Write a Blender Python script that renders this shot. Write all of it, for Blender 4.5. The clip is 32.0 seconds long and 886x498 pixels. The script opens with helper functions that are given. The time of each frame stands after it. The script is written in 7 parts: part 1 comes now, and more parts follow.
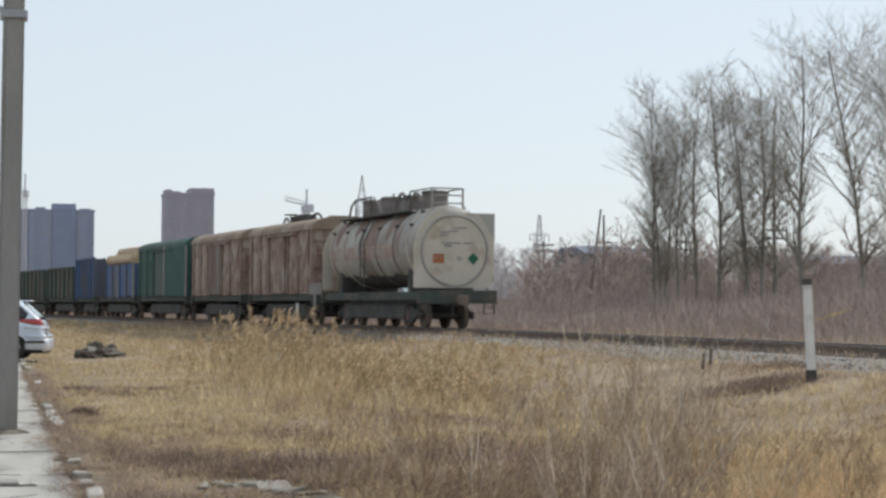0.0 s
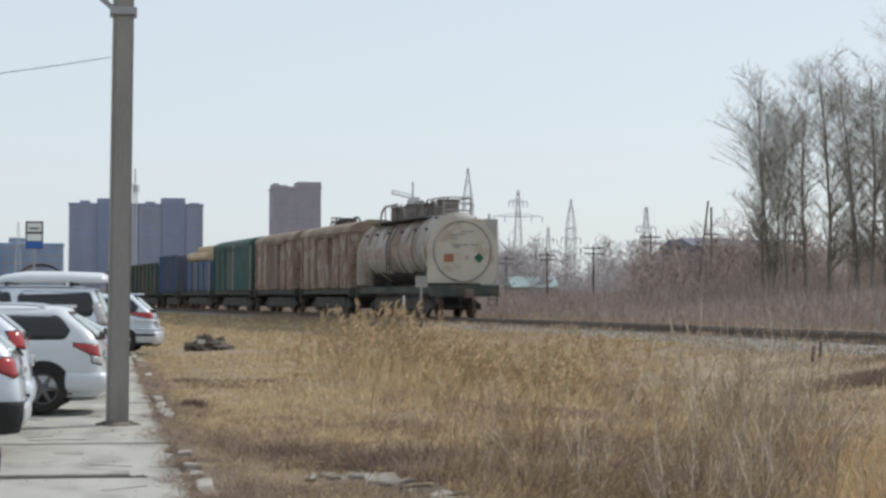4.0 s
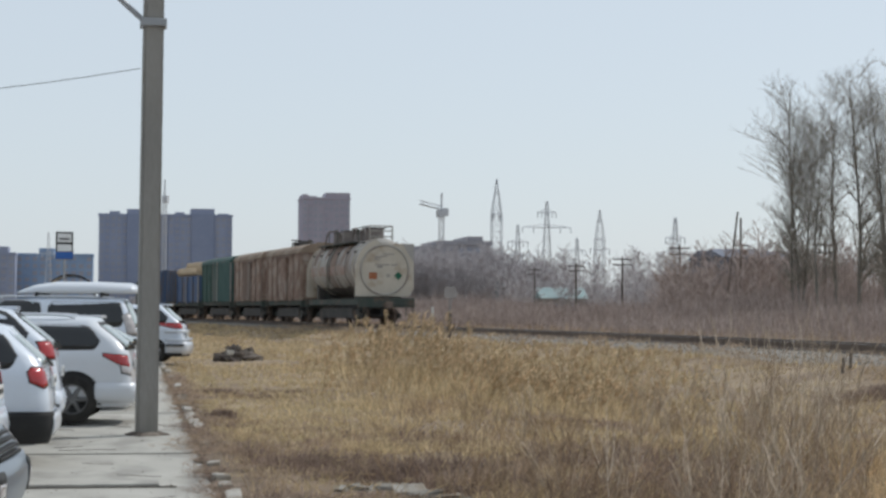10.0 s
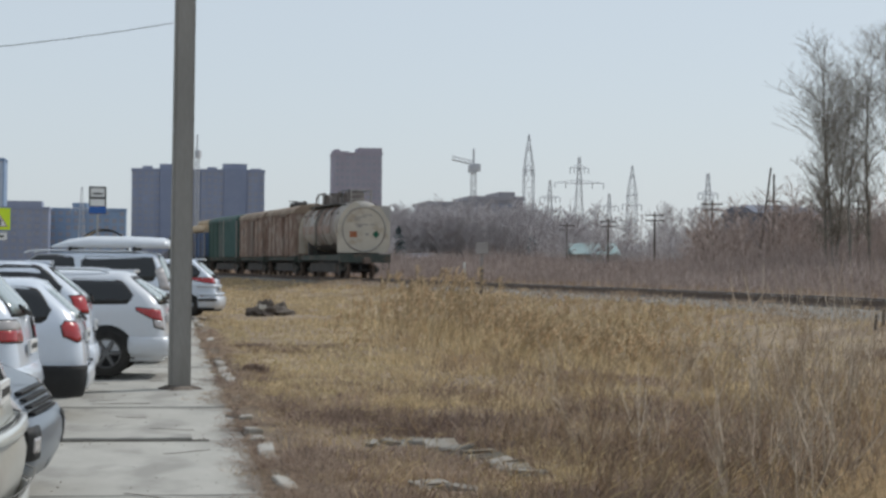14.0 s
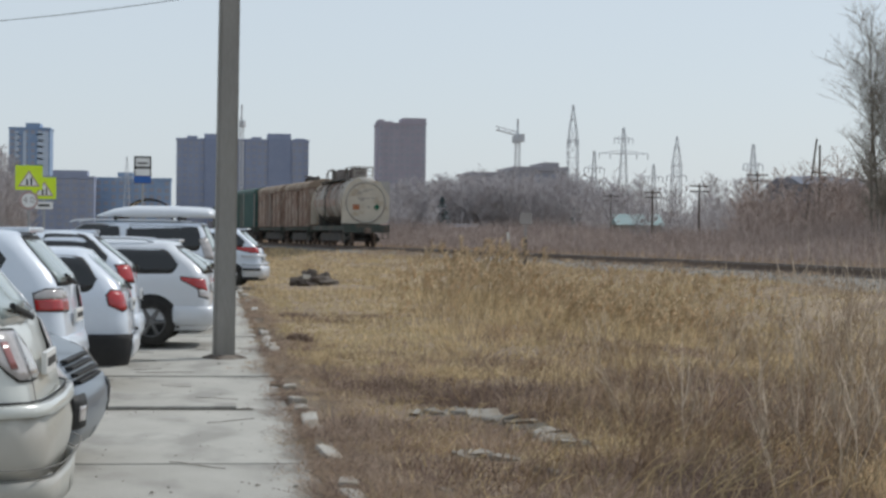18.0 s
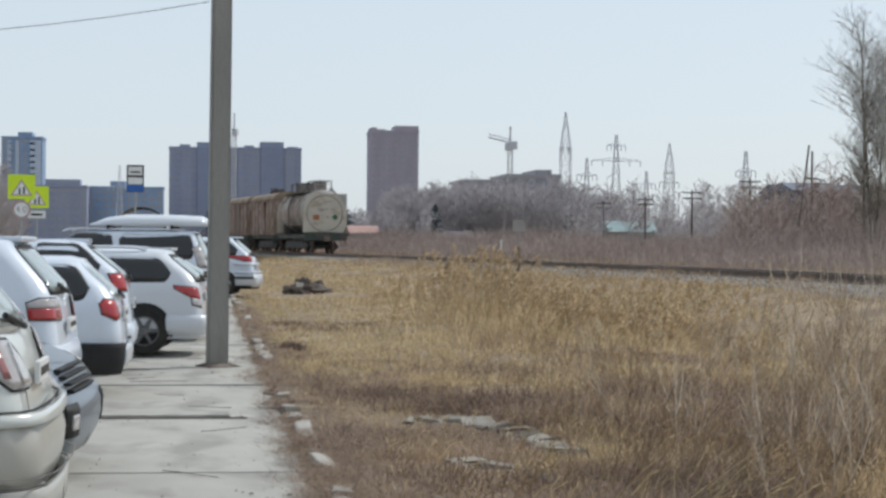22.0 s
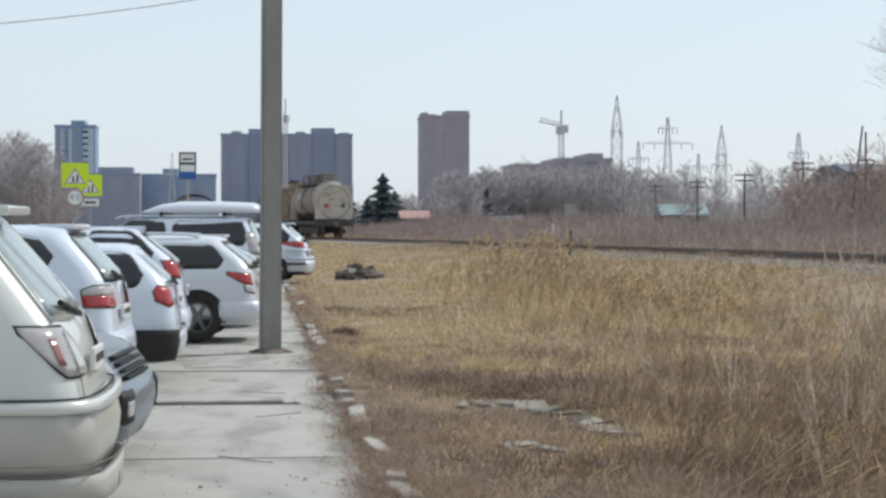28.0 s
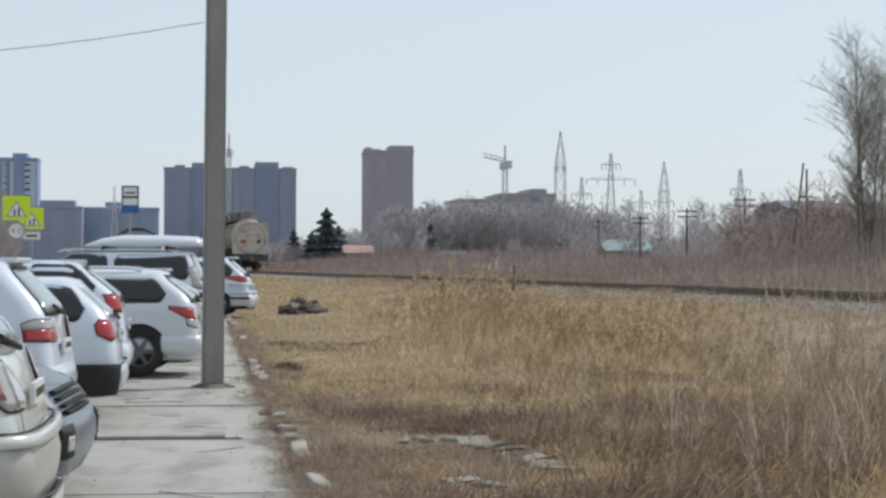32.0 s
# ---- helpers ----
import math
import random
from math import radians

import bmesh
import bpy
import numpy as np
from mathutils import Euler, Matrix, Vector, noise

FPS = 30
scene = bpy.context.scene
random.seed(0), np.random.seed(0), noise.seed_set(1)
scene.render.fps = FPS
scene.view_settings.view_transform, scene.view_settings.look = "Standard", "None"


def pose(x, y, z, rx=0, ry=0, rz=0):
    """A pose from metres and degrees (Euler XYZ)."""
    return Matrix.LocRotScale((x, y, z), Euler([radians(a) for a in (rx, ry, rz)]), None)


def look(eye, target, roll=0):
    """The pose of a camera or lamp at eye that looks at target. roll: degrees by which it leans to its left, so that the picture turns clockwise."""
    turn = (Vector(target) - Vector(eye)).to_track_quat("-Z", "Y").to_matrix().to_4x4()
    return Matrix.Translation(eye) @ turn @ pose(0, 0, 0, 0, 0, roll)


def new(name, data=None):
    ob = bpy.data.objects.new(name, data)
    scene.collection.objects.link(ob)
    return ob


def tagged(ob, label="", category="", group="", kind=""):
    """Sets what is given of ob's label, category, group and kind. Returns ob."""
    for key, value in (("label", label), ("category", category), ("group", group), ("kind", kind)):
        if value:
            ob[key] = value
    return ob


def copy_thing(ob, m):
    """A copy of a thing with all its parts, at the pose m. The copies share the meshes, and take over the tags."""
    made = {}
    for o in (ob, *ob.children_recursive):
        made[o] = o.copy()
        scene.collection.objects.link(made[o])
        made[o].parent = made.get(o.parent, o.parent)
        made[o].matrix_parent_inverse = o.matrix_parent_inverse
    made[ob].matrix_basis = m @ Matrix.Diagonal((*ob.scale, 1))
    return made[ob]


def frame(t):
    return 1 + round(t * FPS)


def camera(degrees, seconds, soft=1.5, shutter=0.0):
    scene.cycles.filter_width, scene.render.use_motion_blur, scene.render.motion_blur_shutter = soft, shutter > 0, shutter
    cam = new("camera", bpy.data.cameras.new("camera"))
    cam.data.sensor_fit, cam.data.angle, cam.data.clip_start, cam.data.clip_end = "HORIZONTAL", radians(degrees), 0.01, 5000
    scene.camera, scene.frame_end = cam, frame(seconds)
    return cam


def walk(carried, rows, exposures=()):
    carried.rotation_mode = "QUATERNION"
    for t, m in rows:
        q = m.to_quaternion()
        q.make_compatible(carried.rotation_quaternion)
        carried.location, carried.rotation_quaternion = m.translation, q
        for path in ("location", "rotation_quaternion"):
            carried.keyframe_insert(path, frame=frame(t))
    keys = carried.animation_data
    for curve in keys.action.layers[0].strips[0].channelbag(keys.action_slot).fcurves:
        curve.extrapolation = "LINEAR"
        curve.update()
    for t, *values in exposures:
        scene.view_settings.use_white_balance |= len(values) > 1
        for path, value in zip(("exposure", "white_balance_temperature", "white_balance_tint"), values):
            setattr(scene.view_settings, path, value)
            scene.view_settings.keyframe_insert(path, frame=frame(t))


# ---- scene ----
# One fixed standing place at eye height; the hand-held long lens only turns.
cam = camera(27.53, 32.0, soft=2.85)
EYE = (0.0, 0.0, 1.6)


def aim(yaw, pitch, roll):
    return pose(*EYE, 90 + pitch, 0, yaw) @ pose(0, 0, 0, 0, 0, roll)


AIMS = [
    (0.0, -13.973, 1.865, 0.356), (0.5, -13.096, 1.583, 0.389), (1.0, -13.013, 1.574, 0.460), (1.5, -12.542, 1.044, 0.421),
    (2.0, -12.388, -0.151, 0.325), (2.5, -12.039, 1.031, 0.284), (3.0, -10.717, 1.630, 0.163), (3.5, -10.723, 1.592, 0.256),
    (5.5, -9.451, 1.753, 0.230), (6.0, -9.088, 1.110, 0.310), (6.5, -9.370, 1.444, 0.116), (7.0, -9.754, 0.837, 0.288),
    (7.5, -9.561, 0.746, 0.326), (8.0, -10.201, 1.284, 0.318), (8.5, -10.246, 1.653, 0.252), (9.0, -10.013, 1.469, 0.167),
    (9.5, -9.054, 1.713, 0.292), (10.0, -9.700, 1.958, 0.340), (10.5, -9.390, 1.993, 0.336), (11.0, -9.921, 1.963, 0.315),
    (11.5, -9.511, 1.070, 0.405), (12.0, -10.624, 0.910, 0.470), (12.5, -11.128, 0.789, 0.308), (13.0, -9.343, 1.178, 0.377),
    (13.5, -8.663, 0.065, 0.518), (14.0, -8.699, 0.538, 0.496), (14.5, -8.990, 0.288, 0.457), (16.5, -7.848, 0.622, 0.426),
    (17.0, -7.895, 0.200, 0.471), (17.5, -7.395, 0.695, 0.580), (18.0, -7.325, -0.415, 0.671), (18.5, -7.887, -0.598, 0.631),
    (19.0, -8.252, -0.143, 0.518), (19.5, -8.718, -0.186, 0.487), (20.0, -6.666, -0.252, 0.689), (20.5, -6.846, -0.714, 0.438),
    (21.0, -6.684, 0.548, 0.444), (21.5, -7.480, -0.134, 0.353), (22.0, -7.542, -0.170, 0.463), (22.5, -7.075, -0.414, 0.449),
    (23.0, -7.820, -1.124, 0.378), (23.5, -7.750, 0.273, 0.196), (24.0, -7.353, 1.016, 0.264), (24.5, -7.131, 0.008, 0.462),
    (25.0, -6.905, 0.417, 0.342), (25.5, -8.193, -0.146, 0.266), (27.5, -8.281, -1.043, 0.106), (28.0, -5.906, -0.662, 0.000),
    (28.5, -5.874, -0.852, 0.034), (29.0, -5.797, -0.573, 0.186), (29.5, -5.341, 0.310, 0.086), (30.0, -5.792, 0.625, 0.186),
    (30.5, -6.107, 0.224, 0.234), (31.0, -6.160, 0.246, 0.244), (31.5, -7.619, -0.134, 0.160), (32.0, -7.690, 0.447, 0.216),
]
walk(cam, [(t, aim(a, b, c)) for t, a, b, c in AIMS],
     exposures=[(0, 0.2, 6520, 10), (3, 0.17, 6520, 10), (6, 0.03, 6500, 10), (10, 0.0, 6430, 10), (13, -0.09, 6400, 10), (17, -0.1, 6400, 10),
                (20, 0.1, 6370, 10), (25, 0.09, 6370, 10), (28, 0.2, 6370, 10), (32, 0.07, 6370, 10)])

# ---- light ----
world = bpy.data.worlds.new("hazy_sky")
scene.world = world
world.use_nodes = True
wn = world.node_tree.nodes
sky = wn.new("ShaderNodeTexSky")
sky.sky_type = "NISHITA"
sky.sun_disc = False
SUN_EL, SUN_AZ = 46.0, 62.0
sky.sun_elevation, sky.sun_rotation = radians(SUN_EL), radians(SUN_AZ)
sky.air_density, sky.dust_density, sky.ozone_density = 1.0, 1.2, 1.0
# a thin bright haze lies over the blue
veil = wn.new("ShaderNodeMix")
veil.data_type = "RGBA"
veil.inputs[0].default_value = 0.72
veil.inputs[7].default_value = (7.4, 8.2, 8.9, 1)
world.node_tree.links.new(sky.outputs[0], veil.inputs[6])
world.node_tree.links.new(veil.outputs[2], wn["Background"].inputs[0])
wn["Background"].inputs[1].default_value = 0.095
sun = new("sun", bpy.data.lights.new("sun", "SUN"))
sun.data.energy, sun.data.angle, sun.data.color = 2.3, radians(0.6), (1.0, 0.97, 0.915)
sa, se = radians(SUN_AZ), radians(SUN_EL)
sun.matrix_world = look((math.sin(sa) * math.cos(se) * 50, math.cos(sa) * math.cos(se) * 50, math.sin(se) * 50), (0, 0, 0))
scene.view_settings.exposure = 0.0


# ---- materials ----
def surf(name, a, b, scale=3.0, rough=0.7, metal=0.0, bump=0.0, fine=40.0, stain=None, amount=0.4, stain_scale=0.7,
         stretch=(1, 1, 1), random_tint=0.0, island=False, coat=0.0, leaf=0.0):
    """Two tones mixed by a coarse and a fine noise, an optional third tone in streaks or stains, and relief."""
    m = bpy.data.materials.new(name)
    m.use_nodes = True
    nt = m.node_tree
    n, L = nt.nodes, nt.links
    bs = n["Principled BSDF"]
    tc = n.new("ShaderNodeTexCoord")
    mp = n.new("ShaderNodeMapping")
    mp.inputs["Scale"].default_value = stretch
    L.new(tc.outputs["Object"], mp.inputs["Vector"])
    c1, c2 = n.new("ShaderNodeTexNoise"), n.new("ShaderNodeTexNoise")
    for node, s, d in ((c1, scale, 5), (c2, fine, 3)):
        node.inputs["Scale"].default_value, node.inputs["Detail"].default_value = s, d
        L.new(mp.outputs[0], node.inputs["Vector"])
    mix = n.new("ShaderNodeMix")
    mix.data_type = "RGBA"
    add = n.new("ShaderNodeMath")
    add.operation = "MULTIPLY_ADD"
    L.new(c2.outputs[0], add.inputs[0])
    add.inputs[1].default_value = 0.5
    half = n.new("ShaderNodeMath")
    half.operation = "SUBTRACT"
    L.new(c1.outputs[0], half.inputs[0])
    half.inputs[1].default_value = 0.25
    L.new(half.outputs[0], add.inputs[2])
    ramp = n.new("ShaderNodeMapRange")
    ramp.inputs[1].default_value, ramp.inputs[2].default_value = 0.3, 0.7
    L.new(add.outputs[0], ramp.inputs[0])
    L.new(ramp.outputs[0], mix.inputs[0])
    mix.inputs[6].default_value, mix.inputs[7].default_value = (*a, 1), (*b, 1)
    out = mix.outputs[2]
    if stain:
        c3 = n.new("ShaderNodeTexNoise")
        c3.inputs["Scale"].default_value, c3.inputs["Detail"].default_value = stain_scale, 7
        L.new(mp.outputs[0], c3.inputs["Vector"])
        r3 = n.new("ShaderNodeMapRange")
        r3.inputs[1].default_value, r3.inputs[2].default_value = 0.62 - amount * 0.3, 0.72 - amount * 0.2
        r3.inputs[4].default_value = 0.85
        L.new(c3.outputs[0], r3.inputs[0])
        m3 = n.new("ShaderNodeMix")
        m3.data_type = "RGBA"
        L.new(r3.outputs[0], m3.inputs[0])
        L.new(out, m3.inputs[6])
        m3.inputs[7].default_value = (*stain, 1)
        out = m3.outputs[2]
    if random_tint:
        hv = n.new("ShaderNodeHueSaturation")
        rr = n.new("ShaderNodeMapRange")
        rr.inputs[3].default_value, rr.inputs[4].default_value = 1 - random_tint, 1 + random_tint
        if island:
            src = n.new("ShaderNodeNewGeometry").outputs["Random Per Island"]
        else:
            src = n.new("ShaderNodeObjectInfo").outputs["Random"]
        L.new(src, rr.inputs[0])
        L.new(rr.outputs[0], hv.inputs["Value"])
        L.new(out, hv.inputs["Color"])
        out = hv.outputs[0]
    L.new(out, bs.inputs["Base Color"])
    bs.inputs["Roughness"].default_value, bs.inputs["Metallic"].default_value = rough, metal
    bs.inputs["Coat Weight"].default_value = coat
    if leaf:
        # thin dry leaves let part of the light through
        tr, ms = n.new("ShaderNodeBsdfTranslucent"), n.new("ShaderNodeMixShader")
        L.new(out, tr.inputs[0])
        ms.inputs[0].default_value = leaf
        L.new(bs.outputs[0], ms.inputs[1])
        L.new(tr.outputs[0], ms.inputs[2])
        L.new(ms.outputs[0], n["Material Output"].inputs[0])
    if rough > 0.5:
        bs.inputs["Specular IOR Level"].default_value = 0.25
    if bump:
        bm = n.new("ShaderNodeBump")
        bm.inputs["Strength"].default_value, bm.inputs["Distance"].default_value = bump, 0.02
        L.new(add.outputs[0], bm.inputs["Height"])
        L.new(bm.outputs[0], bs.inputs["Normal"])
    return m


def paint(name, c, rough=0.25, dirt=(0.25, 0.23, 0.2), amount=0.15):
    return surf(name, c, tuple(x * 0.94 for x in c), 0.8, rough, 0.0, 0.0, 30, coat=0.6)


def glassy(name, c, rough=0.06):
    m = surf(name, c, tuple(x * 1.2 for x in c), 2.0, rough)
    m.node_tree.nodes["Principled BSDF"].inputs["Specular IOR Level"].default_value = 0.6
    return m


M = {
    "earth": surf("dry_earth_with_grass", (0.22, 0.165, 0.115), (0.34, 0.265, 0.18), 0.9, 0.95, 0, 0.6, 9, (0.19, 0.14, 0.10), 0.45, 0.35),
    "ballast": surf("grey_ballast", (0.20, 0.182, 0.16), (0.265, 0.245, 0.215), 5, 0.95, 0, 0.5, 22),
    "steel": surf("worn_rail_steel", (0.55, 0.54, 0.53), (0.45, 0.43, 0.41), 2, 0.4, 0.6, 0.05),
    "rust_rail": surf("rusty_rail_web", (0.13, 0.10, 0.082), (0.18, 0.14, 0.115), 4, 0.85, 0, 0.2),
    "sleeper": surf("tarred_sleeper", (0.10, 0.088, 0.078), (0.16, 0.14, 0.125), 4, 0.9, 0, 0.4, 30, random_tint=0.2),
    "concrete": surf("worn_concrete", (0.365, 0.352, 0.318), (0.43, 0.417, 0.378), 2.2, 0.92, 0, 0.5, 70, (0.28, 0.27, 0.245), 0.4, 1.6, (1, 0.5, 1), random_tint=0.05),
    "kerb": surf("pale_kerb_concrete", (0.33, 0.312, 0.28), (0.46, 0.443, 0.405), 3, 0.9, 0, 0.5, 30, (0.22, 0.185, 0.14), 0.55, 2.0, random_tint=0.2),
    "pole": surf("pole_concrete", (0.25, 0.24, 0.22), (0.32, 0.305, 0.28), 1.5, 0.9, 0, 0.3, 30, (0.20, 0.19, 0.17), 0.4, 1.3, (1, 1, 0.25)),
    "tank": surf("soiled_tank_shell", (0.40, 0.38, 0.345), (0.28, 0.262, 0.24), 1.1, 0.6, 0, 0.1, 14, (0.20, 0.145, 0.12), 0.5, 0.7, (1, 1, 0.45)),
    "tank_end": surf("cream_tank_end", (0.55, 0.50, 0.42), (0.46, 0.42, 0.35), 1.0, 0.65, 0, 0.1, 12, (0.36, 0.28, 0.20), 0.25, 1.1),
    # both underframe darks are lifted: distance haze sits in the colour
    "near_black": surf("near_black_metal_and_shade", (0.052, 0.05, 0.05), (0.095, 0.087, 0.078), 2, 0.8, 0, 0.2),
    "frame_green": surf("dark_green_underframe", (0.05, 0.066, 0.058), (0.085, 0.086, 0.075), 2, 0.75, 0, 0.2, 20, (0.12, 0.09, 0.07), 0.3, 2),
    "brown": surf("rusty_brown_boards", (0.165, 0.105, 0.08), (0.29, 0.215, 0.175), 2.2, 0.85, 0, 0.3, 9, (0.36, 0.31, 0.265), 0.45, 1.3, (1, 1, 0.8), random_tint=0.18),
    "brown_roof": surf("soiled_tan_roof", (0.30, 0.235, 0.175), (0.22, 0.165, 0.125), 0.8, 0.85, 0, 0.2, 9, (0.38, 0.32, 0.25), 0.4, 0.5),
    # green, blue and dark green wagon paints raised a little for distance haze
    "green": surf("faded_green_wagon", (0.04, 0.085, 0.072), (0.06, 0.11, 0.095), 0.9, 0.75, 0, 0.2, 10, (0.10, 0.11, 0.10), 0.4, 0.8, (1, 1, 0.4)),
    "teal": surf("teal_wagon_end", (0.03, 0.08, 0.075), (0.045, 0.10, 0.09), 1, 0.75, 0, 0.2, 10),
    "blue": surf("blue_gondola", (0.06, 0.105, 0.20), (0.085, 0.135, 0.24), 0.9, 0.7, 0, 0.2, 10, (0.14, 0.12, 0.11), 0.35, 0.8, (1, 1, 0.4)),
    "darkgreen": surf("dark_green_gondola", (0.06, 0.08, 0.068), (0.085, 0.10, 0.085), 0.9, 0.8, 0, 0.2, 10, (0.13, 0.10, 0.08), 0.35, 0.8, (1, 1, 0.4)),
    "load": surf("tan_timber_load", (0.36, 0.275, 0.18), (0.48, 0.38, 0.26), 2, 0.9, 0, 0.4, 15),
    "white_paint": paint("white_car_paint", (0.66, 0.715, 0.79)),
    "pearl": paint("pearl_car_paint", (0.60, 0.615, 0.58), 0.28),
    "silver": paint("silver_car_paint", (0.64, 0.67, 0.71), 0.3),
    "grey_blue": surf("grey_blue_car_paint", (0.11, 0.135, 0.165), (0.13, 0.155, 0.185), 0.8, 0.35, coat=0.3),
    "dark_paint": paint("dark_car_paint", (0.05, 0.055, 0.06), 0.3),
    "clad": surf("dark_plastic_cladding", (0.026, 0.026, 0.027), (0.04, 0.039, 0.038), 3, 0.8),
    "trim": surf("black_rubber_trim", (0.018, 0.018, 0.018), (0.03, 0.03, 0.03), 6, 0.6),
    "tyre": surf("tyre_rubber", (0.022, 0.021, 0.02), (0.045, 0.042, 0.038), 5, 0.85, 0, 0.2),
    "rim": surf("alloy_rim", (0.18, 0.18, 0.18), (0.12, 0.12, 0.12), 4, 0.45, 0.4),
    "glass": glassy("tinted_car_glass", (0.012, 0.014, 0.016)),
    # whitish window reflections are mixed into this glass colour
    "glass_pale": glassy("glass_with_painted_reflection", (0.27, 0.32, 0.32), 0.08),
    "red_lamp": surf("red_tail_lamp", (0.42, 0.012, 0.012), (0.32, 0.008, 0.008), 8, 0.15, coat=0.8),
    "clear_lamp": surf("clear_lamp", (0.45, 0.42, 0.41), (0.34, 0.32, 0.31), 9, 0.15, coat=0.8),
    "chrome": surf("chrome", (0.6, 0.6, 0.6), (0.5, 0.5, 0.5), 5, 0.15, 1.0),
    "plate": surf("white_plate", (0.7, 0.7, 0.68), (0.62, 0.62, 0.6), 8, 0.4),
    "bark": surf("grey_bark", (0.19, 0.178, 0.16), (0.29, 0.275, 0.245), 3, 0.95, 0, 0.3, 30, random_tint=0.15),
    "twig": surf("bare_twigs", (0.25, 0.225, 0.195), (0.34, 0.31, 0.265), 1, 0.95, random_tint=0.25, island=True),
    # shrub and far wood tones are paled: distance haze mixed into the colour
    "shrub": surf("brown_shrub_twigs", (0.325, 0.262, 0.235), (0.415, 0.345, 0.315), 0.2, 0.95, random_tint=0.35, island=True),
    "farwood": surf("hazy_far_bare_wood", (0.41, 0.38, 0.385), (0.48, 0.45, 0.455), 0.08, 0.95, random_tint=0.06, island=True),
    "straw": surf("straw_grass", (0.49, 0.38, 0.22), (0.63, 0.505, 0.32), 0.25, 0.9, 0, 0, 40, (0.37, 0.265, 0.165), 0.4, 0.5, random_tint=0.4, island=True, leaf=0.38),
    "reed": surf("pale_reed_plumes", (0.56, 0.43, 0.265), (0.72, 0.575, 0.385), 0.5, 0.9, random_tint=0.35, island=True, leaf=0.35),
    "weed": surf("brown_dead_weeds", (0.32, 0.232, 0.16), (0.45, 0.34, 0.245), 0.4, 0.95, 0, 0, 40, (0.44, 0.34, 0.225), 0.4, 0.35, random_tint=0.4, island=True, leaf=0.4),
    "rustgrass": surf("rust_coloured_grass", (0.52, 0.355, 0.19), (0.66, 0.48, 0.28), 0.4, 0.95, 0, 0, 40, (0.62, 0.49, 0.32), 0.4, 0.5, random_tint=0.4, island=True, leaf=0.42),
    "stalk": surf("pale_dead_stalks", (0.38, 0.30, 0.22), (0.58, 0.49, 0.385), 1, 0.95, random_tint=0.4, island=True),
    # spruce green lightened and blued, with distance haze painted in
    "spruce": surf("hazy_spruce", (0.11, 0.14, 0.15), (0.15, 0.18, 0.185), 1, 0.95, random_tint=0.3, island=True),
    # far facades and windows carry a bluish distance haze in their colour
    "brick_far": surf("hazy_mauve_brick", (0.345, 0.32, 0.375), (0.39, 0.36, 0.415), 0.15, 0.9, 0, 0, 0.8, random_tint=0.04),
    "brick_blue": surf("hazy_grey_blue_facade", (0.26, 0.295, 0.40), (0.30, 0.335, 0.44), 0.15, 0.9, 0, 0, 0.8),
    "facade_blue": surf("hazy_blue_panels", (0.22, 0.31, 0.46), (0.27, 0.36, 0.50), 0.15, 0.8, 0, 0, 0.8),
    "win_far": glassy("hazy_far_window_glass", (0.255, 0.265, 0.315), 0.35),
    # lattice steel paled, its haze is part of the colour
    "lattice": surf("hazy_galvanised_lattice", (0.47, 0.49, 0.52), (0.55, 0.57, 0.60), 0.3, 0.6, 0.1),
    "wood_pole": surf("weathered_pole_wood", (0.10, 0.085, 0.075), (0.15, 0.13, 0.115), 2, 0.95, 0, 0.2),
    "sign_yellow": surf("fluorescent_yellow_sign", (0.62, 0.80, 0.02), (0.58, 0.74, 0.02), 2, 0.4),
    "sign_white": surf("white_sign_face", (0.75, 0.75, 0.74), (0.68, 0.68, 0.67), 2, 0.4),
    "sign_blue": surf("blue_sign_face", (0.02, 0.10, 0.36), (0.025, 0.12, 0.40), 2, 0.4),
    "sign_red": surf("faded_red_sign_border", (0.42, 0.29, 0.27), (0.36, 0.25, 0.24), 2, 0.4),
    "sign_black": surf("black_sign_print", (0.02, 0.02, 0.02), (0.03, 0.03, 0.03), 2, 0.5),
    "galv": surf("galvanised_steel", (0.36, 0.37, 0.38), (0.28, 0.29, 0.30), 2, 0.5, 0.5),
    "soil": surf("dark_turned_soil", (0.075, 0.06, 0.052), (0.14, 0.115, 0.095), 3, 0.95, 0, 0.8, 14, (0.22, 0.19, 0.16), 0.3, 2.0),
    "roof_teal": surf("pale_teal_roof", (0.27, 0.36, 0.36), (0.32, 0.40, 0.40), 0.5, 0.7),
    "roof_red": surf("faded_red_roof", (0.40, 0.25, 0.22), (0.46, 0.31, 0.27), 0.5, 0.8),
    "roof_slate": surf("slate_blue_roof", (0.15, 0.165, 0.205), (0.19, 0.205, 0.245), 0.3, 0.8),
    "wall_far": surf("far_plaster", (0.34, 0.32, 0.30), (0.42, 0.40, 0.37), 0.3, 0.9),
    "white_post": surf("whitewashed_post", (0.62, 0.61, 0.58), (0.72, 0.71, 0.68), 3, 0.9, 0, 0.2, 25, (0.4, 0.37, 0.32), 0.3, 2),
    "orange": surf("orange_placard", (0.36, 0.13, 0.06), (0.28, 0.10, 0.05), 4, 0.6, 0, 0, 20, (0.4, 0.33, 0.26), 0.25, 5),
    "diamond_green": surf("green_placard", (0.02, 0.10, 0.06), (0.03, 0.12, 0.07), 4, 0.6),
    "faint": surf("faded_stencil_print", (0.28, 0.26, 0.25), (0.36, 0.33, 0.30), 4, 0.7),
    "stripe": surf("faded_red_stripe", (0.29, 0.20, 0.17), (0.34, 0.255, 0.22), 2, 0.7, 0, 0, 20, (0.36, 0.325, 0.29), 0.6, 1.5),
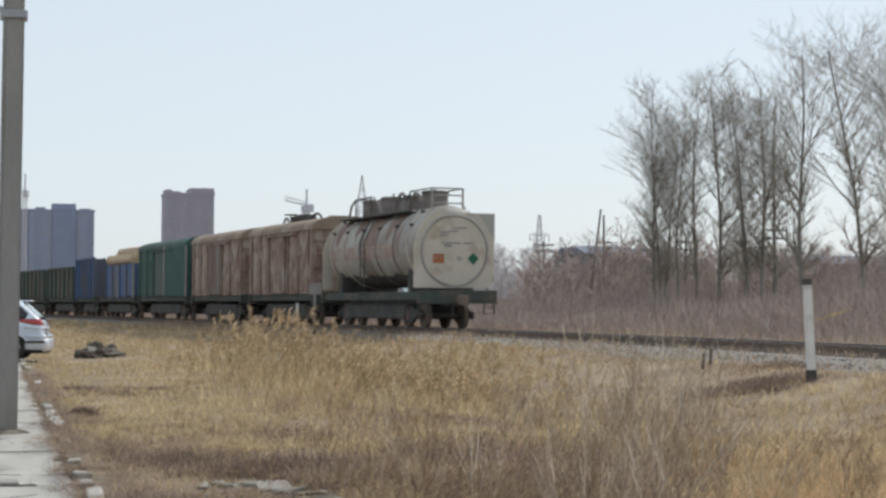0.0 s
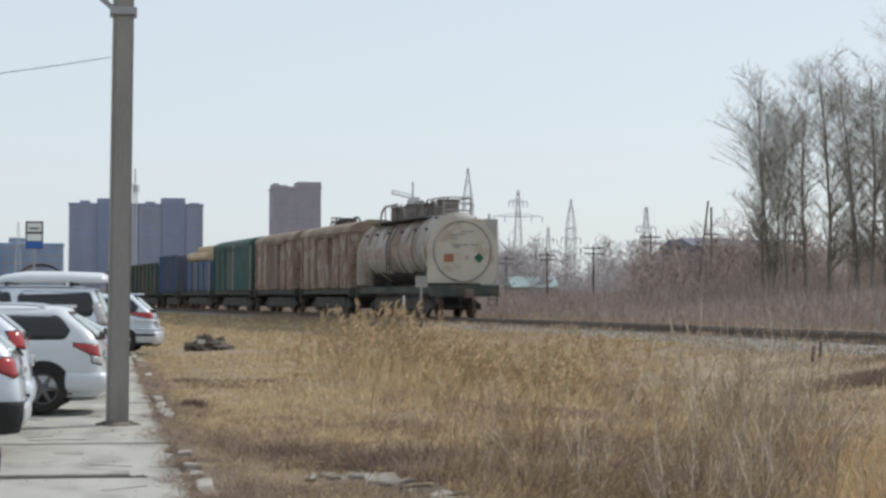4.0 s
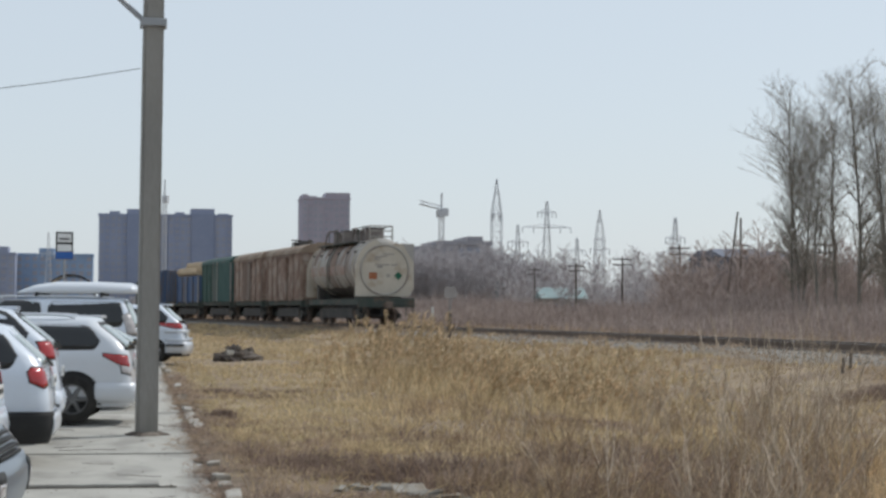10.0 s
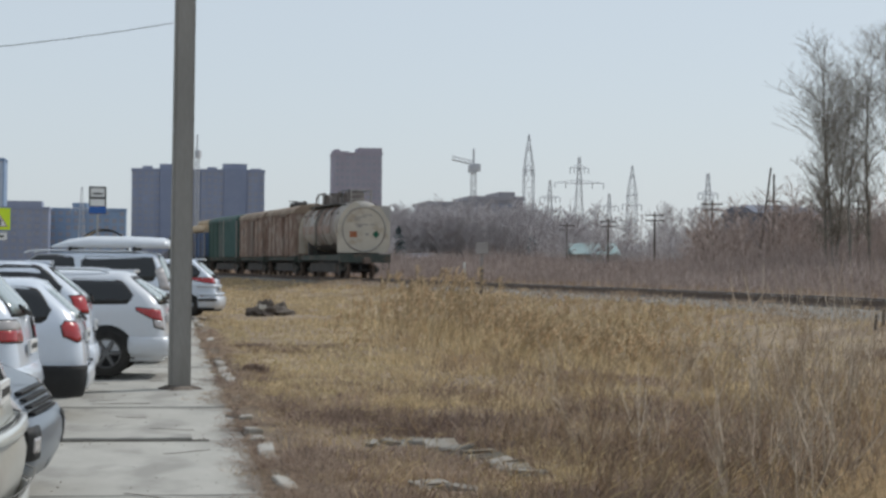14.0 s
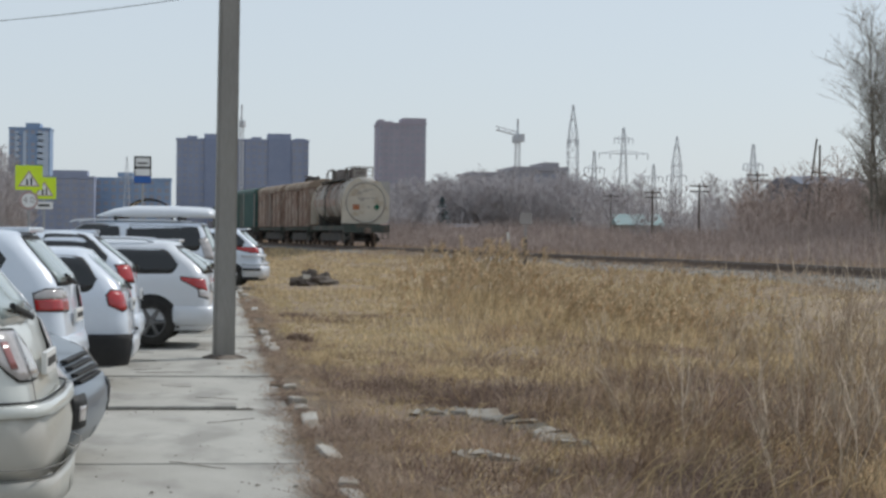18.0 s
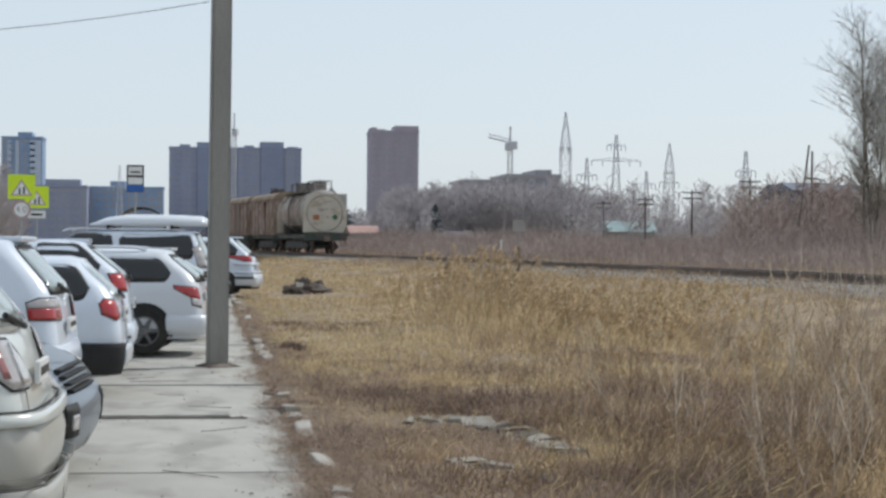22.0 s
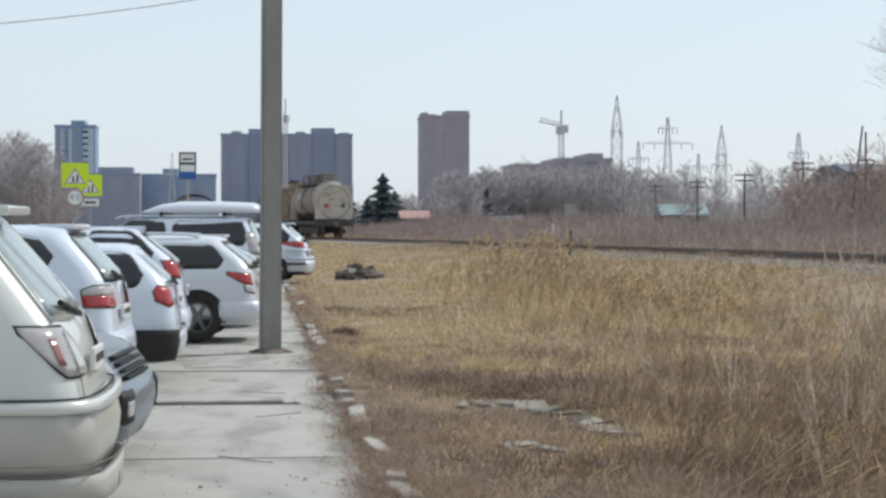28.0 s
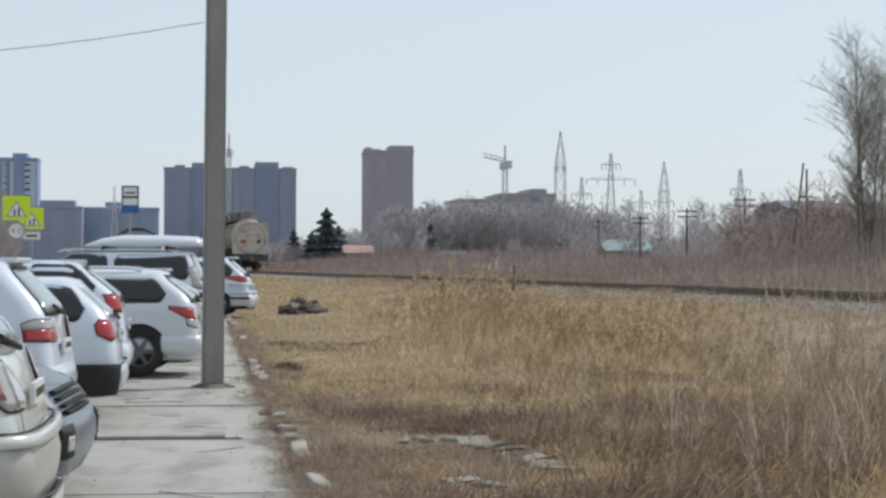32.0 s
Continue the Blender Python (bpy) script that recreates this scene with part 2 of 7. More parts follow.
    "wire": surf("dark_cable", (0.05, 0.05, 0.05), (0.07, 0.07, 0.07), 2, 0.6),
}
M["verge"] = surf("brown_leaf_litter", (0.13, 0.10, 0.072), (0.22, 0.17, 0.12), 3, 0.95, 0, 0.8, 18, (0.30, 0.24, 0.15), 0.3, 1.2)
M["spill"] = surf("dark_spilt_cargo", (0.16, 0.105, 0.082), (0.25, 0.175, 0.135), 1.5, 0.7, 0, 0.1, 10, (0.25, 0.2, 0.16), 0.3, 1.0, (1, 1, 0.4))
M["corner_grey"] = surf("grey_shield_corner", (0.34, 0.33, 0.31), (0.40, 0.38, 0.36), 1.5, 0.7)
M["door_grey"] = surf("greyed_brown_door", (0.20, 0.165, 0.145), (0.27, 0.23, 0.20), 0.9, 0.85, 0, 0.3, 12, (0.15, 0.10, 0.075), 0.4, 0.7, (1, 1, 0.3))
M["weed_dark"] = surf("dark_dead_weeds", (0.20, 0.145, 0.115), (0.29, 0.215, 0.172), 0.4, 0.95, random_tint=0.45, island=True, leaf=0.26)
M["pipe_yellow"] = surf("yellow_gas_pipe", (0.55, 0.42, 0.06), (0.48, 0.36, 0.05), 2, 0.6)
M["sign_grey"] = surf("grey_sign_back", (0.30, 0.28, 0.27), (0.36, 0.335, 0.32), 3, 0.7)
M["red_dull"] = surf("dull_red_lens", (0.34, 0.14, 0.13), (0.28, 0.11, 0.105), 8, 0.2, coat=0.6)
M["hatch"] = surf("soiled_dark_hatch", (0.15, 0.13, 0.12), (0.23, 0.205, 0.19), 3, 0.8, 0, 0.2)
M["weed_mauve"] = surf("grey_brown_dead_weeds", (0.35, 0.268, 0.205), (0.47, 0.37, 0.29), 0.4, 0.95, random_tint=0.4, island=True, leaf=0.38)
# wall tone lightened by haze painted into it
M["works_wall"] = surf("hazy_mauve_works_wall", (0.33, 0.315, 0.335), (0.38, 0.365, 0.38), 0.2, 0.9)
M["joint"] = surf("joint_dirt_and_lip_shadow", (0.10, 0.09, 0.075), (0.17, 0.15, 0.125), 6, 0.95)
# pearl paint greyed: the bumper's shade is put into its colour
M["pearl_shaded"] = surf("pearl_paint_with_painted_shade", (0.43, 0.425, 0.385), (0.35, 0.345, 0.31), 1.2, 0.4, 0, 0, 30, (0.42, 0.40, 0.36), 0.3, 1.5, coat=0.3)
M["straw_pale"] = surf("pale_yellow_matted_straw", (0.45, 0.36, 0.20), (0.55, 0.45, 0.27), 0.4, 0.9, 0, 0, 40, (0.46, 0.34, 0.20), 0.35, 0.8, random_tint=0.3, island=True, leaf=0.38)
M["rubble"] = surf("soiled_broken_concrete", (0.23, 0.21, 0.178), (0.35, 0.33, 0.29), 4, 0.9, 0, 0.6, 25, (0.20, 0.165, 0.125), 0.45, 3.0, random_tint=0.2)
M["clad_grey"] = surf("grey_shadow_gap", (0.16, 0.155, 0.145), (0.21, 0.205, 0.19), 3, 0.8)
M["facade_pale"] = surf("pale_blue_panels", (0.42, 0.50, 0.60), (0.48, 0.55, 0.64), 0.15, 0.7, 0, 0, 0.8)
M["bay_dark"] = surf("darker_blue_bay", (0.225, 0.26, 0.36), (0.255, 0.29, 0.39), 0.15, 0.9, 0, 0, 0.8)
M["cargo_dark"] = surf("dark_packed_timber", (0.09, 0.07, 0.055), (0.16, 0.125, 0.095), 2, 0.9, 0, 0.3)


# ---- mesh helpers ----
def part(name, bm, material, parent=None, label="", m=None):
    """Links a bmesh as one mesh object, under a thing or a part when one is given."""
    me = bpy.data.meshes.new(name)
    bm.to_mesh(me)
    bm.free()
    me.materials.append(M[material])
    ob = new(name, me)
    if parent is not None:
        ob.parent = parent
    if m is not None:
        ob.matrix_basis = m
    return tagged(ob, label)


def share(name, ob, parent, m):
    """Another object on the same mesh."""
    o = new(name, ob.data)
    o.parent = parent
    o.matrix_basis = m
    return o


def solid(name, V, F, material, parent=None, label="", smooth=False, m=None):
    me = bpy.data.meshes.new(name)
    me.from_pydata([tuple(v) for v in V], [], [tuple(f) for f in F])
    me.materials.append(M[material])
    if smooth:
        me.polygons.foreach_set("use_smooth", [True] * len(me.polygons))
    ob = new(name, me)
    if parent is not None:
        ob.parent = parent
    if m is not None:
        ob.matrix_basis = m
    return tagged(ob, label)


def empty(name, m=None, label="", category="", group="", kind=""):
    ob = new(name)
    ob.empty_display_size = 0.2
    if m is not None:
        ob.matrix_basis = m
    return tagged(ob, label, category, group, kind)


def box(bm, x0, x1, y0, y1, z0, z1, bev=0.0):
    r = bmesh.ops.create_cube(bm, size=1.0, matrix=Matrix.LocRotScale(((x0 + x1) / 2, (y0 + y1) / 2, (z0 + z1) / 2), None, (x1 - x0, y1 - y0, z1 - z0)))
    if bev:
        es = {e for v in r["verts"] for e in v.link_edges}
        bmesh.ops.bevel(bm, geom=list(es), offset=bev, segments=2, affect="EDGES", profile=0.6)
    return bm


def bx(x0, x1, y0, y1, z0, z1, bev=0.0):
    return box(bmesh.new(), x0, x1, y0, y1, z0, z1, bev)


def rod(bm, p, q, r0, r1=None, n=8):
    p, q = Vector(p), Vector(q)
    d = q - p
    m = Matrix.Translation((p + q) / 2) @ d.to_track_quat("Z", "Y").to_matrix().to_4x4()
    bmesh.ops.create_cone(bm, cap_ends=True, segments=n, radius1=r0, radius2=r0 if r1 is None else r1, depth=d.length, matrix=m)
    return bm


def tube(p, q, r0, r1=None, n=8):
    return rod(bmesh.new(), p, q, r0, r1, n)


def bent(pts, r, n=8):
    """One continuous tube along a line of points."""
    pts = [Vector(p) for p in pts]
    bm = bmesh.new()
    rings = []
    for i, p in enumerate(pts):
        d = (pts[min(i + 1, len(pts) - 1)] - pts[max(i - 1, 0)]).normalized()
        ref = Vector((0, 0, 1)) if abs(d.z) < 0.9 else Vector((0, 1, 0))
        if abs(d.y) < 0.2 and abs(ref.y) < 0.5:
            ref = Vector((0, 1, 0))
        u = d.cross(ref).normalized()
        v = d.cross(u)
        rings.append([bm.verts.new(p + (u * math.cos(2 * math.pi * k / n) + v * math.sin(2 * math.pi * k / n)) * r) for k in range(n)])
    for a, b in zip(rings, rings[1:]):
        for k in range(n):
            bm.faces.new((a[k], a[(k + 1) % n], b[(k + 1) % n], b[k]))
    bm.faces.new(rings[0][::-1])
    bm.faces.new(rings[-1])
    return bm


def sticks(P, Q, R0, R1, n=3):
    """Vertices and faces of many thin tapered rods at once."""
    P, Q, R0, R1 = (np.asarray(a, float) for a in (P, Q, R0, R1))
    d = Q - P
    d /= np.maximum(np.linalg.norm(d, axis=1, keepdims=True), 1e-6)
    ref = np.where(np.abs(d[:, 2:3]) > 0.9, np.array([[1.0, 0, 0]]), np.array([[0, 0, 1.0]]))
    u = np.cross(d, ref)
    u /= np.linalg.norm(u, axis=1, keepdims=True)
    w = np.cross(d, u)
    k = len(P)
    V = np.zeros((k, 2 * n, 3))
    for i in range(n):
        a = 2 * math.pi * i / n
        o = u * math.cos(a) + w * math.sin(a)
        V[:, i] = P + o * R0[:, None]
        V[:, n + i] = Q + o * R1[:, None]
    F = np.array([(i, (i + 1) % n, n + (i + 1) % n, n + i) for i in range(n)])
    faces = (np.arange(k)[:, None, None] * 2 * n + F[None]).reshape(-1, 4)
    return V.reshape(-1, 3), faces


def bulk(name, V, F, material, parent=None, label="", kind=""):
    """One mesh from arrays of vertices and faces with equal corner counts."""
    V, F = np.asarray(V, np.float32), np.asarray(F, np.int32)
    me = bpy.data.meshes.new(name)
    k = F.shape[1]
    me.vertices.add(len(V))
    me.vertices.foreach_set("co", V.ravel())
    me.loops.add(F.size)
    me.loops.foreach_set("vertex_index", F.ravel())
    me.polygons.add(len(F))
    me.polygons.foreach_set("loop_start", np.arange(0, F.size, k, dtype=np.int32))
    me.update(calc_edges=True)
    me.materials.append(M[material])
    ob = new(name, me)
    if parent is not None:
        ob.parent = parent
    return tagged(ob, label, kind=kind)


# ---- the line of the railway: a long curve to the left, then a straight, then a bend back ----
RAIL_Z = 0.84
TS = np.arange(-90.0, 360.0, 0.5)
# heading of the line, in degrees to the left of +y, by metres along it
TH = np.radians(np.interp(TS, (-26, 0, 10, 17, 26, 40, 57, 72, 82, 92, 100, 106, 112, 120, 130, 142, 155, 165),
                          (1.1, 3.3, 4.9, 6.25, 6.95, 7.2, 7.25, 6.8, 6.75, 7.3, 8.4, 8.9, 8.2, 6.0, 3.2, 1.2, 0.4, -0.3)))
TX = np.concatenate([[0], np.cumsum(-np.sin(TH[:-1]) * 0.5)])
TY = np.concatenate([[0], np.cumsum(np.cos(TH[:-1]) * 0.5)])
TX += 17.772 - np.interp(0, TS, TX)
TY += 50.456 - np.interp(0, TS, TY)


def track(s, off=0.0):
    """Plan point and heading (from +y towards -x) at s metres along the track; off: to its left."""
    x, y, h = float(np.interp(s, TS, TX)), float(np.interp(s, TS, TY)), float(np.interp(s, TS, TH))
    return x - math.cos(h) * off, y - math.sin(h) * off, h


def rail_gap(x, y):
    """Distance from the track's middle line, positive beyond it (arrays)."""
    return (x - np.interp(y, TY, TX)) * np.cos(np.interp(y, TY, TH))


def ground_z(x, y):
    x, y = np.asarray(x, float), np.asarray(y, float)
    d = np.abs(rail_gap(x, y))
    base = -0.06 + 0.06 * np.sin(x * 0.9 + y * 0.23) * np.cos(y * 0.41 - x * 0.3) * np.clip((x - 1.2) / 3, 0, 1)
    far = np.clip((np.hypot(x, y) - 150) / 400, 0, 1)
    base = base * (1 - far)
    bank = np.clip((7.0 - d) / 4.2, 0, 1)
    bank = bank * bank * (3 - 2 * bank) * 0.5
    ditch = -0.28 * np.exp(-((d - 9.0) / 2.0) ** 2) * np.clip((y - 15) / 10, 0, 1) * np.clip((75 - y) / 20, 0, 1)
    side = np.where(rail_gap(x, y) > 0, 0.3 * np.clip((d - 5) / 10, 0, 1), 0)
    return base + bank + ditch * (x > 6) + side


# ---- ground, pavement, railway ----
def build_ground():
    xs = np.unique(np.concatenate([np.linspace(-2500, -60, 14), np.linspace(-60, -8, 14), np.linspace(-8, 0.9, 8), np.linspace(0.9, 45, 120), np.linspace(45, 130, 40), np.linspace(130, 2500, 14)]))
    ys = np.unique(np.concatenate([np.linspace(-400, -10, 8), np.linspace(-10, 90, 190), np.linspace(90, 220, 110), np.linspace(220, 420, 24), np.linspace(420, 4000, 14)]))
    X, Y = np.meshgrid(xs, ys)
    Z = ground_z(X, Y)
    nx, ny = len(xs), len(ys)
    i, j = np.meshgrid(np.arange(nx - 1), np.arange(ny - 1))
    a = (j * nx + i).ravel()
    F = np.stack([a, a + 1, a + nx + 1, a + nx], 1)
    ob = bulk("ground", np.stack([X.ravel(), Y.ravel(), Z.ravel()], 1), F, "earth")
    ob.data.polygons.foreach_set("use_smooth", [True] * len(ob.data.polygons))
    tagged(ob, "uneven dry earth field with dead winter grass", kind="structure")


def build_pavement():
    pav = empty("pavement", label="wide pale worn concrete slab pavement with dirty joints", kind="structure")
    rnd = random.Random(5)
    L, W = 3.95, 3.4
    slab = bx(-W / 2 + 0.012, W / 2 - 0.012, -L / 2 + 0.02, L / 2 - 0.02, -0.16, 0.0, 0.012)
    first = part("slab", slab, "concrete", pav, m=pose(0.75 - W / 2, 4.8 + L / 2, 0, 0, 0, 0))
    for c in range(5):
        for r in range(18):
            if c == 0 and r == 0:
                continue
            share("slab", first, pav, pose(0.75 - W / 2 - c * W, 4.8 + L / 2 + r * L + (0 if c < 2 else 1.3), -0.012 + rnd.uniform(-0.012, 0.012), rnd.uniform(-0.12, 0.12), rnd.uniform(-0.1, 0.1), 0))
    for k in range(12):
        y0, x0 = rnd.uniform(9, 34), rnd.uniform(-1.4, 0.45)
        pts = [(x0, y0)]
        d = rnd.uniform(-0.3, 0.3)
        for _ in range(rnd.randint(3, 6)):
            d += rnd.uniform(-0.4, 0.4)
            pts.append((min(0.7, pts[-1][0] + 0.11 * math.cos(d)), pts[-1][1] + 0.2 * math.sin(d)))
        V, F = [], []
        for i, (x, y) in enumerate(pts):
            w = rnd.uniform(0.004, 0.02) * (1 - abs(2 * i / (len(pts) - 1) - 1) * 0.8)
            V += [(x - w * 0.4, y - w, 0.006), (x + w * 0.4, y + w, 0.006), (x, y, 0.001)]
            if i:
                a = 3 * i
                F += [(a - 3, a - 2, a + 1, a), (a - 1, a - 3, a, a + 2), (a - 2, a - 1, a + 2, a + 1)]
        solid("crack", V, F, "joint", pav)
    # thick raised lip of one slab, and the asphalt beyond the row of cars
    lip = empty("slab_lip", pose(-0.75, 16.7, 0), "raised pale edge of a broken concrete slab", "concrete edge")
    part("edge", bx(-1.2, 1.0, -0.2, 0.15, -0.02, 0.034, 0.01), "concrete", lip)
    # dark strip drawn for the shadow beneath the lip
    part("lip_shadow_line", bx(-0.2, 1.15, -0.225, -0.19, -0.01, 0.012), "joint", lip)


def build_kerb():
    kerb = empty("kerb", label="broken pale concrete kerbstones sunk in dead grass", kind="structure")
    rnd = random.Random(8)
    bm = bx(-0.07, 0.07, -0.32, 0.32, -0.2, 0.115, 0.025)
    first = None
    y = 8.0
    while y < 62:
        lost = rnd.random() < (0.0 if 25 < y < 34 or 14.5 < y < 17.5 else 0.5)
        m = pose(0.87 + 0.03 * math.sin(y * 0.2) + rnd.uniform(-0.03, 0.03), y, rnd.uniform(-0.13, -0.06), rnd.uniform(-4, 4), rnd.uniform(-10, 10), rnd.uniform(-7, 7))
        if not lost:
            if first is None:
                first = part("kerbstone", bm, "kerb", kerb, m=m)
            else:
                share("kerbstone", first, kerb, m)
        y += 0.65 if 25 < y < 34 else rnd.choice((0.66, 0.7, 0.8))


def sweep(profile, s0, s1, step, z):
    """A profile of (offset to the left, height) swept along the track."""
    n = int((s1 - s0) / step) + 1
    V, F = [], []
    k = len(profile)
    for i in range(n):
        s = s0 + i * step
        for o, h in profile:
            x, y, _ = track(s, o)
            V.append((x, y, z + h))
        if i:
            for j in range(k - 1):
                a, b = (i - 1) * k + j, i * k + j
                F.append((a, b, b + 1, a + 1))
    return V, F


def build_railway():
    V, F = sweep([(-3.2, -0.62), (-2.1, -0.24), (-1.5, -0.21), (0, -0.22), (1.5, -0.21), (2.1, -0.24), (3.2, -0.62)], -70, 330, 1.0, RAIL_Z)
    bed = solid("track_bed", V, F, "ballast", smooth=True)
    tagged(bed, "grey gravel ballast bed of a railway", kind="structure")
    # loose ballast stones on the shoulder
    rng = np.random.default_rng(3)
    P = []
    for k in range(7000):
        s = rng.uniform(-45, 70)
        o = rng.uniform(-0.2, 3.3) if k % 4 else rng.uniform(-2.6, 2.6)
        x, y, _ = track(s, o)
        z = RAIL_Z - 0.23 - max(0, abs(o) - 2.1) * 0.34
        P.append((x, y, z))
    P = np.array(P)
    oct_ = np.array([(1, 0, 0), (0, 1, 0), (-1, 0, 0), (0, -1, 0), (0, 0, 0.8), (0, 0, -0.6)])
    sc = rng.uniform(0.02, 0.05, (len(P), 1, 1)) * rng.uniform(0.7, 1.3, (len(P), 1, 3))
    Vs = (P[:, None] + oct_[None] * sc).reshape(-1, 3)
    Fo = np.array([(0, 1, 4), (1, 2, 4), (2, 3, 4), (3, 0, 4), (1, 0, 5), (2, 1, 5), (3, 2, 5), (0, 3, 5)])
    Fs = (np.arange(len(P))[:, None, None] * 6 + Fo[None]).reshape(-1, 3)
    tagged(bulk("ballast_stones", Vs, Fs, "ballast"), "loose grey ballast stones", "gravel", kind="stuff")
    for off, nm in ((0.76, "rail"), (-0.76, "rail")):
        r = empty(nm, label="long worn steel rail with a rusty web", kind="structure")
        V, F = sweep([(off + 0.07, -0.18), (off + 0.07, -0.165), (off + 0.012, -0.15), (off + 0.012, -0.04), (off + 0.036, -0.036), (off + 0.036, 0.0),
                      (off - 0.036, 0.0), (off - 0.036, -0.036), (off - 0.012, -0.04), (off - 0.012, -0.15), (off - 0.07, -0.165), (off - 0.07, -0.18)], -70, 330, 2.0, RAIL_Z)
        solid("rail_body", V, F, "rust_rail", r)
        V, F = sweep([(off + 0.034, 0.0), (off + 0.034, 0.003), (off - 0.034, 0.003), (off - 0.034, 0.0)], -70, 330, 2.0, RAIL_Z)
        solid("running_surface", V, F, "steel", r, "bright worn running surface")
    ties = empty("sleepers", label="dark tarred railway sleepers", kind="structure")
    bm = bx(-1.3, 1.3, -0.12, 0.12, -0.16, 0.0, 0.015)
    first = None
    for i in range(300):
        s = -48 + i * 0.55
        x, y, h = track(s)
        m = pose(x, y, RAIL_Z - 0.185, 0, 0, math.degrees(h))
        if first is None:
            first = part("sleeper", bm, "sleeper", ties, m=m)
        else:
            share("sleeper", first, ties, m)


# ---- train ----
def wheelset(parent, x, mats="near_black"):
    w = None
    for sgn in (-1, 1):
        bm = tube((x, sgn * 0.70, 0.475), (x, sgn * 0.83, 0.475), 0.475, n=20)
        rod(bm, (x, sgn * 0.66, 0.475), (x, sgn * 0.70, 0.475), 0.51, n=20)
        part("wheel", bm, "rust_rail", parent)
    part("axle", tube((x, -0.95, 0.475), (x, 0.95, 0.475), 0.085), "near_black", parent)


def bogie(parent, x):
    b = empty("bogie", pose(x, 0, 0))
    b.parent = parent
    for sgn in (-1, 1):
        y = sgn * 1.03
        pr = [(-1.25, 0.36), (-1.25, 0.6), (-0.75, 0.68), (-0.45, 0.82), (0.45, 0.82), (0.75, 0.68), (1.25, 0.6), (1.25, 0.36), (0.7, 0.42), (0.4, 0.2), (-0.4, 0.2), (-0.7, 0.42)]
        V = [(px_, y - 0.07, pz) for px_, pz in pr] + [(px_, y + 0.07, pz) for px_, pz in pr]
        k = len(pr)
        F = [tuple(range(k)), tuple(range(2 * k - 1, k - 1, -1))] + [(i, k + i, k + (i + 1) % k, (i + 1) % k) for i in range(k)]
        solid("side_frame", V, F, "near_black", b)
        for sx in (-0.925, 0.925):
            part("axle_box", tube((sx, y - 0.14, 0.475), (sx, y + 0.14, 0.475), 0.14, n=12), "frame_green", b)
        part("spring", tube((0, y, 0.3), (0, y, 0.72), 0.15, n=10), "rust_rail", b)
    part("bolster", bx(-0.2, 0.2, -1.1, 1.1, 0.55, 0.85, 0.03), "near_black", b)
    for sx in (-0.925, 0.925):
        wheelset(b, sx)
    return b


def coupler(parent, x, sgn):
    bm = tube((x, 0, 1.04), (x + sgn * 0.42, 0, 1.04), 0.11, n=8)
    box(bm, min(x + sgn * 0.36, x + sgn * 0.62), max(x + sgn * 0.36, x + sgn * 0.62), -0.2, 0.2, 0.86, 1.22, 0.05)
    part("coupler", bm, "rust_rail", parent)
    part("air_hose", tube((x + sgn * 0.25, 0.32, 0.95), (x + sgn * 0.4, 0.36, 0.45), 0.03), "trim", parent)
    part("uncoupling_lever", rod(tube((x + sgn * 0.08, -0.3, 1.08), (x + sgn * 0.08, -1.35, 1.08), 0.018), (x + sgn * 0.08, -1.35, 1.08), (x + sgn * 0.08, -1.38, 0.7), 0.018), "frame_green", parent)


def underframe(w, half, mat="frame_green"):
    part("underframe", bx(-half, half, -0.3, 0.3, 0.86, 1.16, 0.02), "near_black", w)
    # added dark box, stands in for the shade beneath the wagon
    part("underside_shade_box", bx(-half * 0.6, half * 0.6, -1.2, 1.2, 0.32, 0.9, 0.08), "near_black", w)
    for y in (-1.35, 1.35):
        part("side_sill", bx(-half, half, y - 0.08, y + 0.08, 1.05, 1.36, 0.015), mat, w)
    for sgn in (-1, 1):
        part("buffer_beam", bx(sgn * half - 0.1, sgn * half + 0.1, -1.55, 1.55, 0.92, 1.42, 0.02), mat, w)
        coupler(w, sgn * (half + 0.1), sgn)
        for y in (-1.3, 1.3):
            bm = bmesh.new()
            for z in (0.55, 0.8):
                box(bm, sgn * half - 0.02, sgn * half + 0.16, y - 0.22, y + 0.22, z - 0.015, z + 0.015)
            for yy in (y - 0.2, y + 0.2):
                box(bm, sgn * half + 0.04, sgn * half + 0.09, yy - 0.015, yy + 0.015, 0.54, 0.95)
            part("step", bm, mat, w)
    bogie(w, half - min(2.3, half * 0.42))
    bogie(w, -half + min(2.3, half * 0.42))
    bm = tube((-1.2, -0.55, 0.72), (-0.2, -0.55, 0.72), 0.2, n=12)
    part("air_tank", bm, "near_black", w)
    part("brake_cylinder", tube((0.6, 0.5, 0.75), (1.2, 0.5, 0.75), 0.18, n=12), "near_black", w)


def build_tank_wagon():
    """Local x along the track; the end at -x faces the eye."""
    w = empty("tank_wagon", label="cream tank wagon with rust streaks and a shade-darkened belly", category="tank wagon")
    half, R, Z = 6.15, 1.52, 3.08
    underframe(w, half)
    # shell, lofted along its axis with dished ends
    prof = [(-5.75, 0.0), (-5.74, 0.5), (-5.69, 0.95), (-5.58, 1.28), (-5.4, 1.46), (-5.2, R), (5.2, R), (5.4, 1.46), (5.58, 1.28), (5.69, 0.95), (5.74, 0.5), (5.75, 0.0)]
    n = 40
    V, F = [], []
    for x, r in prof:
        V += [(x, r * math.sin(2 * math.pi * i / n), Z + r * math.cos(2 * math.pi * i / n)) for i in range(n)]
    for k in range(len(prof) - 1):
        F += [(k * n + i, k * n + (i + 1) % n, (k + 1) * n + (i + 1) % n, (k + 1) * n + i) for i in range(n)]
    shell = solid("shell", V, F, "tank", w, "cream shell streaked brown with spilt cargo", smooth=True)
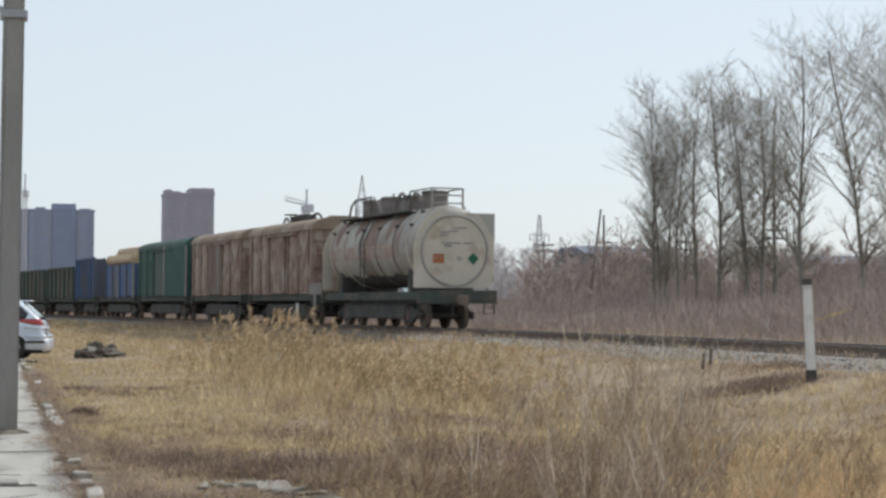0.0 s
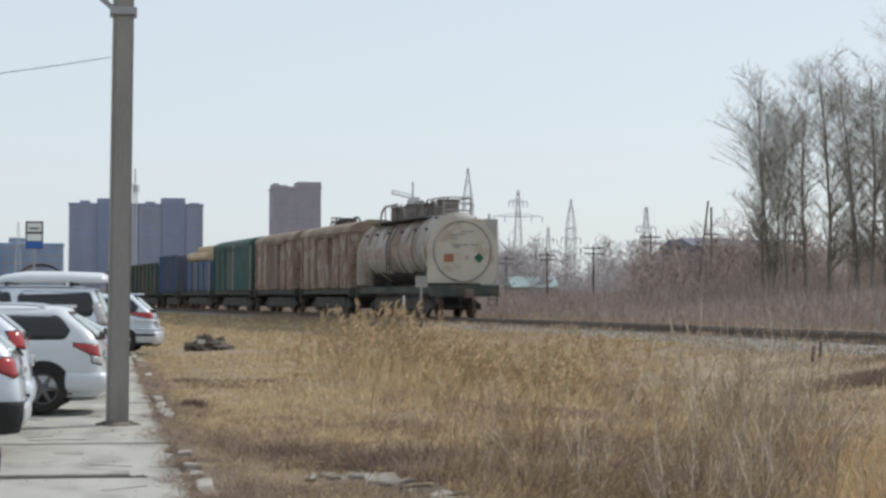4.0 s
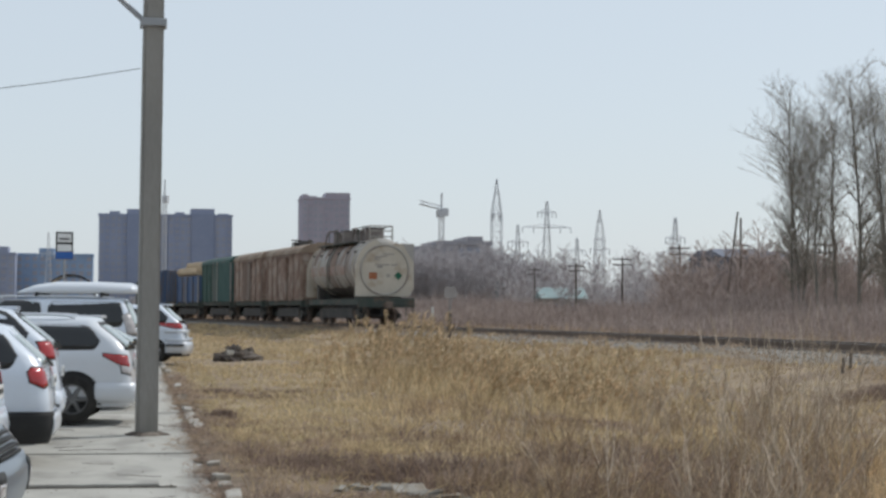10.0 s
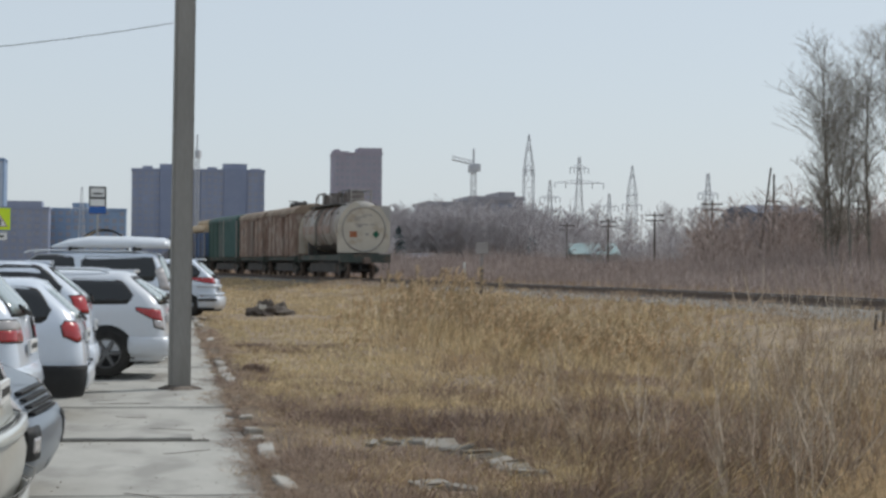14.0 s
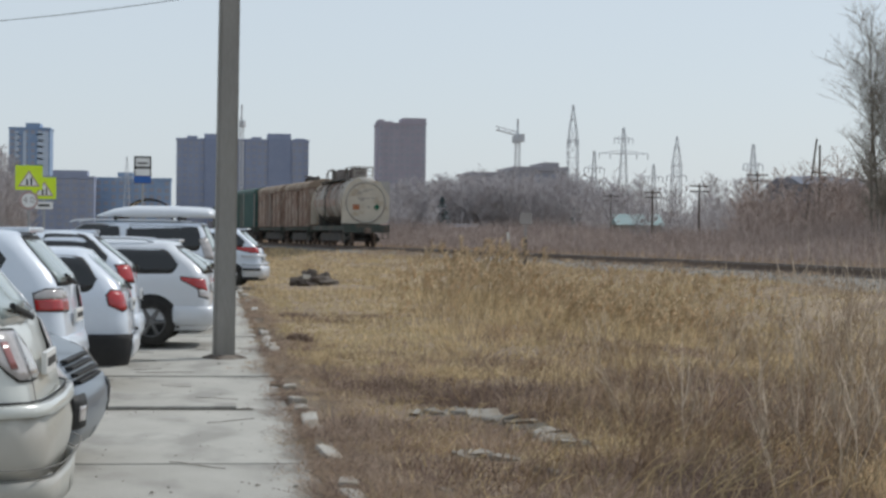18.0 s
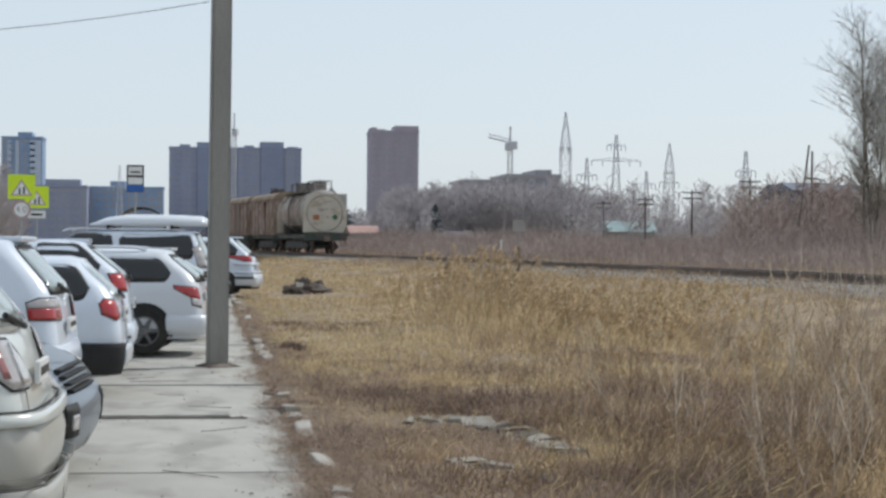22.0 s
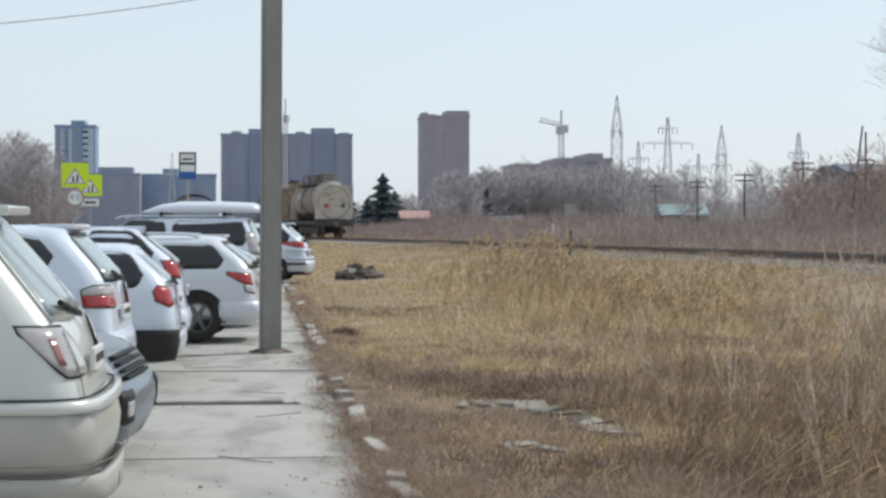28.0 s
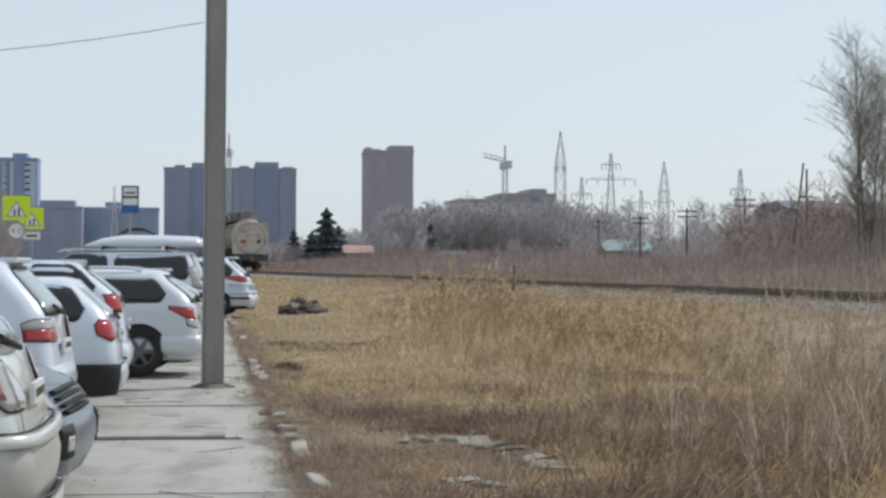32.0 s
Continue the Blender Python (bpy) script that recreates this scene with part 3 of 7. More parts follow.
    # underside shade painted black, upper edge ragged; dark runs of spilt cargo below hatches
    def skin(name, x0, x1, lo, hi, mat, lift, lab, nx, na=16):
        V, F = [], []
        for i in range(nx):
            x = x0 + (x1 - x0) * i / (nx - 1)
            a0, a1 = lo(x), hi(x)
            for j in range(na):
                a = radians(a0 + (a1 - a0) * j / (na - 1))
                V.append((x, (R + lift) * math.sin(a), Z + (R + lift) * math.cos(a)))
        for i in range(nx - 1):
            F += [(i * na + j, i * na + j + 1, (i + 1) * na + j + 1, (i + 1) * na + j) for j in range(na - 1)]
        solid(name, V, F, mat, w, lab, smooth=True)
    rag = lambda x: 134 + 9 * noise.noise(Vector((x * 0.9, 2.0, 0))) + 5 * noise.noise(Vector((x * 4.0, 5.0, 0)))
    skin("belly_coating", -5.15, 5.15, rag, lambda x: 360 - rag(x + 40), "near_black", 0.012, "black painted shade on the underside with a ragged edge", 60, 25)
    for x0, x1, e0 in ((-2.9, -1.9, 80), (-1.3, 0.5, 105), (1.0, 2.4, 70), (3.6, 4.6, 85)):
        for sg in (1, -1):
            mid, hw = (x0 + x1) / 2, (x1 - x0) / 2
            skin("spill_stain", x0, x1, lambda x: sg * (20 + 12 * noise.noise(Vector((x * 3, sg, 0)))), lambda x: sg * max(24, e0 * (1.0 - 0.55 * abs((x - mid) / hw) ** 2) + 14 * noise.noise(Vector((x * 5, 7.0 + sg, 0)))), "spill", 0.006, "dark run of spilt cargo", 24)
    # a faded stripe along the side
    for sg in (1, -1):
        V, F = [], []
        for x in (-3.4, 4.9):
            for i in range(7):
                a = radians(86 + i * 3.2) * sg
                V.append((x, (R + 0.010) * math.sin(a), Z + (R + 0.010) * math.cos(a)))
        F = [(i, i + 1, 7 + i + 1, 7 + i) for i in range(6)]
        solid("side_stripe", V, F, "stripe", w, "faded red warning stripe", smooth=True)
    for x in (-4.85, -3.2, -1.1, 1.0, 3.1, 4.95):
        V, F = [], []
        for dx in (-0.06, 0.06):
            for r in (R + 0.004, R + 0.03):
                V += [(x + dx, r * math.sin(2 * math.pi * i / n), Z + r * math.cos(2 * math.pi * i / n)) for i in range(n)]
        for i in range(n):
            j = (i + 1) % n
            F += [(n + i, n + j, 3 * n + j, 3 * n + i), (i, n + i, n + j, j), (2 * n + i, 2 * n + j, 3 * n + j, 3 * n + i)]
        band = solid("band", V, F, "hatch" if x in (-3.2, -1.1, 1.0) else "tank_end", w, smooth=False)
        for a in (-60, -35, 35, 60):
            y, z = (R + 0.05) * math.sin(radians(a)), Z + (R + 0.05) * math.cos(radians(a))
            part("band_lug", bx(x - 0.1, x + 0.1, y - 0.05, y + 0.05, z - 0.05, z + 0.05, 0.01), "near_black", band)
    # square end shields with a raised ring
    for sg in (-1, 1):
        arc = [(1.55 * math.cos(radians(q)), 3.08 + 1.5 * math.sin(radians(q))) for q in range(10, 76, 8)]
        out = [(1.6, 1.5), (1.6, 3.1)] + arc + [(0.25, 4.3), (-1.6, 4.3), (-1.6, 1.9), (-1.35, 1.5)]
        k = len(out)
        V = [(sg * 5.78, y, z) for y, z in out] + [(sg * 5.84, y, z) for y, z in out]
        sh = solid("end_shield", V, [tuple(range(k)), tuple(range(2 * k - 1, k - 1, -1))] + [(i, k + i, k + (i + 1) % k, (i + 1) % k) for i in range(k)], "tank_end", w, "flat cream end shield with a cut corner")
        solid("shield_corner", [(sg * 5.845, y, z) for y, z in ((-1.6, 4.3), (-1.6, 3.3), (-0.95, 4.3))] + [(sg * 5.855, y, z) for y, z in ((-1.6, 4.3), (-1.6, 3.3), (-0.95, 4.3))],
              [(0, 1, 2), (5, 4, 3), (0, 3, 4, 1), (1, 4, 5, 2), (2, 5, 3, 0)], "corner_grey", sh, "grey triangular corner")
        x = sg * 5.85
        V, F = [], []
        for r, dx in ((1.36, 0.0), (1.34, 0.05), (1.28, 0.05), (1.26, 0.0)):
            V += [(x + sg * dx, r * math.sin(2 * math.pi * i / n), 2.9 + r * math.cos(2 * math.pi * i / n)) for i in range(n)]
        for k in range(3):
            F += [(k * n + i, k * n + (i + 1) % n, (k + 1) * n + (i + 1) % n, (k + 1) * n + i) for i in range(n)]
        solid("raised_ring", V, F, "tank", sh, smooth=True)
        if sg < 0:
            part("placard", bx(x - 0.012, x + 0.002, 0.42, 0.86, 2.42, 2.76, 0.004), "orange", sh, "orange hazard placard")
            bm = bx(-0.007, 0.007, -0.16, 0.16, -0.16, 0.16)
            part("placard", bm, "diamond_green", sh, "dark green diamond placard", m=pose(x - 0.006, -0.74, 2.6, 45, 0, 0))
            for y0, y1, z, hh in ((0.55, -0.25, 3.05, 0.035), (-0.35, -0.7, 3.05, 0.035), (0.42, 0.12, 2.95, 0.05), (0.55, 0.2, 3.45, 0.04), (0.1, -0.5, 3.62, 0.03), (0.2, -0.15, 3.5, 0.03), (-0.1, -0.28, 2.48, 0.08), (0.6, 0.25, 3.33, 0.03)):
                part("stencil_bar", bx(x - 0.008, x + 0.001, min(y0, y1), max(y0, y1), z + 0.12 - hh, z + 0.12 + hh), "faint", sh)
    # big stencil patch on the shell by the near end
    V, F = [], []
    for x in (-4.7, -4.0):
        for i in range(9):
            a = radians(52 + i * 6)
            V.append((x, (R + 0.006) * math.sin(a), Z + (R + 0.006) * math.cos(a)))
    solid("stencil_patch", V, [(i, i + 1, 9 + i + 1, 9 + i) for i in range(8)], "faint", w, "grey stencilled panel", smooth=True)
    # dome hatches, platform and railings on top
    top = Z + R
    for x, r, h in ((-3.7, 0.52, 0.55), (-1.3, 0.42, 0.5), (1.2, 0.52, 0.58), (3.7, 0.5, 0.58)):
        hatch = part("hatch", tube((x, 0, top - 0.12), (x, 0, top + h), r, r * 0.95, 18), "hatch", w)
        part("lid", tube((x, 0, top + h), (x, 0, top + h + 0.09), r * 1.12, r * 0.9, 18), "near_black", hatch)
        part("hatch_wheel", rod(tube((x, 0, top + h + 0.09), (x, 0, top + h + 0.2), 0.03), (x - 0.16, 0, top + h + 0.2), (x + 0.16, 0, top + h + 0.2), 0.02), "near_black", hatch)
    for y in (-0.95, 0.95):
        part("walkway", bx(-3.6, 4.6, y - 0.28, y + 0.28, top - 0.2, top - 0.15, 0.008), "frame_green", w)
    for y in (-0.62, 0.62):
        part("handrail", bent([(-5.0, y, top + 0.66), (-2.6, y, top + 0.66), (-2.2, y, top + 0.3)], 0.028), "frame_green", w)
        part("handrail", bent([(2.2, y, top + 0.7), (4.3, y, top + 0.68), (4.9, y, top + 0.45), (5.25, y, top - 0.15)], 0.05), "hatch", w)
    for x, up in ((-5.0, 0.66), (-2.6, 0.66), (2.2, 0.7), (4.3, 0.68)):
        for y in (-0.62, 0.62):
            part("stanchion", tube((x, y, top - 0.25), (x, y, top + up), 0.025), "frame_green", w)
    bm = bmesh.new()
    for y in (-0.62, 0.62):
        rod(bm, (-5.05, y, top - 0.3), (-5.05, y, top + 0.66), 0.045)
    for z in (0.1, 0.4, 0.66):
        rod(bm, (-5.05, -0.62, top + z), (-5.05, 0.62, top + z), 0.03)
    part("end_railing", bm, "tank", w)
    # curved vapour pipes that hoop over the walkway between the hatches
    for xc, yo, rr in ((-2.4, 0.3, 0.62), (-1.7, -0.35, 0.66), (-0.7, 0.3, 0.7), (0.1, -0.3, 0.55), (2.6, 0.3, 0.55), (4.4, -0.2, 0.6)):
        bm = bent([(xc - rr * math.cos(radians(15 * i)), yo, top - 0.12 + (rr + 0.12) * math.sin(radians(15 * i))) for i in range(13)], 0.065)
        part("vapour_pipe", bm, "hatch", w)
    part("valve_box", bx(-1.0, -0.5, -0.3, 0.3, top - 0.1, top + 0.4, 0.05), "hatch", w)
    for sg in (-1, 1):
        bm = bmesh.new()
        for xx in (0.1, 0.6):
            rod(bm, (xx, sg * 1.6, 1.2), (xx, sg * 1.6, Z + 0.3), 0.022)
            rod(bm, (xx, sg * 1.6, Z + 0.3), (xx, sg * 1.1, top - 0.15), 0.022)
        for k in range(9):
            z = 1.35 + k * 0.27
            if z < Z + 0.3:
                rod(bm, (0.1, sg * 1.6, z), (0.6, sg * 1.6, z), 0.016)
        part("ladder", bm, "frame_green", w)
    for x in (-4.4, 4.4):
        part("saddle", bx(x - 0.22, x + 0.22, -1.25, 1.25, 1.14, 2.3, 0.03), "near_black", w)
    return w


def arch_roof(w, half, wd, z, rise, mat, over=0.08):
    n = 14
    V, F = [], []
    for x in (-half - over, half + over):
        for i in range(n + 1):
            a = math.pi * i / n
            V.append((x, -(wd + 0.06) * math.cos(a), z + rise * math.sin(a) ** 0.8))
    for i in range(n):
        F.append((i, i + 1, n + 1 + i + 1, n + 1 + i))
    F += [tuple(range(n, -1, -1)), tuple(range(n + 1, 2 * n + 2))]
    return solid("roof", V, F, mat, w, smooth=False)


def build_box_wagon(body, roofm, doorm, label, fittings=False, endm=None, half=5.35):
    w = empty("box_wagon", label=label, category="freight wagon")
    underframe(w, half - 0.1)
    wd, z0, z1 = 1.52, 1.34, 4.18
    part("body", bx(-half, half, -wd, wd, z0, z1, 0.03), body, w)
    for sg in (-1, 1):
        e = part("end_wall", bx(min(sg * half, sg * (half + 0.05)), max(sg * half, sg * (half + 0.05)), -wd + 0.04, wd - 0.04, z0 + 0.05, z1 - 0.02, 0.01), endm or body, w)
        for z in (1.9, 2.5, 3.1, 3.7):
            part("end_rib", bx(min(sg * (half + 0.05), sg * (half + 0.11)), max(sg * (half + 0.05), sg * (half + 0.11)), -wd + 0.06, wd - 0.06, z - 0.06, z + 0.06, 0.02), endm or body, e)
    rf = arch_roof(w, half, wd, z1, 0.62, roofm)
    for k in range(7):
        x = -half + 0.6 + k * (2 * half - 1.2) / 6
        for sg in (-1, 1):
            part("rib", bx(x - 0.06, x + 0.06, min(sg * wd, sg * (wd + 0.07)), max(sg * wd, sg * (wd + 0.07)), z0, z1, 0.015), body, w)
    for sg in (-1, 1):
        d = part("sliding_door", bx(-1.15, 1.15, min(sg * wd, sg * (wd + 0.09)), max(sg * wd, sg * (wd + 0.09)), z0 + 0.05, z1 - 0.2, 0.02), doorm, w)
        part("door_rail", bx(-3.0, 2.2, min(sg * (wd + 0.02), sg * (wd + 0.14)), max(sg * (wd + 0.02), sg * (wd + 0.14)), z1 - 0.18, z1 - 0.1, 0.01), body, w)
        for x in (-3.2, 3.2):
            part("loading_hatch", bx(x - 0.4, x + 0.4, min(sg * wd, sg * (wd + 0.05)), max(sg * wd, sg * (wd + 0.05)), 3.0, 3.5, 0.01), doorm, w)
        part("corner_post", bx(-half - 0.04, -half + 0.14, min(sg * (wd - 0.08), sg * (wd + 0.07)), max(sg * (wd - 0.08), sg * (wd + 0.07)), z0, z1, 0.015), "faint" if endm else body, w)
    if endm:
        # the half towards the last wagon is a darker teal, parted from the rest by a pale upright
        for sg in (-1, 1):
            part("teal_panel", bx(-half, -1.25, min(sg * wd, sg * (wd + 0.085)), max(sg * wd, sg * (wd + 0.085)), z0, z1, 0.02), endm, w, "dark teal half")
            part("pale_upright", bx(-1.3, -1.12, min(sg * wd, sg * (wd + 0.13)), max(sg * wd, sg * (wd + 0.13)), z0, z1 + 0.1, 0.02), "faint", w, "pale grey upright")
    if fittings:
        zt = z1 + 0.56
        part("roof_vent", tube((0.6, 0, zt), (0.6, 0, zt + 0.38), 0.5, 0.42, 14), "near_black", w)
        part("vent_cowl", tube((1.5, 0.2, zt), (1.5, 0.2, zt + 0.3), 0.3, 0.34, 12), "near_black", w)
        bm = tube((3.3, 0, zt), (3.3, 0, zt + 0.5), 0.05)
        for a in range(0, 360, 45):
            rod(bm, (3.3, 0, zt + 0.5), (3.3 + 0.32 * math.cos(radians(a)), 0.32 * math.sin(radians(a)), zt + 0.5), 0.035)
        part("vent_wheel", bm, "near_black", w)
        for xc, rr in ((-0.9, 0.9), (2.4, 0.6), (4.1, 0.45)):
            bm = bent([(xc - rr * math.cos(radians(18 * i)), 0, zt - 0.05 + 0.42 * math.sin(radians(18 * i))) for i in range(11)], 0.055)
            part("roof_pipe", bm, "near_black", w)
        part("roof_hatch", tube((-3.9, 0, zt - 0.04), (-3.9, 0, zt + 0.12), 0.35, n=16), "brown_roof", w)
    return w


def build_gondola(body, label, half=5.8, z1=3.62):
    w = empty("gondola_wagon", label=label, category="freight wagon")
    underframe(w, half - 0.05)
    wd, z0 = 1.5, 1.34
    part("floor", bx(-half, half, -wd, wd, z0, z0 + 0.1), "near_black", w)
    for sg in (-1, 1):
        part("side_wall", bx(-half, half, min(sg * wd, sg * (wd - 0.06)), max(sg * wd, sg * (wd - 0.06)), z0, z1, 0.01), body, w)
        part("end_wall", bx(min(sg * half, sg * (half - 0.06)), max(sg * half, sg * (half - 0.06)), -wd + 0.06, wd - 0.06, z0 + 0.1, z1, 0.01), body, w)
        part("top_rail", bx(-half - 0.05, half + 0.05, min(sg * (wd - 0.08), sg * (wd + 0.1)), max(sg * (wd - 0.08), sg * (wd + 0.1)), z1, z1 + 0.13, 0.015), body, w)
        for k in range(7):
            x = -half + 0.1 + k * (2 * half - 0.2) / 6
            part("post", bx(x - 0.09, x + 0.09, min(sg * wd, sg * (wd + 0.12)), max(sg * wd, sg * (wd + 0.12)), z0 - 0.1, z1, 0.015), body, w)
    return w


def build_timber_wagon(half=4.6):
    """A flat wagon with blue side bays and a high end bay, heaped with timber that shows between them."""
    w = empty("timber_wagon", label="blue timber wagon heaped with pale tan logs", category="freight wagon")
    underframe(w, half - 0.05)
    wd, z0 = 1.5, 1.34
    part("floor", bx(-half, half, -wd, wd, z0, z0 + 0.1), "near_black", w)
    for sg in (-1, 1):
        for x0, x1, z1 in ((-half, -1.6, 3.5), (-1.5, 3.2, 3.5)):
            p = part("side_bay", bx(x0, x1, min(sg * wd, sg * (wd - 0.07)), max(sg * wd, sg * (wd - 0.07)), z0, z1, 0.02), "blue", w)
            for k in range(3):
                x = x0 + 0.08 + k * (x1 - x0 - 0.16) / 2
                part("post", bx(x - 0.07, x + 0.07, min(sg * wd, sg * (wd + 0.1)), max(sg * wd, sg * (wd + 0.1)), z0 - 0.1, z1, 0.015), "faint" if k == 0 else "blue", p)
        for x in (4.0, 5.2, half - 0.1):
            part("stake", bx(x - 0.06, x + 0.06, min(sg * wd, sg * (wd + 0.1)), max(sg * wd, sg * (wd + 0.1)), z0 - 0.1, 4.1, 0.015), "wood_pole", w)
    for x, z1 in ((-half, 3.5),):
        part("end_wall", bx(x, x + 0.07, -wd + 0.08, wd - 0.08, z0 + 0.1, z1, 0.01), "blue", w)
    rng = random.Random(4)
    part("cargo_core", bx(-half + 0.2, half - 0.2, -1.25, 1.25, z0 + 0.1, 3.5, 0.2), "cargo_dark", w, "dark packed timber")
    for k in range(44):
        y = rng.uniform(-1.2, 1.2)
        z = 3.5 + (1.45 - abs(y)) * 0.75 * rng.random() + 0.1
        x0 = -half + rng.uniform(2.2, 4.6)
        part("log", tube((x0, y, z), (x0 + rng.uniform(7.0, 8.2), y + rng.uniform(-0.1, 0.1), z + rng.uniform(-0.12, 0.12)), rng.uniform(0.14, 0.26), n=9), "load", w)
    return w


def wagon_pose(s, base):
    """A wagon whose bogies stand 4 m before and behind s."""
    xa, ya, _ = track(s - base)
    xb, yb, _ = track(s + base)
    m = Matrix.Translation(((xa + xb) / 2, (ya + yb) / 2, RAIL_Z))
    return m @ Matrix.Rotation(math.atan2(yb - ya, xb - xa), 4, "Z")


# how far the last wagon's end has gone along the track, by time
RUN = [(t, 14.7 + 2.97 * t + 0.001 * t * t) for t in range(33)]
TRAIN = []


def build_train():
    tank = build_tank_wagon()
    b1 = build_box_wagon("brown", "brown_roof", "brown", "rust-brown boxcar with a soiled tan roof and hatches", True)
    b2 = build_box_wagon("brown", "brown_roof", "door_grey", "faded brown boxcar with a grey sliding door", False)
    g = build_box_wagon("green", "green", "green", "faded green boxcar with a rounded roof", False, "teal", 6.5)
    bl = build_timber_wagon(6.55)
    bg = build_gondola("blue", "short high-sided blue gondola with ribbed sides", 3.75, 4.1)
    dg = build_gondola("darkgreen", "dark green open gondola with ribbed sides")
    cars = [(tank, 6.15), (b1, 5.4), (b2, 5.4), (g, 6.55), (bl, 6.6), (bg, 3.8), (dg, 5.85)]
    for k in range(7):
        cars.append((copy_thing(dg, pose(0, 0, 0)), 5.85))
    pos = 0.0
    for ob, half in cars:
        tagged(ob, group="train")
        TRAIN.append((ob, pos + half, half - min(2.3, half * 0.42)))
        pos += 2 * half + 1.38


# ---- cars ----
def lerp(tab, z):
    for (a, b), (c, d) in zip(tab, tab[1:]):
        if z <= c:
            return b + (d - b) * (z - a) / max(c - a, 1e-6)
    return tab[-1][1]


class Shape:
    """A car body as a stack of rounded slices: rear(z), front(z), half width(z); x points forward, rear bumper at x = 0."""

    def __init__(self, rear, front, width, top, radius=0.28):
        self.rear, self.front, self.width, self.top, self.radius = rear, front, width, top, radius

    def ring(self, z, n=10):
        xr, xf, w = lerp(self.rear, z), lerp(self.front, z), lerp(self.width, z)
        r = min(self.radius, w * 0.6, (xf - xr) * 0.4)
        pts = []
        for cx_, cy_, a0 in ((xr + r, w - r, 90), (xr + r, -w + r, 180), (xf - 1.6 * r, -w + r, 270), (xf - 1.6 * r, w - r, 0)):
            for i in range(n):
                a = radians(a0 + 90 * i / (n - 1))
                ex = 1.6 if cx_ > (xr + xf) / 2 else 1.0
                pts.append((cx_ + ex * r * math.cos(a), cy_ + r * math.sin(a), z))
        # a slight crown of the rear and the sides
        return [(x - (0.05 * (1 - (y / w) ** 2) if x < xr + r + 0.01 else 0), y, z_) for x, y, z_ in pts]

    def side(self, x, z, out=0.004, sg=1):
        return (x, sg * (lerp(self.width, z) + out), z)

    def corner(self, a, z, out=0.006, sg=1):
        """a: metres forward from the corner along the side when positive, across the rear when negative."""
        xr, w = lerp(self.rear, z), lerp(self.width, z)
        r = min(self.radius, w * 0.6)
        arc = r * math.pi / 4
        if a > arc:
            x, y, nx, ny = xr + r + (a - arc), w, 0, 1
        elif a < -arc:
            x, y, nx, ny = xr, w - r - (-a - arc), -1, 0
        else:
            t = radians(135) - a / r
            x, y, nx, ny = xr + r + r * math.cos(t), w - r + r * math.sin(t), math.cos(t), math.sin(t)
        crown = 0.05 * (1 - (y / w) ** 2) if x < xr + r + 0.01 else 0
        return (x + nx * out - crown, sg * (y + ny * out), z)


def grid_faces(nu, nv):
    return [(i * nv + j, i * nv + j + 1, (i + 1) * nv + j + 1, (i + 1) * nv + j) for i in range(nu - 1) for j in range(nv - 1)]


def thick(name, V, nu, nv, mat, parent, depth=0.012, inward=None, label=""):
    """A grid patch given thickness towards the inside."""
    V = [Vector(v) for v in V]
    bm = bmesh.new()
    bv = [bm.verts.new(v) for v in V]
    for f in grid_faces(nu, nv):
        bm.faces.new([bv[i] for i in f])
    bmesh.ops.recalc_face_normals(bm, faces=bm.faces)
    g = bmesh.ops.extrude_face_region(bm, geom=bm.faces[:])
    for e in g["geom"]:
        if isinstance(e, bmesh.types.BMVert):
            if inward is None:
                e.co += Vector((0.7, -0.7 if e.co.y > 0 else 0.7, 0)) * depth
            else:
                e.co += Vector(inward) * depth
    bmesh.ops.recalc_face_normals(bm, faces=bm.faces)
    for f in bm.faces:
        f.smooth = True
    return part(name, bm, mat, parent, label)


def side_panel(shape, poly_lo, poly_hi, x0, x1, sg, n=30, out=0.006):
    """Points of a side window between two height curves given as tables over x."""
    V = []
    for i in range(n):
        x = x0 + (x1 - x0) * i / (n - 1)
        lo, hi = lerp(poly_lo, x), lerp(poly_hi, x)
        for j in range(5):
            V.append(shape.side(x, lo + (hi - lo) * j / 4, out, sg))
    return V, n, 5


def build_wheel(parent, x, y, sg, r=0.34):
    wh = empty("wheel", pose(x, y, r))
    wh.parent = parent
    bm = bmesh.new()
    prof = [(-0.10, 0.62), (-0.105, 0.9), (-0.07, 1.0), (0.07, 1.0), (0.105, 0.9), (0.10, 0.62)]
    n = 26
    V = [(rr * r * math.cos(2 * math.pi * i / n), yy, rr * r * math.sin(2 * math.pi * i / n)) for yy, rr in prof for i in range(n)]
    F = [(k * n + i, k * n + (i + 1) % n, (k + 1) * n + (i + 1) % n, (k + 1) * n + i) for k in range(5) for i in range(n)]
    bm.free()
    solid("tyre", V, F, "tyre", wh, smooth=True)
    bm = bmesh.new()
    rod(bm, (0, sg * 0.02, 0), (0, sg * 0.05, 0), r * 0.64, n=n)
    part("brake_disc", bm, "trim", wh)
    bm = bmesh.new()
    for i in range(n):
        a, b = 2 * math.pi * i / n, 2 * math.pi * (i + 1) / n
        rod(bm, (r * 0.6 * math.cos(a), sg * 0.085, r * 0.6 * math.sin(a)), (r * 0.6 * math.cos(b), sg * 0.085, r * 0.6 * math.sin(b)), r * 0.055, n=5)
    for i in range(6):
        a = 2 * math.pi * i / 6
        rod(bm, (0, sg * 0.085, 0), (r * 0.58 * math.cos(a), sg * 0.085, r * 0.58 * math.sin(a)), r * 0.11, r * 0.08, n=6)
    rod(bm, (0, sg * 0.05, 0), (0, sg * 0.11, 0), r * 0.14, n=12)
    part("rim", bm, "rim", wh)


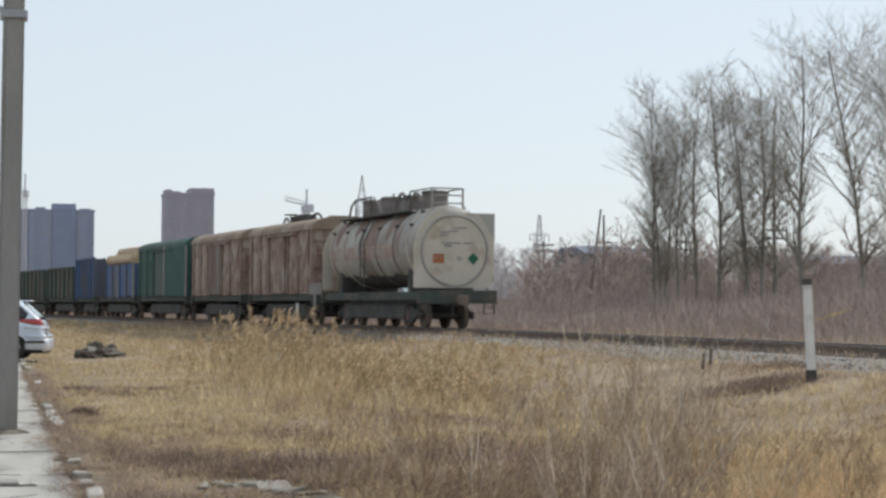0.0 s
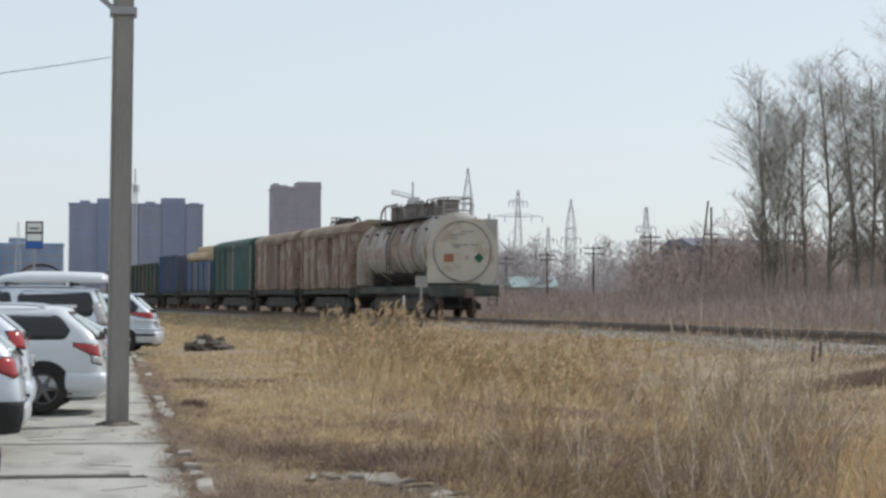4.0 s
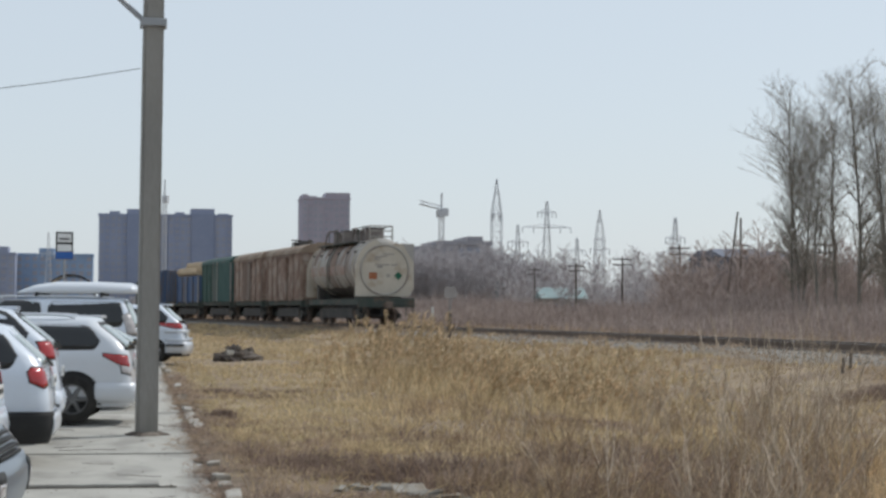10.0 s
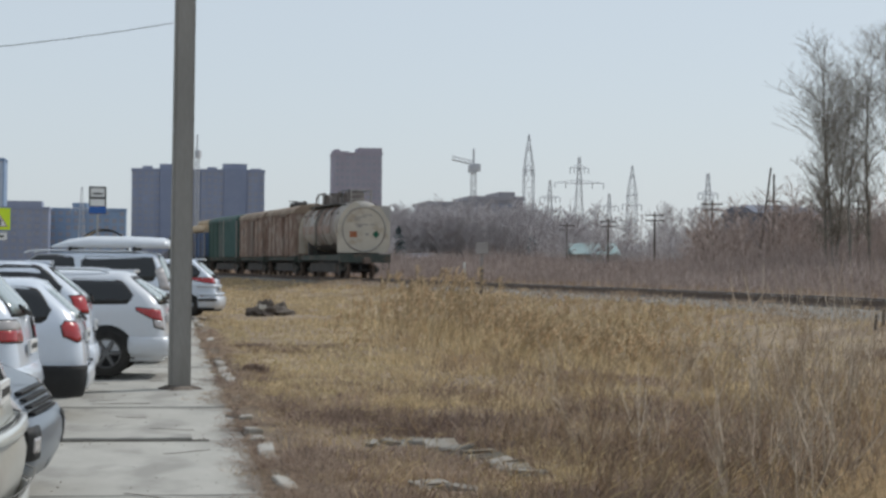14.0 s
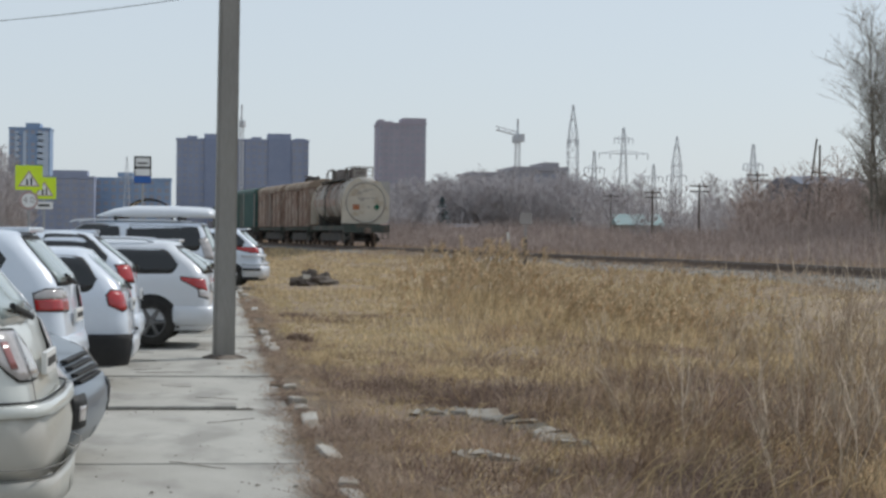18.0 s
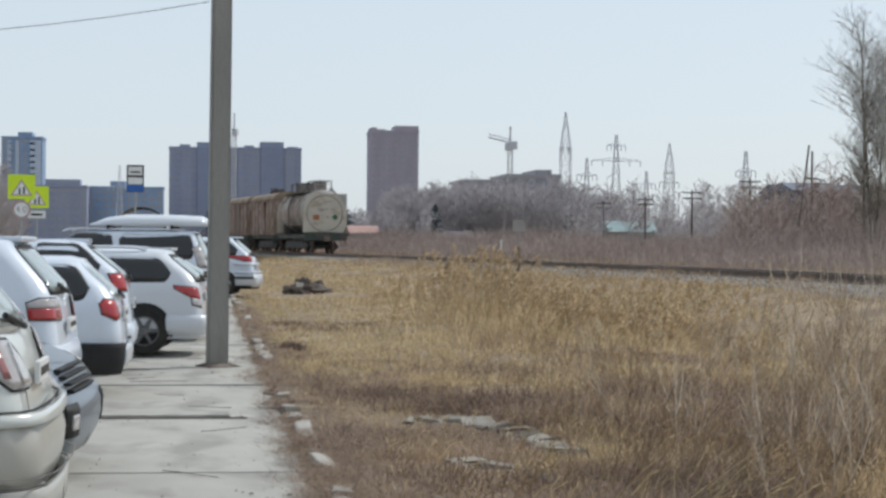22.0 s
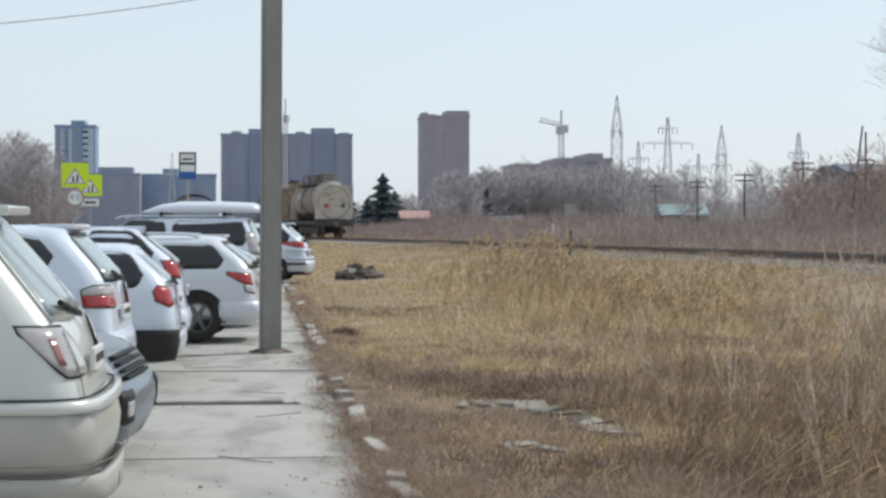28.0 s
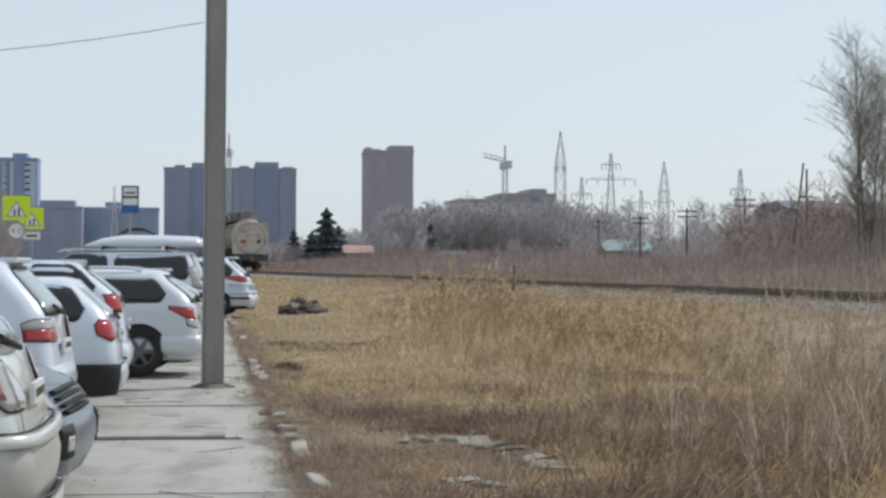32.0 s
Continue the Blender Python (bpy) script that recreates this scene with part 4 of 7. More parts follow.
def build_car(name, spec, m, label, category="car"):
    """A parked car in parts from a table of its shape."""
    c = empty(name, m, label, category, "parked cars")
    S = Shape(spec["rear"], spec["front"], spec["width"], spec["top"], spec.get("radius", 0.17))
    pm = spec["paint"]
    zs = spec["levels"]
    belt = spec["belt"]
    # body as a loft of slices
    rings = [S.ring(z) for z in zs]
    k = len(rings[0])
    V = [p for r in rings for p in r]
    F = [(i * k + j, i * k + (j + 1) % k, (i + 1) * k + (j + 1) % k, (i + 1) * k + j) for i in range(len(rings) - 1) for j in range(k)]
    F += [tuple(range(k - 1, -1, -1)), tuple(range((len(rings) - 1) * k, len(rings) * k))]
    body = solid("body", V, F, pm, c, smooth=True)
    wl = spec["length"]
    for sg in (1, -1):
        for win in spec["side_windows"]:
            k = 0.022
            Vw, a, b = side_panel(S, [(x, z - k) for x, z in win["lo"]], [(x, z + k) for x, z in win["hi"]], win["x0"] - k, win["x1"] + k, sg, 30, 0.0018)
            thick("window_seal", Vw, a, b, "trim", c, 0.008, (0, -sg, 0))
            Vw, a, b = side_panel(S, win["lo"], win["hi"], win["x0"], win["x1"], sg)
            thick("side_window", Vw, a, b, "glass", c, 0.01, (0, -sg, 0))
    # rear window in its black surround
    z0, z1 = spec["rear_window"]
    for nm, mt, grow_, lift in (("rear_surround", spec.get("surround", "trim"), 0.03, 0.003), ("rear_window", spec.get("rear_glass", "glass_pale"), 0.0, 0.009)):
        V, nu, nv = [], 7, 9
        for i in range(nu):
            z = z0 - grow_ + (z1 - z0 + 2 * grow_) * i / (nu - 1)
            w = lerp(spec["width"], z) - 0.15 + grow_
            for j in range(nv):
                y = -w + 2 * w * j / (nv - 1)
                ww = lerp(spec["width"], z)
                V.append((lerp(spec["rear"], z) - 0.05 * (1 - (y / ww) ** 2) - lift, y, z))
        thick(nm, V, nu, nv, mt, c, 0.012, (1, 0, 0))
    # windscreen
    zf0, zf1 = spec["windscreen"]
    V = []
    for i in range(5):
        z = zf0 + (zf1 - zf0) * i / 4
        w = lerp(spec["width"], z) - 0.2
        for j in range(7):
            y = -w + 2 * w * j / 6
            V.append((lerp(spec["front"], z) - 0.01 + 0.012, y, z))
    thick("windscreen", V, 5, 7, "glass", c, 0.012, (-1, 0, 0))
    # lamps
    for sg in (1, -1):
        for lamp in spec["lamps"]:
            V, na, nz = [], 22, 6
            for i in range(na):
                a = lamp["a0"] + (lamp["a1"] - lamp["a0"]) * i / (na - 1)
                lo, hi = lerp(lamp["lo"], a), lerp(lamp["hi"], a)
                for j in range(nz):
                    V.append(S.corner(a, lo + (hi - lo) * j / (nz - 1), lamp.get("out", 0.012), sg))
            W = []
            for i in range(na):
                a = lamp["a0"] - 0.013 + (lamp["a1"] - lamp["a0"] + 0.026) * i / (na - 1)
                lo, hi = lerp(lamp["lo"], a) - 0.013, lerp(lamp["hi"], a) + 0.013
                for j in range(nz):
                    W.append(S.corner(a, lo + (hi - lo) * j / (nz - 1), lamp.get("out", 0.012) - 0.007, sg))
            thick("lamp_seal", W, na, nz, "trim", c, 0.015, (0.7, -0.7 * sg, 0))
            lm = thick(lamp.get("name", "tail_lamp"), V, na, nz, lamp["mat"], c, 0.02, (0.7, -0.7 * sg, 0), lamp.get("label", ""))
            if lamp.get("inner"):
                q = lamp["inner"]
                V = []
                for i in range(8):
                    a = q[0] + (q[1] - q[0]) * i / 7
                    for j in range(4):
                        V.append(S.corner(a, q[2] + (q[3] - q[2]) * j / 3, lamp.get("out", 0.012) + 0.006, sg))
                thick("lens", V, 8, 4, q[4], lm, 0.012, (0.7, -0.7 * sg, 0))
    # bumper, cladding, plate
    zb0, zb1, ext = spec["bumper"]
    V = []
    B = Shape([(z, x - ext) for z, x in spec["rear"]], spec["front"], [(z, w + 0.015) for z, w in spec["width"]], 0, spec.get("radius", 0.17))
    nb = 26
    for i in range(nb):
        u = -1 + 2 * i / (nb - 1)
        wr = lerp(B.width, 0.5)
        r = B.radius
        half_len = (wr - r) + r * math.pi / 4 + r * math.pi / 4 + spec.get("wrap", 0.45)
        d = u * half_len
        sg = 1 if d >= 0 else -1
        a = abs(d) - (wr - r) - r * math.pi / 4
        for j in range(5):
            t = j / 4
            bul = 0.03 * math.sin(math.pi * t)
            V.append(B.corner(a, zb0 + (zb1 - zb0) * t, 0.004 + bul, sg))
    thick("rear_bumper", V, nb, 5, spec.get("bumper_mat", pm), c, 0.05, None, spec.get("bumper_label", ""))
    if spec.get("clad"):
        for sg in (1, -1):
            V = []
            for i in range(24):
                a = -0.14 + 0.42 * i / 13 if i < 14 else 0.28 + (wl - 1.2) * (i - 13) / 10
                for j in range(7):
                    V.append(S.corner(a, spec["clad"][0] + (spec["clad"][1] - spec["clad"][0]) * j / 6, 0.034, sg))
            thick("sill_cladding", V, 24, 7, "clad", c, 0.03, (0, -sg, 0))
    for sg in (1, -1):
        zm = spec.get("moulding", 0.6)
        V = [S.side(0.95 + (wl - 2.3) * i / 9, zm + dz, 0.012, sg) for i in range(10) for dz in (-0.025, 0.0, 0.025)]
        thick("side_moulding", V, 10, 3, spec.get("moulding_mat", pm), c, 0.012, (0, -sg, 0))
    zp = spec.get("plate_z", 0.8)
    xr = lerp(spec["rear"], zp) - 0.055
    pl = part("number_plate", bx(xr - 0.02, xr + 0.01, -0.26, 0.26, zp - 0.06, zp + 0.06, 0.005), "plate", c)
    part("plate_bar", bx(xr - 0.024, xr - 0.019, -0.2, 0.2, zp - 0.02, zp + 0.025), "sign_black", pl)
    # spoiler, rails, mirrors, wiper, handles
    if spec.get("spoiler"):
        zt, ln = spec["spoiler"]
        w = lerp(spec["width"], zt) - 0.08
        xr = lerp(spec["rear"], zt)
        bm = bx(xr - ln, xr + 0.25, -w, w, zt - 0.015, zt + 0.035, 0.015)
        part("roof_spoiler", bm, pm, c)
    if spec.get("rails"):
        zt = spec["top"]
        w = lerp(spec["width"], zt - 0.03)
        xa = lerp(spec["rear"], zt)
        for sg in (1, -1):
            x0, x1 = xa + 0.1, xa + spec["rails"]
            y = sg * w
            bm = bent([(x0, y, zt - 0.03), (x0 + 0.12, y, zt + 0.015), (x0 + 0.4, y, zt + 0.03), (x1 - 0.4, y, zt + 0.03), (x1 - 0.12, y, zt + 0.01), (x1, y, zt - 0.03)], 0.02)
            part("roof_rail", bm, spec.get("rail_mat", "silver"), c)
    for sg in (1, -1):
        xm = spec["mirror_x"]
        wv = lerp(spec["width"], belt + 0.08)
        part("door_mirror", bx(xm - 0.07, xm + 0.1, min(sg * wv, sg * (wv + 0.22)), max(sg * wv, sg * (wv + 0.22)), belt + 0.02, belt + 0.17, 0.04), pm, c)
        for x in spec.get("handles", ()):
            wv = lerp(spec["width"], belt - 0.13)
            part("door_handle", bx(x - 0.1, x + 0.1, min(sg * wv, sg * (wv + 0.035)), max(sg * wv, sg * (wv + 0.035)), belt - 0.15, belt - 0.11, 0.012), spec.get("handle_mat", pm), c)
        for x in spec.get("door_gaps", ()):
            V = []
            for z in np.linspace(0.38, belt - 0.01, 7):
                V += [S.side(x - 0.006, float(z), 0.0025, sg), S.side(x + 0.006, float(z), 0.0025, sg)]
            solid("door_gap", V, [(2 * i, 2 * i + 1, 2 * i + 3, 2 * i + 2) for i in range(6)], "trim", c)
    bm = tube((lerp(spec["rear"], z0) - 0.09, -0.05, z0 - 0.02), (lerp(spec["rear"], z0 + 0.05) - 0.08, 0.45, z0 + 0.06), 0.018)
    part("rear_wiper", bm, "trim", c)
    # wheels in dark arches
    r = spec.get("wheel_r", 0.335)
    for x in spec["axles"]:
        for sg in (1, -1):
            w = lerp(spec["width"], r + 0.1)
            V, F = [], []
            nn = 22
            for rr in (0.7 * r, r * 1.17):
                for i in range(nn + 1):
                    a = radians(-12 + 204 * i / nn)
                    V.append((x + rr * math.cos(a), sg * (lerp(spec["width"], max(0.2, r + rr * math.sin(a))) + 0.006), r + rr * math.sin(a)))
            F = [(i, i + 1, nn + 1 + i + 1, nn + 1 + i) for i in range(nn)]
            solid("wheel_arch", V, F, "trim", c)
            build_wheel(c, x, sg * (w - 0.07), sg, r)
    part("underbody", bx(0.25, wl - 0.3, -0.7, 0.7, 0.2, 0.42, 0.05), "trim", c)
    return c


def suv(paint_, H=1.62, L=4.45, W=0.88, slope=0.42, belt=1.0, **kw):
    """A table for a hatchback-like car; slope: how far the tailgate leans forward from the belt to the roof."""
    zl = 0.22
    d = dict(
        paint=paint_, length=L, top=H, belt=belt,
        rear=[(zl, 0.07), (0.32, 0.035), (0.5, 0.02), (0.72, 0.04), (belt, 0.10), (belt + 0.1, 0.14), (H - 0.1, 0.14 + slope * 0.9), (H - 0.03, 0.14 + slope), (H, 0.30 + slope)],
        front=[(zl, L - 0.25), (0.34, L - 0.06), (0.55, L), (0.72, L - 0.05), (belt - 0.1, L - 0.3), (belt - 0.02, L - 0.95), (belt + 0.02, L - 1.22), (H - 0.1, L - 1.95), (H - 0.03, L - 2.1), (H, L - 2.5)],
        width=[(zl, W - 0.08), (0.36, W - 0.02), (0.6, W), (belt - 0.06, W - 0.01), (belt, W - 0.03), (H - 0.12, W - 0.19), (H - 0.04, W - 0.26), (H, W - 0.45)],
        levels=[zl, 0.27, 0.32, 0.4, 0.5, 0.6, 0.72, belt - 0.14, belt - 0.06, belt, belt + 0.05, belt + 0.14, (belt + H) / 2, H - 0.2, H - 0.12, H - 0.07, H - 0.035, H - 0.012, H],
        rear_window=(belt + 0.05, H - 0.1), windscreen=(belt + 0.06, H - 0.1),
        bumper=(0.3, 0.6, 0.05), axles=(0.86, L - 0.92), mirror_x=L - 1.75, handles=(1.55, 2.5), door_gaps=(1.25, 2.2, 3.15), plate_z=0.82,
    )
    t = 0.14 + slope
    d["side_windows"] = [
        dict(x0=0.42 + slope * 0.45, x1=1.28, lo=[(0.3, belt + 0.08), (1.3, belt + 0.04)], hi=[(0.42 + slope * 0.45, belt + 0.2), (0.6 + slope * 0.8, H - 0.17), (1.3, H - 0.15)]),
        dict(x0=1.34, x1=2.2, lo=[(1.3, belt + 0.04), (2.3, belt + 0.03)], hi=[(1.3, H - 0.15), (2.3, H - 0.15)]),
        dict(x0=2.28, x1=3.1, lo=[(2.2, belt + 0.03), (3.2, belt + 0.03)], hi=[(2.2, H - 0.15), (2.6, H - 0.16), (3.12, belt + 0.1)]),
    ]
    d["lamps"] = [dict(a0=-0.14, a1=0.32, lo=[(-0.2, belt - 0.2), (0.4, belt - 0.2)], hi=[(-0.2, belt + 0.06), (0.4, belt + 0.02)], mat="red_lamp")]
    d.update(kw)
    return d


# ---- the row of parked cars ----
def pane(x0, x1, lo, hi, rake=0.1):
    """A side window from x0 to x1 whose rear edge leans forward by rake."""
    h = hi - lo
    return dict(x0=x0, x1=x1, lo=[(x0, lo + h * 0.3), (x0 + 0.025, lo + h * 0.1), (x0 + 0.08, lo), (x1 - 0.07, lo - 0.01), (x1 - 0.02, lo + h * 0.06), (x1, lo + h * 0.2)],
                hi=[(x0, lo + h * 0.36), (x0 + rake * 0.4, lo + h * 0.72), (x0 + rake * 0.75, hi - h * 0.07), (x0 + rake + 0.05, hi), (x1 - 0.07, hi + 0.01), (x1 - 0.02, hi - h * 0.05), (x1, hi - h * 0.2)])


def build_cars():
    # pearl-white crossover, tail to the pavement
    sp = suv("pearl", 1.68, 4.6, 0.91, 0.50, 1.06, radius=0.2,
             rear=[(0.12, 0.03), (0.32, 0.02), (0.5, 0.02), (0.68, 0.05), (0.85, 0.08), (1.06, 0.17), (1.16, 0.245), (1.58, 0.59), (1.65, 0.64), (1.68, 0.80)],
             lamps=[dict(a0=-0.38, a1=0.125, lo=[(-0.38, 0.825), (-0.3, 0.808), (-0.04, 0.812), (0.02, 0.86), (0.08, 0.96), (0.125, 1.045)], hi=[(-0.38, 0.92), (-0.32, 1.0), (-0.2, 1.06), (0.125, 1.068)], mat="clear_lamp", label="clear and red wrap-around tail lamp", inner=(-0.045, -0.005, 0.87, 1.01, "red_dull"))],
             bumper=(0.30, 0.68, 0.015), bumper_mat="pearl_shaded", wrap=0.75, spoiler=(1.67, 0.30), plate_z=0.86, rear_window=(1.12, 1.6), surround="pearl", wheel_r=0.36, axles=(1.02, 3.65),
             side_windows=[pane(0.62, 1.5, 1.16, 1.52, 0.3), pane(1.58, 2.4, 1.14, 1.53, 0.05), dict(x0=2.48, x1=3.2, lo=[(2.4, 1.12), (3.3, 1.1)], hi=[(2.4, 1.53), (2.7, 1.52), (3.22, 1.18)])])
    c = build_car("crossover_car", sp, pose(-0.865, 10.3, 0.02, 0, 0, 179.3), "pearl-white crossover with clear wrap-around tail lamps and roof spoiler")
    S = Shape(sp["rear"], sp["front"], sp["width"], 1.68, 0.2)
    # lip painted in the shaded tone, ledge in plain pearl as if lit
    for nm, z0, z1, lift, mt in (("bumper_lip", 0.13, 0.29, 0.045, "pearl_shaded"), ("bumper_seam", 0.303, 0.309, 0.04, "clad_grey"), ("bumper_ledge", 0.625, 0.685, 0.05, "pearl"), ("bumper_gap", 0.692, 0.702, 0.012, "trim"), ("bumper_crease", 0.36, 0.364, 0.075, "clad_grey")):
        V = []
        for i in range(24):
            u = -1 + 2 * i / 23
            d = u * (0.71 + 0.2 * math.pi / 2 + 0.7)
            sg = 1 if d >= 0 else -1
            a = abs(d) - 0.71 - 0.2 * math.pi / 4
            for z in (z0, (z0 + z1) / 2, z1):
                x, y, zz = S.corner(a, z, lift, sg)
                V.append((x - (0.03 if a < 0.1 else 0.03 * max(0, 1 - (a - 0.1) / 0.4)), y, zz))
        thick(nm, V, 24, 3, mt, c, 0.05 if z1 - z0 > 0.03 else 0.012, None)
    # tailgate seam and badge
    V = []
    for z in np.linspace(0.7, 1.05, 6):
        V += [S.corner(-0.13, float(z), 0.02), S.corner(-0.145, float(z), 0.02)]
    solid("tailgate_gap", V, [(2 * i, 2 * i + 1, 2 * i + 3, 2 * i + 2) for i in range(5)], "trim", c)
    # grey-blue hatchback, nose to the pavement
    front = nose_car()
    # white minivan
    sp = suv("white_paint", 1.61, 4.65, 0.87, 0.34, 1.08,
             lamps=[dict(a0=-0.34, a1=0.15, lo=[(-0.34, 0.88), (0.15, 0.89)], hi=[(-0.34, 0.985), (0.15, 0.985)], mat="red_lamp"),
                    dict(a0=-0.34, a1=0.15, lo=[(-0.34, 0.99), (0.15, 0.99)], hi=[(-0.34, 1.04), (-0.2, 1.07), (0.05, 1.07), (0.15, 1.03)], mat="clear_lamp", label="clear upper lamp")],
             spoiler=(1.58, 0.1), bumper=(0.32, 0.66, 0.0), rear_glass="glass_pale",
             side_windows=[pane(0.56, 1.0, 1.24, 1.5, 0.2), pane(1.08, 2.0, 1.13, 1.5, 0.05), pane(2.08, 3.0, 1.12, 1.48, 0.05)])
    build_car("minivan", sp, pose(-1.20, 16.9, 0.02, 0, 0, 177.5), "white minivan with red and clear tail lamps")
    # low white estate with dark lower cladding
    sp = suv("white_paint", 1.42, 4.5, 0.85, 0.34, 0.95,
             lamps=[dict(a0=-0.14, a1=0.10, lo=[(-0.14, 0.80), (-0.02, 0.77), (0.10, 0.83)], hi=[(-0.14, 0.93), (-0.08, 0.97), (0.05, 0.98), (0.10, 0.93)], mat="red_lamp")],
             surround="white_paint", bumper=(0.27, 0.50, 0.02), bumper_mat="silver", bumper_label="pale grey bumper", clad=(0.20, 0.53), wrap=-0.24, axles=(1.0, 3.6),
             side_windows=[pane(0.36, 0.88, 0.985, 1.31, 0.17), pane(0.96, 1.9, 0.98, 1.31, 0.06), pane(1.98, 2.9, 0.98, 1.3, 0.06)])
    build_car("estate_car", sp, pose(-0.815, 19.65, 0.02, 0, 0, 180), "white estate car with dark lower cladding and red lamps")
    # white high car with dark glass
    sp = suv("white_paint", 1.60, 4.5, 0.87, 0.45, 1.08,
             lamps=[dict(a0=-0.1, a1=0.10, lo=[(-0.2, 0.98), (0.3, 1.0)], hi=[(-0.2, 1.2), (0.3, 1.17)], mat="red_lamp")], spoiler=(1.57, 0.06), bumper=(0.3, 0.6, 0.0),
             side_windows=[pane(0.40, 1.15, 1.14, 1.55, 0.34), pane(1.2, 2.1, 1.12, 1.55, 0.05), pane(2.2, 3.0, 1.12, 1.53, 0.05)])
    build_car("family_car", sp, pose(-0.85, 22.7, 0.02, 0, 0, 181), "white tall car with dark glass and high red lamps")
    # silver-white estate SUV
    sp = suv("silver", 1.47, 4.5, 0.88, 0.40, 0.99, rails=2.2,
             lamps=[dict(a0=-0.10, a1=0.26, lo=[(-0.12, 0.77), (0.06, 0.81), (0.26, 0.93)], hi=[(-0.12, 0.93), (0.26, 0.965)], mat="red_lamp"),
                    dict(a0=-0.10, a1=0.06, lo=[(-0.2, 0.64), (0.1, 0.71)], hi=[(-0.2, 0.765), (0.1, 0.80)], mat="clear_lamp", label="clear lower lamp")],
             bumper=(0.28, 0.56, 0.06), wrap=0.35, wheel_r=0.335, axles=(0.80, 3.45),
             side_windows=[pane(0.46, 1.36, 1.035, 1.335, 0.2), pane(1.46, 2.5, 1.03, 1.34, 0.05), dict(x0=2.58, x1=3.3, lo=[(2.5, 1.02), (3.4, 1.02)], hi=[(2.5, 1.33), (2.8, 1.33), (3.3, 1.07)])])
    build_car("suv", sp, pose(0.05, 26.2, 0.02, 0, 0, 176), "silver-white SUV with roof rails and red lamps")
    sp = suv("silver", 1.46, 4.4, 0.86, 0.6, 0.98, spoiler=(1.44, 0.2))
    build_car("hatchback", sp, pose(0.12, 30.0, 0.02, 0, 0, 175), "silver hatchback with a sloping pale rear window")
    # white van with a roof box
    sp = suv("white_paint", 1.84, 4.7, 0.90, 0.26, 1.13, rails=2.9, rail_mat="silver", side_windows=[pane(0.36, 2.1, 1.18, 1.73, 0.12), pane(2.25, 3.2, 1.18, 1.73, 0.06)],
             lamps=[dict(a0=-0.1, a1=0.14, lo=[(-0.1, 0.95), (0.14, 1.0)], hi=[(-0.1, 1.5), (0.14, 1.42)], mat="clear_lamp", label="tall pale tail lamp")])
    van = build_car("van", sp, pose(0.22, 43.6, 0.02, 0, 0, 174), "white van with dark windows and black roof rails", "van")
    rb = empty("roof_box", pose(0.22, 43.6, 0.02, 0, 0, 174), "long pale grey roof box strapped on a white van", "roof box")
    V, F = [], []
    st = [(0.1, 0.45, 0.18), (0.25, 0.56, 0.25), (1.0, 0.6, 0.28), (2.0, 0.6, 0.28), (2.5, 0.5, 0.2), (2.9, 0.3, 0.05)]
    n = 12
    for x, w, h in st:
        for i in range(n):
            a = math.pi * i / (n - 1)
            V.append((x, w * math.cos(a), 1.94 + h * math.sin(a) ** 0.6))
    for q in range(len(st) - 1):
        F += [(q * n + i, q * n + (i + 1) % n, (q + 1) * n + (i + 1) % n, (q + 1) * n + i) for i in range(n)]
    F += [tuple(range(n - 1, -1, -1)), tuple(range((len(st) - 1) * n, len(st) * n))]
    solid("lid", V, F, "silver", rb, smooth=True)
    for x in (0.9, 2.4):
        part("strap", bx(x - 0.03, x + 0.03, -0.66, 0.66, 1.86, 1.96, 0.01), "trim", rb)
    sp = suv("dark_paint", 1.84, 4.6, 0.90, 0.35, 1.1)
    build_car("offroad_car", sp, pose(-0.9, 50.5, 0.02, 0, 0, 174), "dark off-road car half hidden behind a van")
    sp = suv("white_paint", 1.70, 4.5, 0.90, 0.55, 1.06, spoiler=(1.69, 0.34), radius=0.12,
             lamps=[dict(a0=-0.2, a1=0.62, lo=[(-0.2, 1.0), (0.2, 1.02), (0.62, 1.12)], hi=[(-0.2, 1.17), (0.62, 1.17)], mat="red_lamp", label="slim red tail lamp")],
             bumper=(0.25, 0.62, 0.08), bumper_mat="silver", rear_window=(1.2, 1.62), surround="trim",
             side_windows=[pane(0.50, 1.25, 1.2, 1.58, 0.36), pane(1.33, 2.3, 1.16, 1.58, 0.06), pane(2.38, 3.1, 1.15, 1.56, 0.06)])
    c = build_car("crossover_car", sp, pose(1.58, 53.8, 0.03, 0, 0, 172), "white crossover with slim red lamps parked on the kerb")
    S = Shape(sp["rear"], sp["front"], sp["width"], 1.70, 0.12)
    # creases pressed into the tail and a dark lower guard
    for nm, z0, z1, lift, mt in (("tail_crease", 0.9, 0.955, 0.05, "silver"), ("bumper_crease", 0.66, 0.72, 0.1, "white_paint"), ("reflector_slot", 0.5, 0.56, 0.1, "clad"), ("lower_guard", 0.2, 0.3, 0.06, "clad")):
        V = []
        for i in range(20):
            d = (-1 + 2 * i / 19) * (0.78 + 0.12 * math.pi / 2 + 0.35)
            sg = 1 if d >= 0 else -1
            for z in (z0, (z0 + z1) / 2, z1):
                V.append(S.corner(abs(d) - 0.78 - 0.12 * math.pi / 4, z, lift, sg))
        thick(nm, V, 20, 3, mt, c, 0.04, None)
    for X, Y, p, hgt, nm, lb in ((-2.6, 34.5, "white_paint", 1.5, "hatchback", "white hatchback in the parked row"), (-1.9, 38.6, "silver", 1.55, "estate_car", "silver estate in the parked row")):
        build_car(nm, suv(p, hgt), pose(X, Y, 0.02, 0, 0, 173), lb)


def nose_car():
    """The car that stands nose-out, drawn with its front at x = 0."""
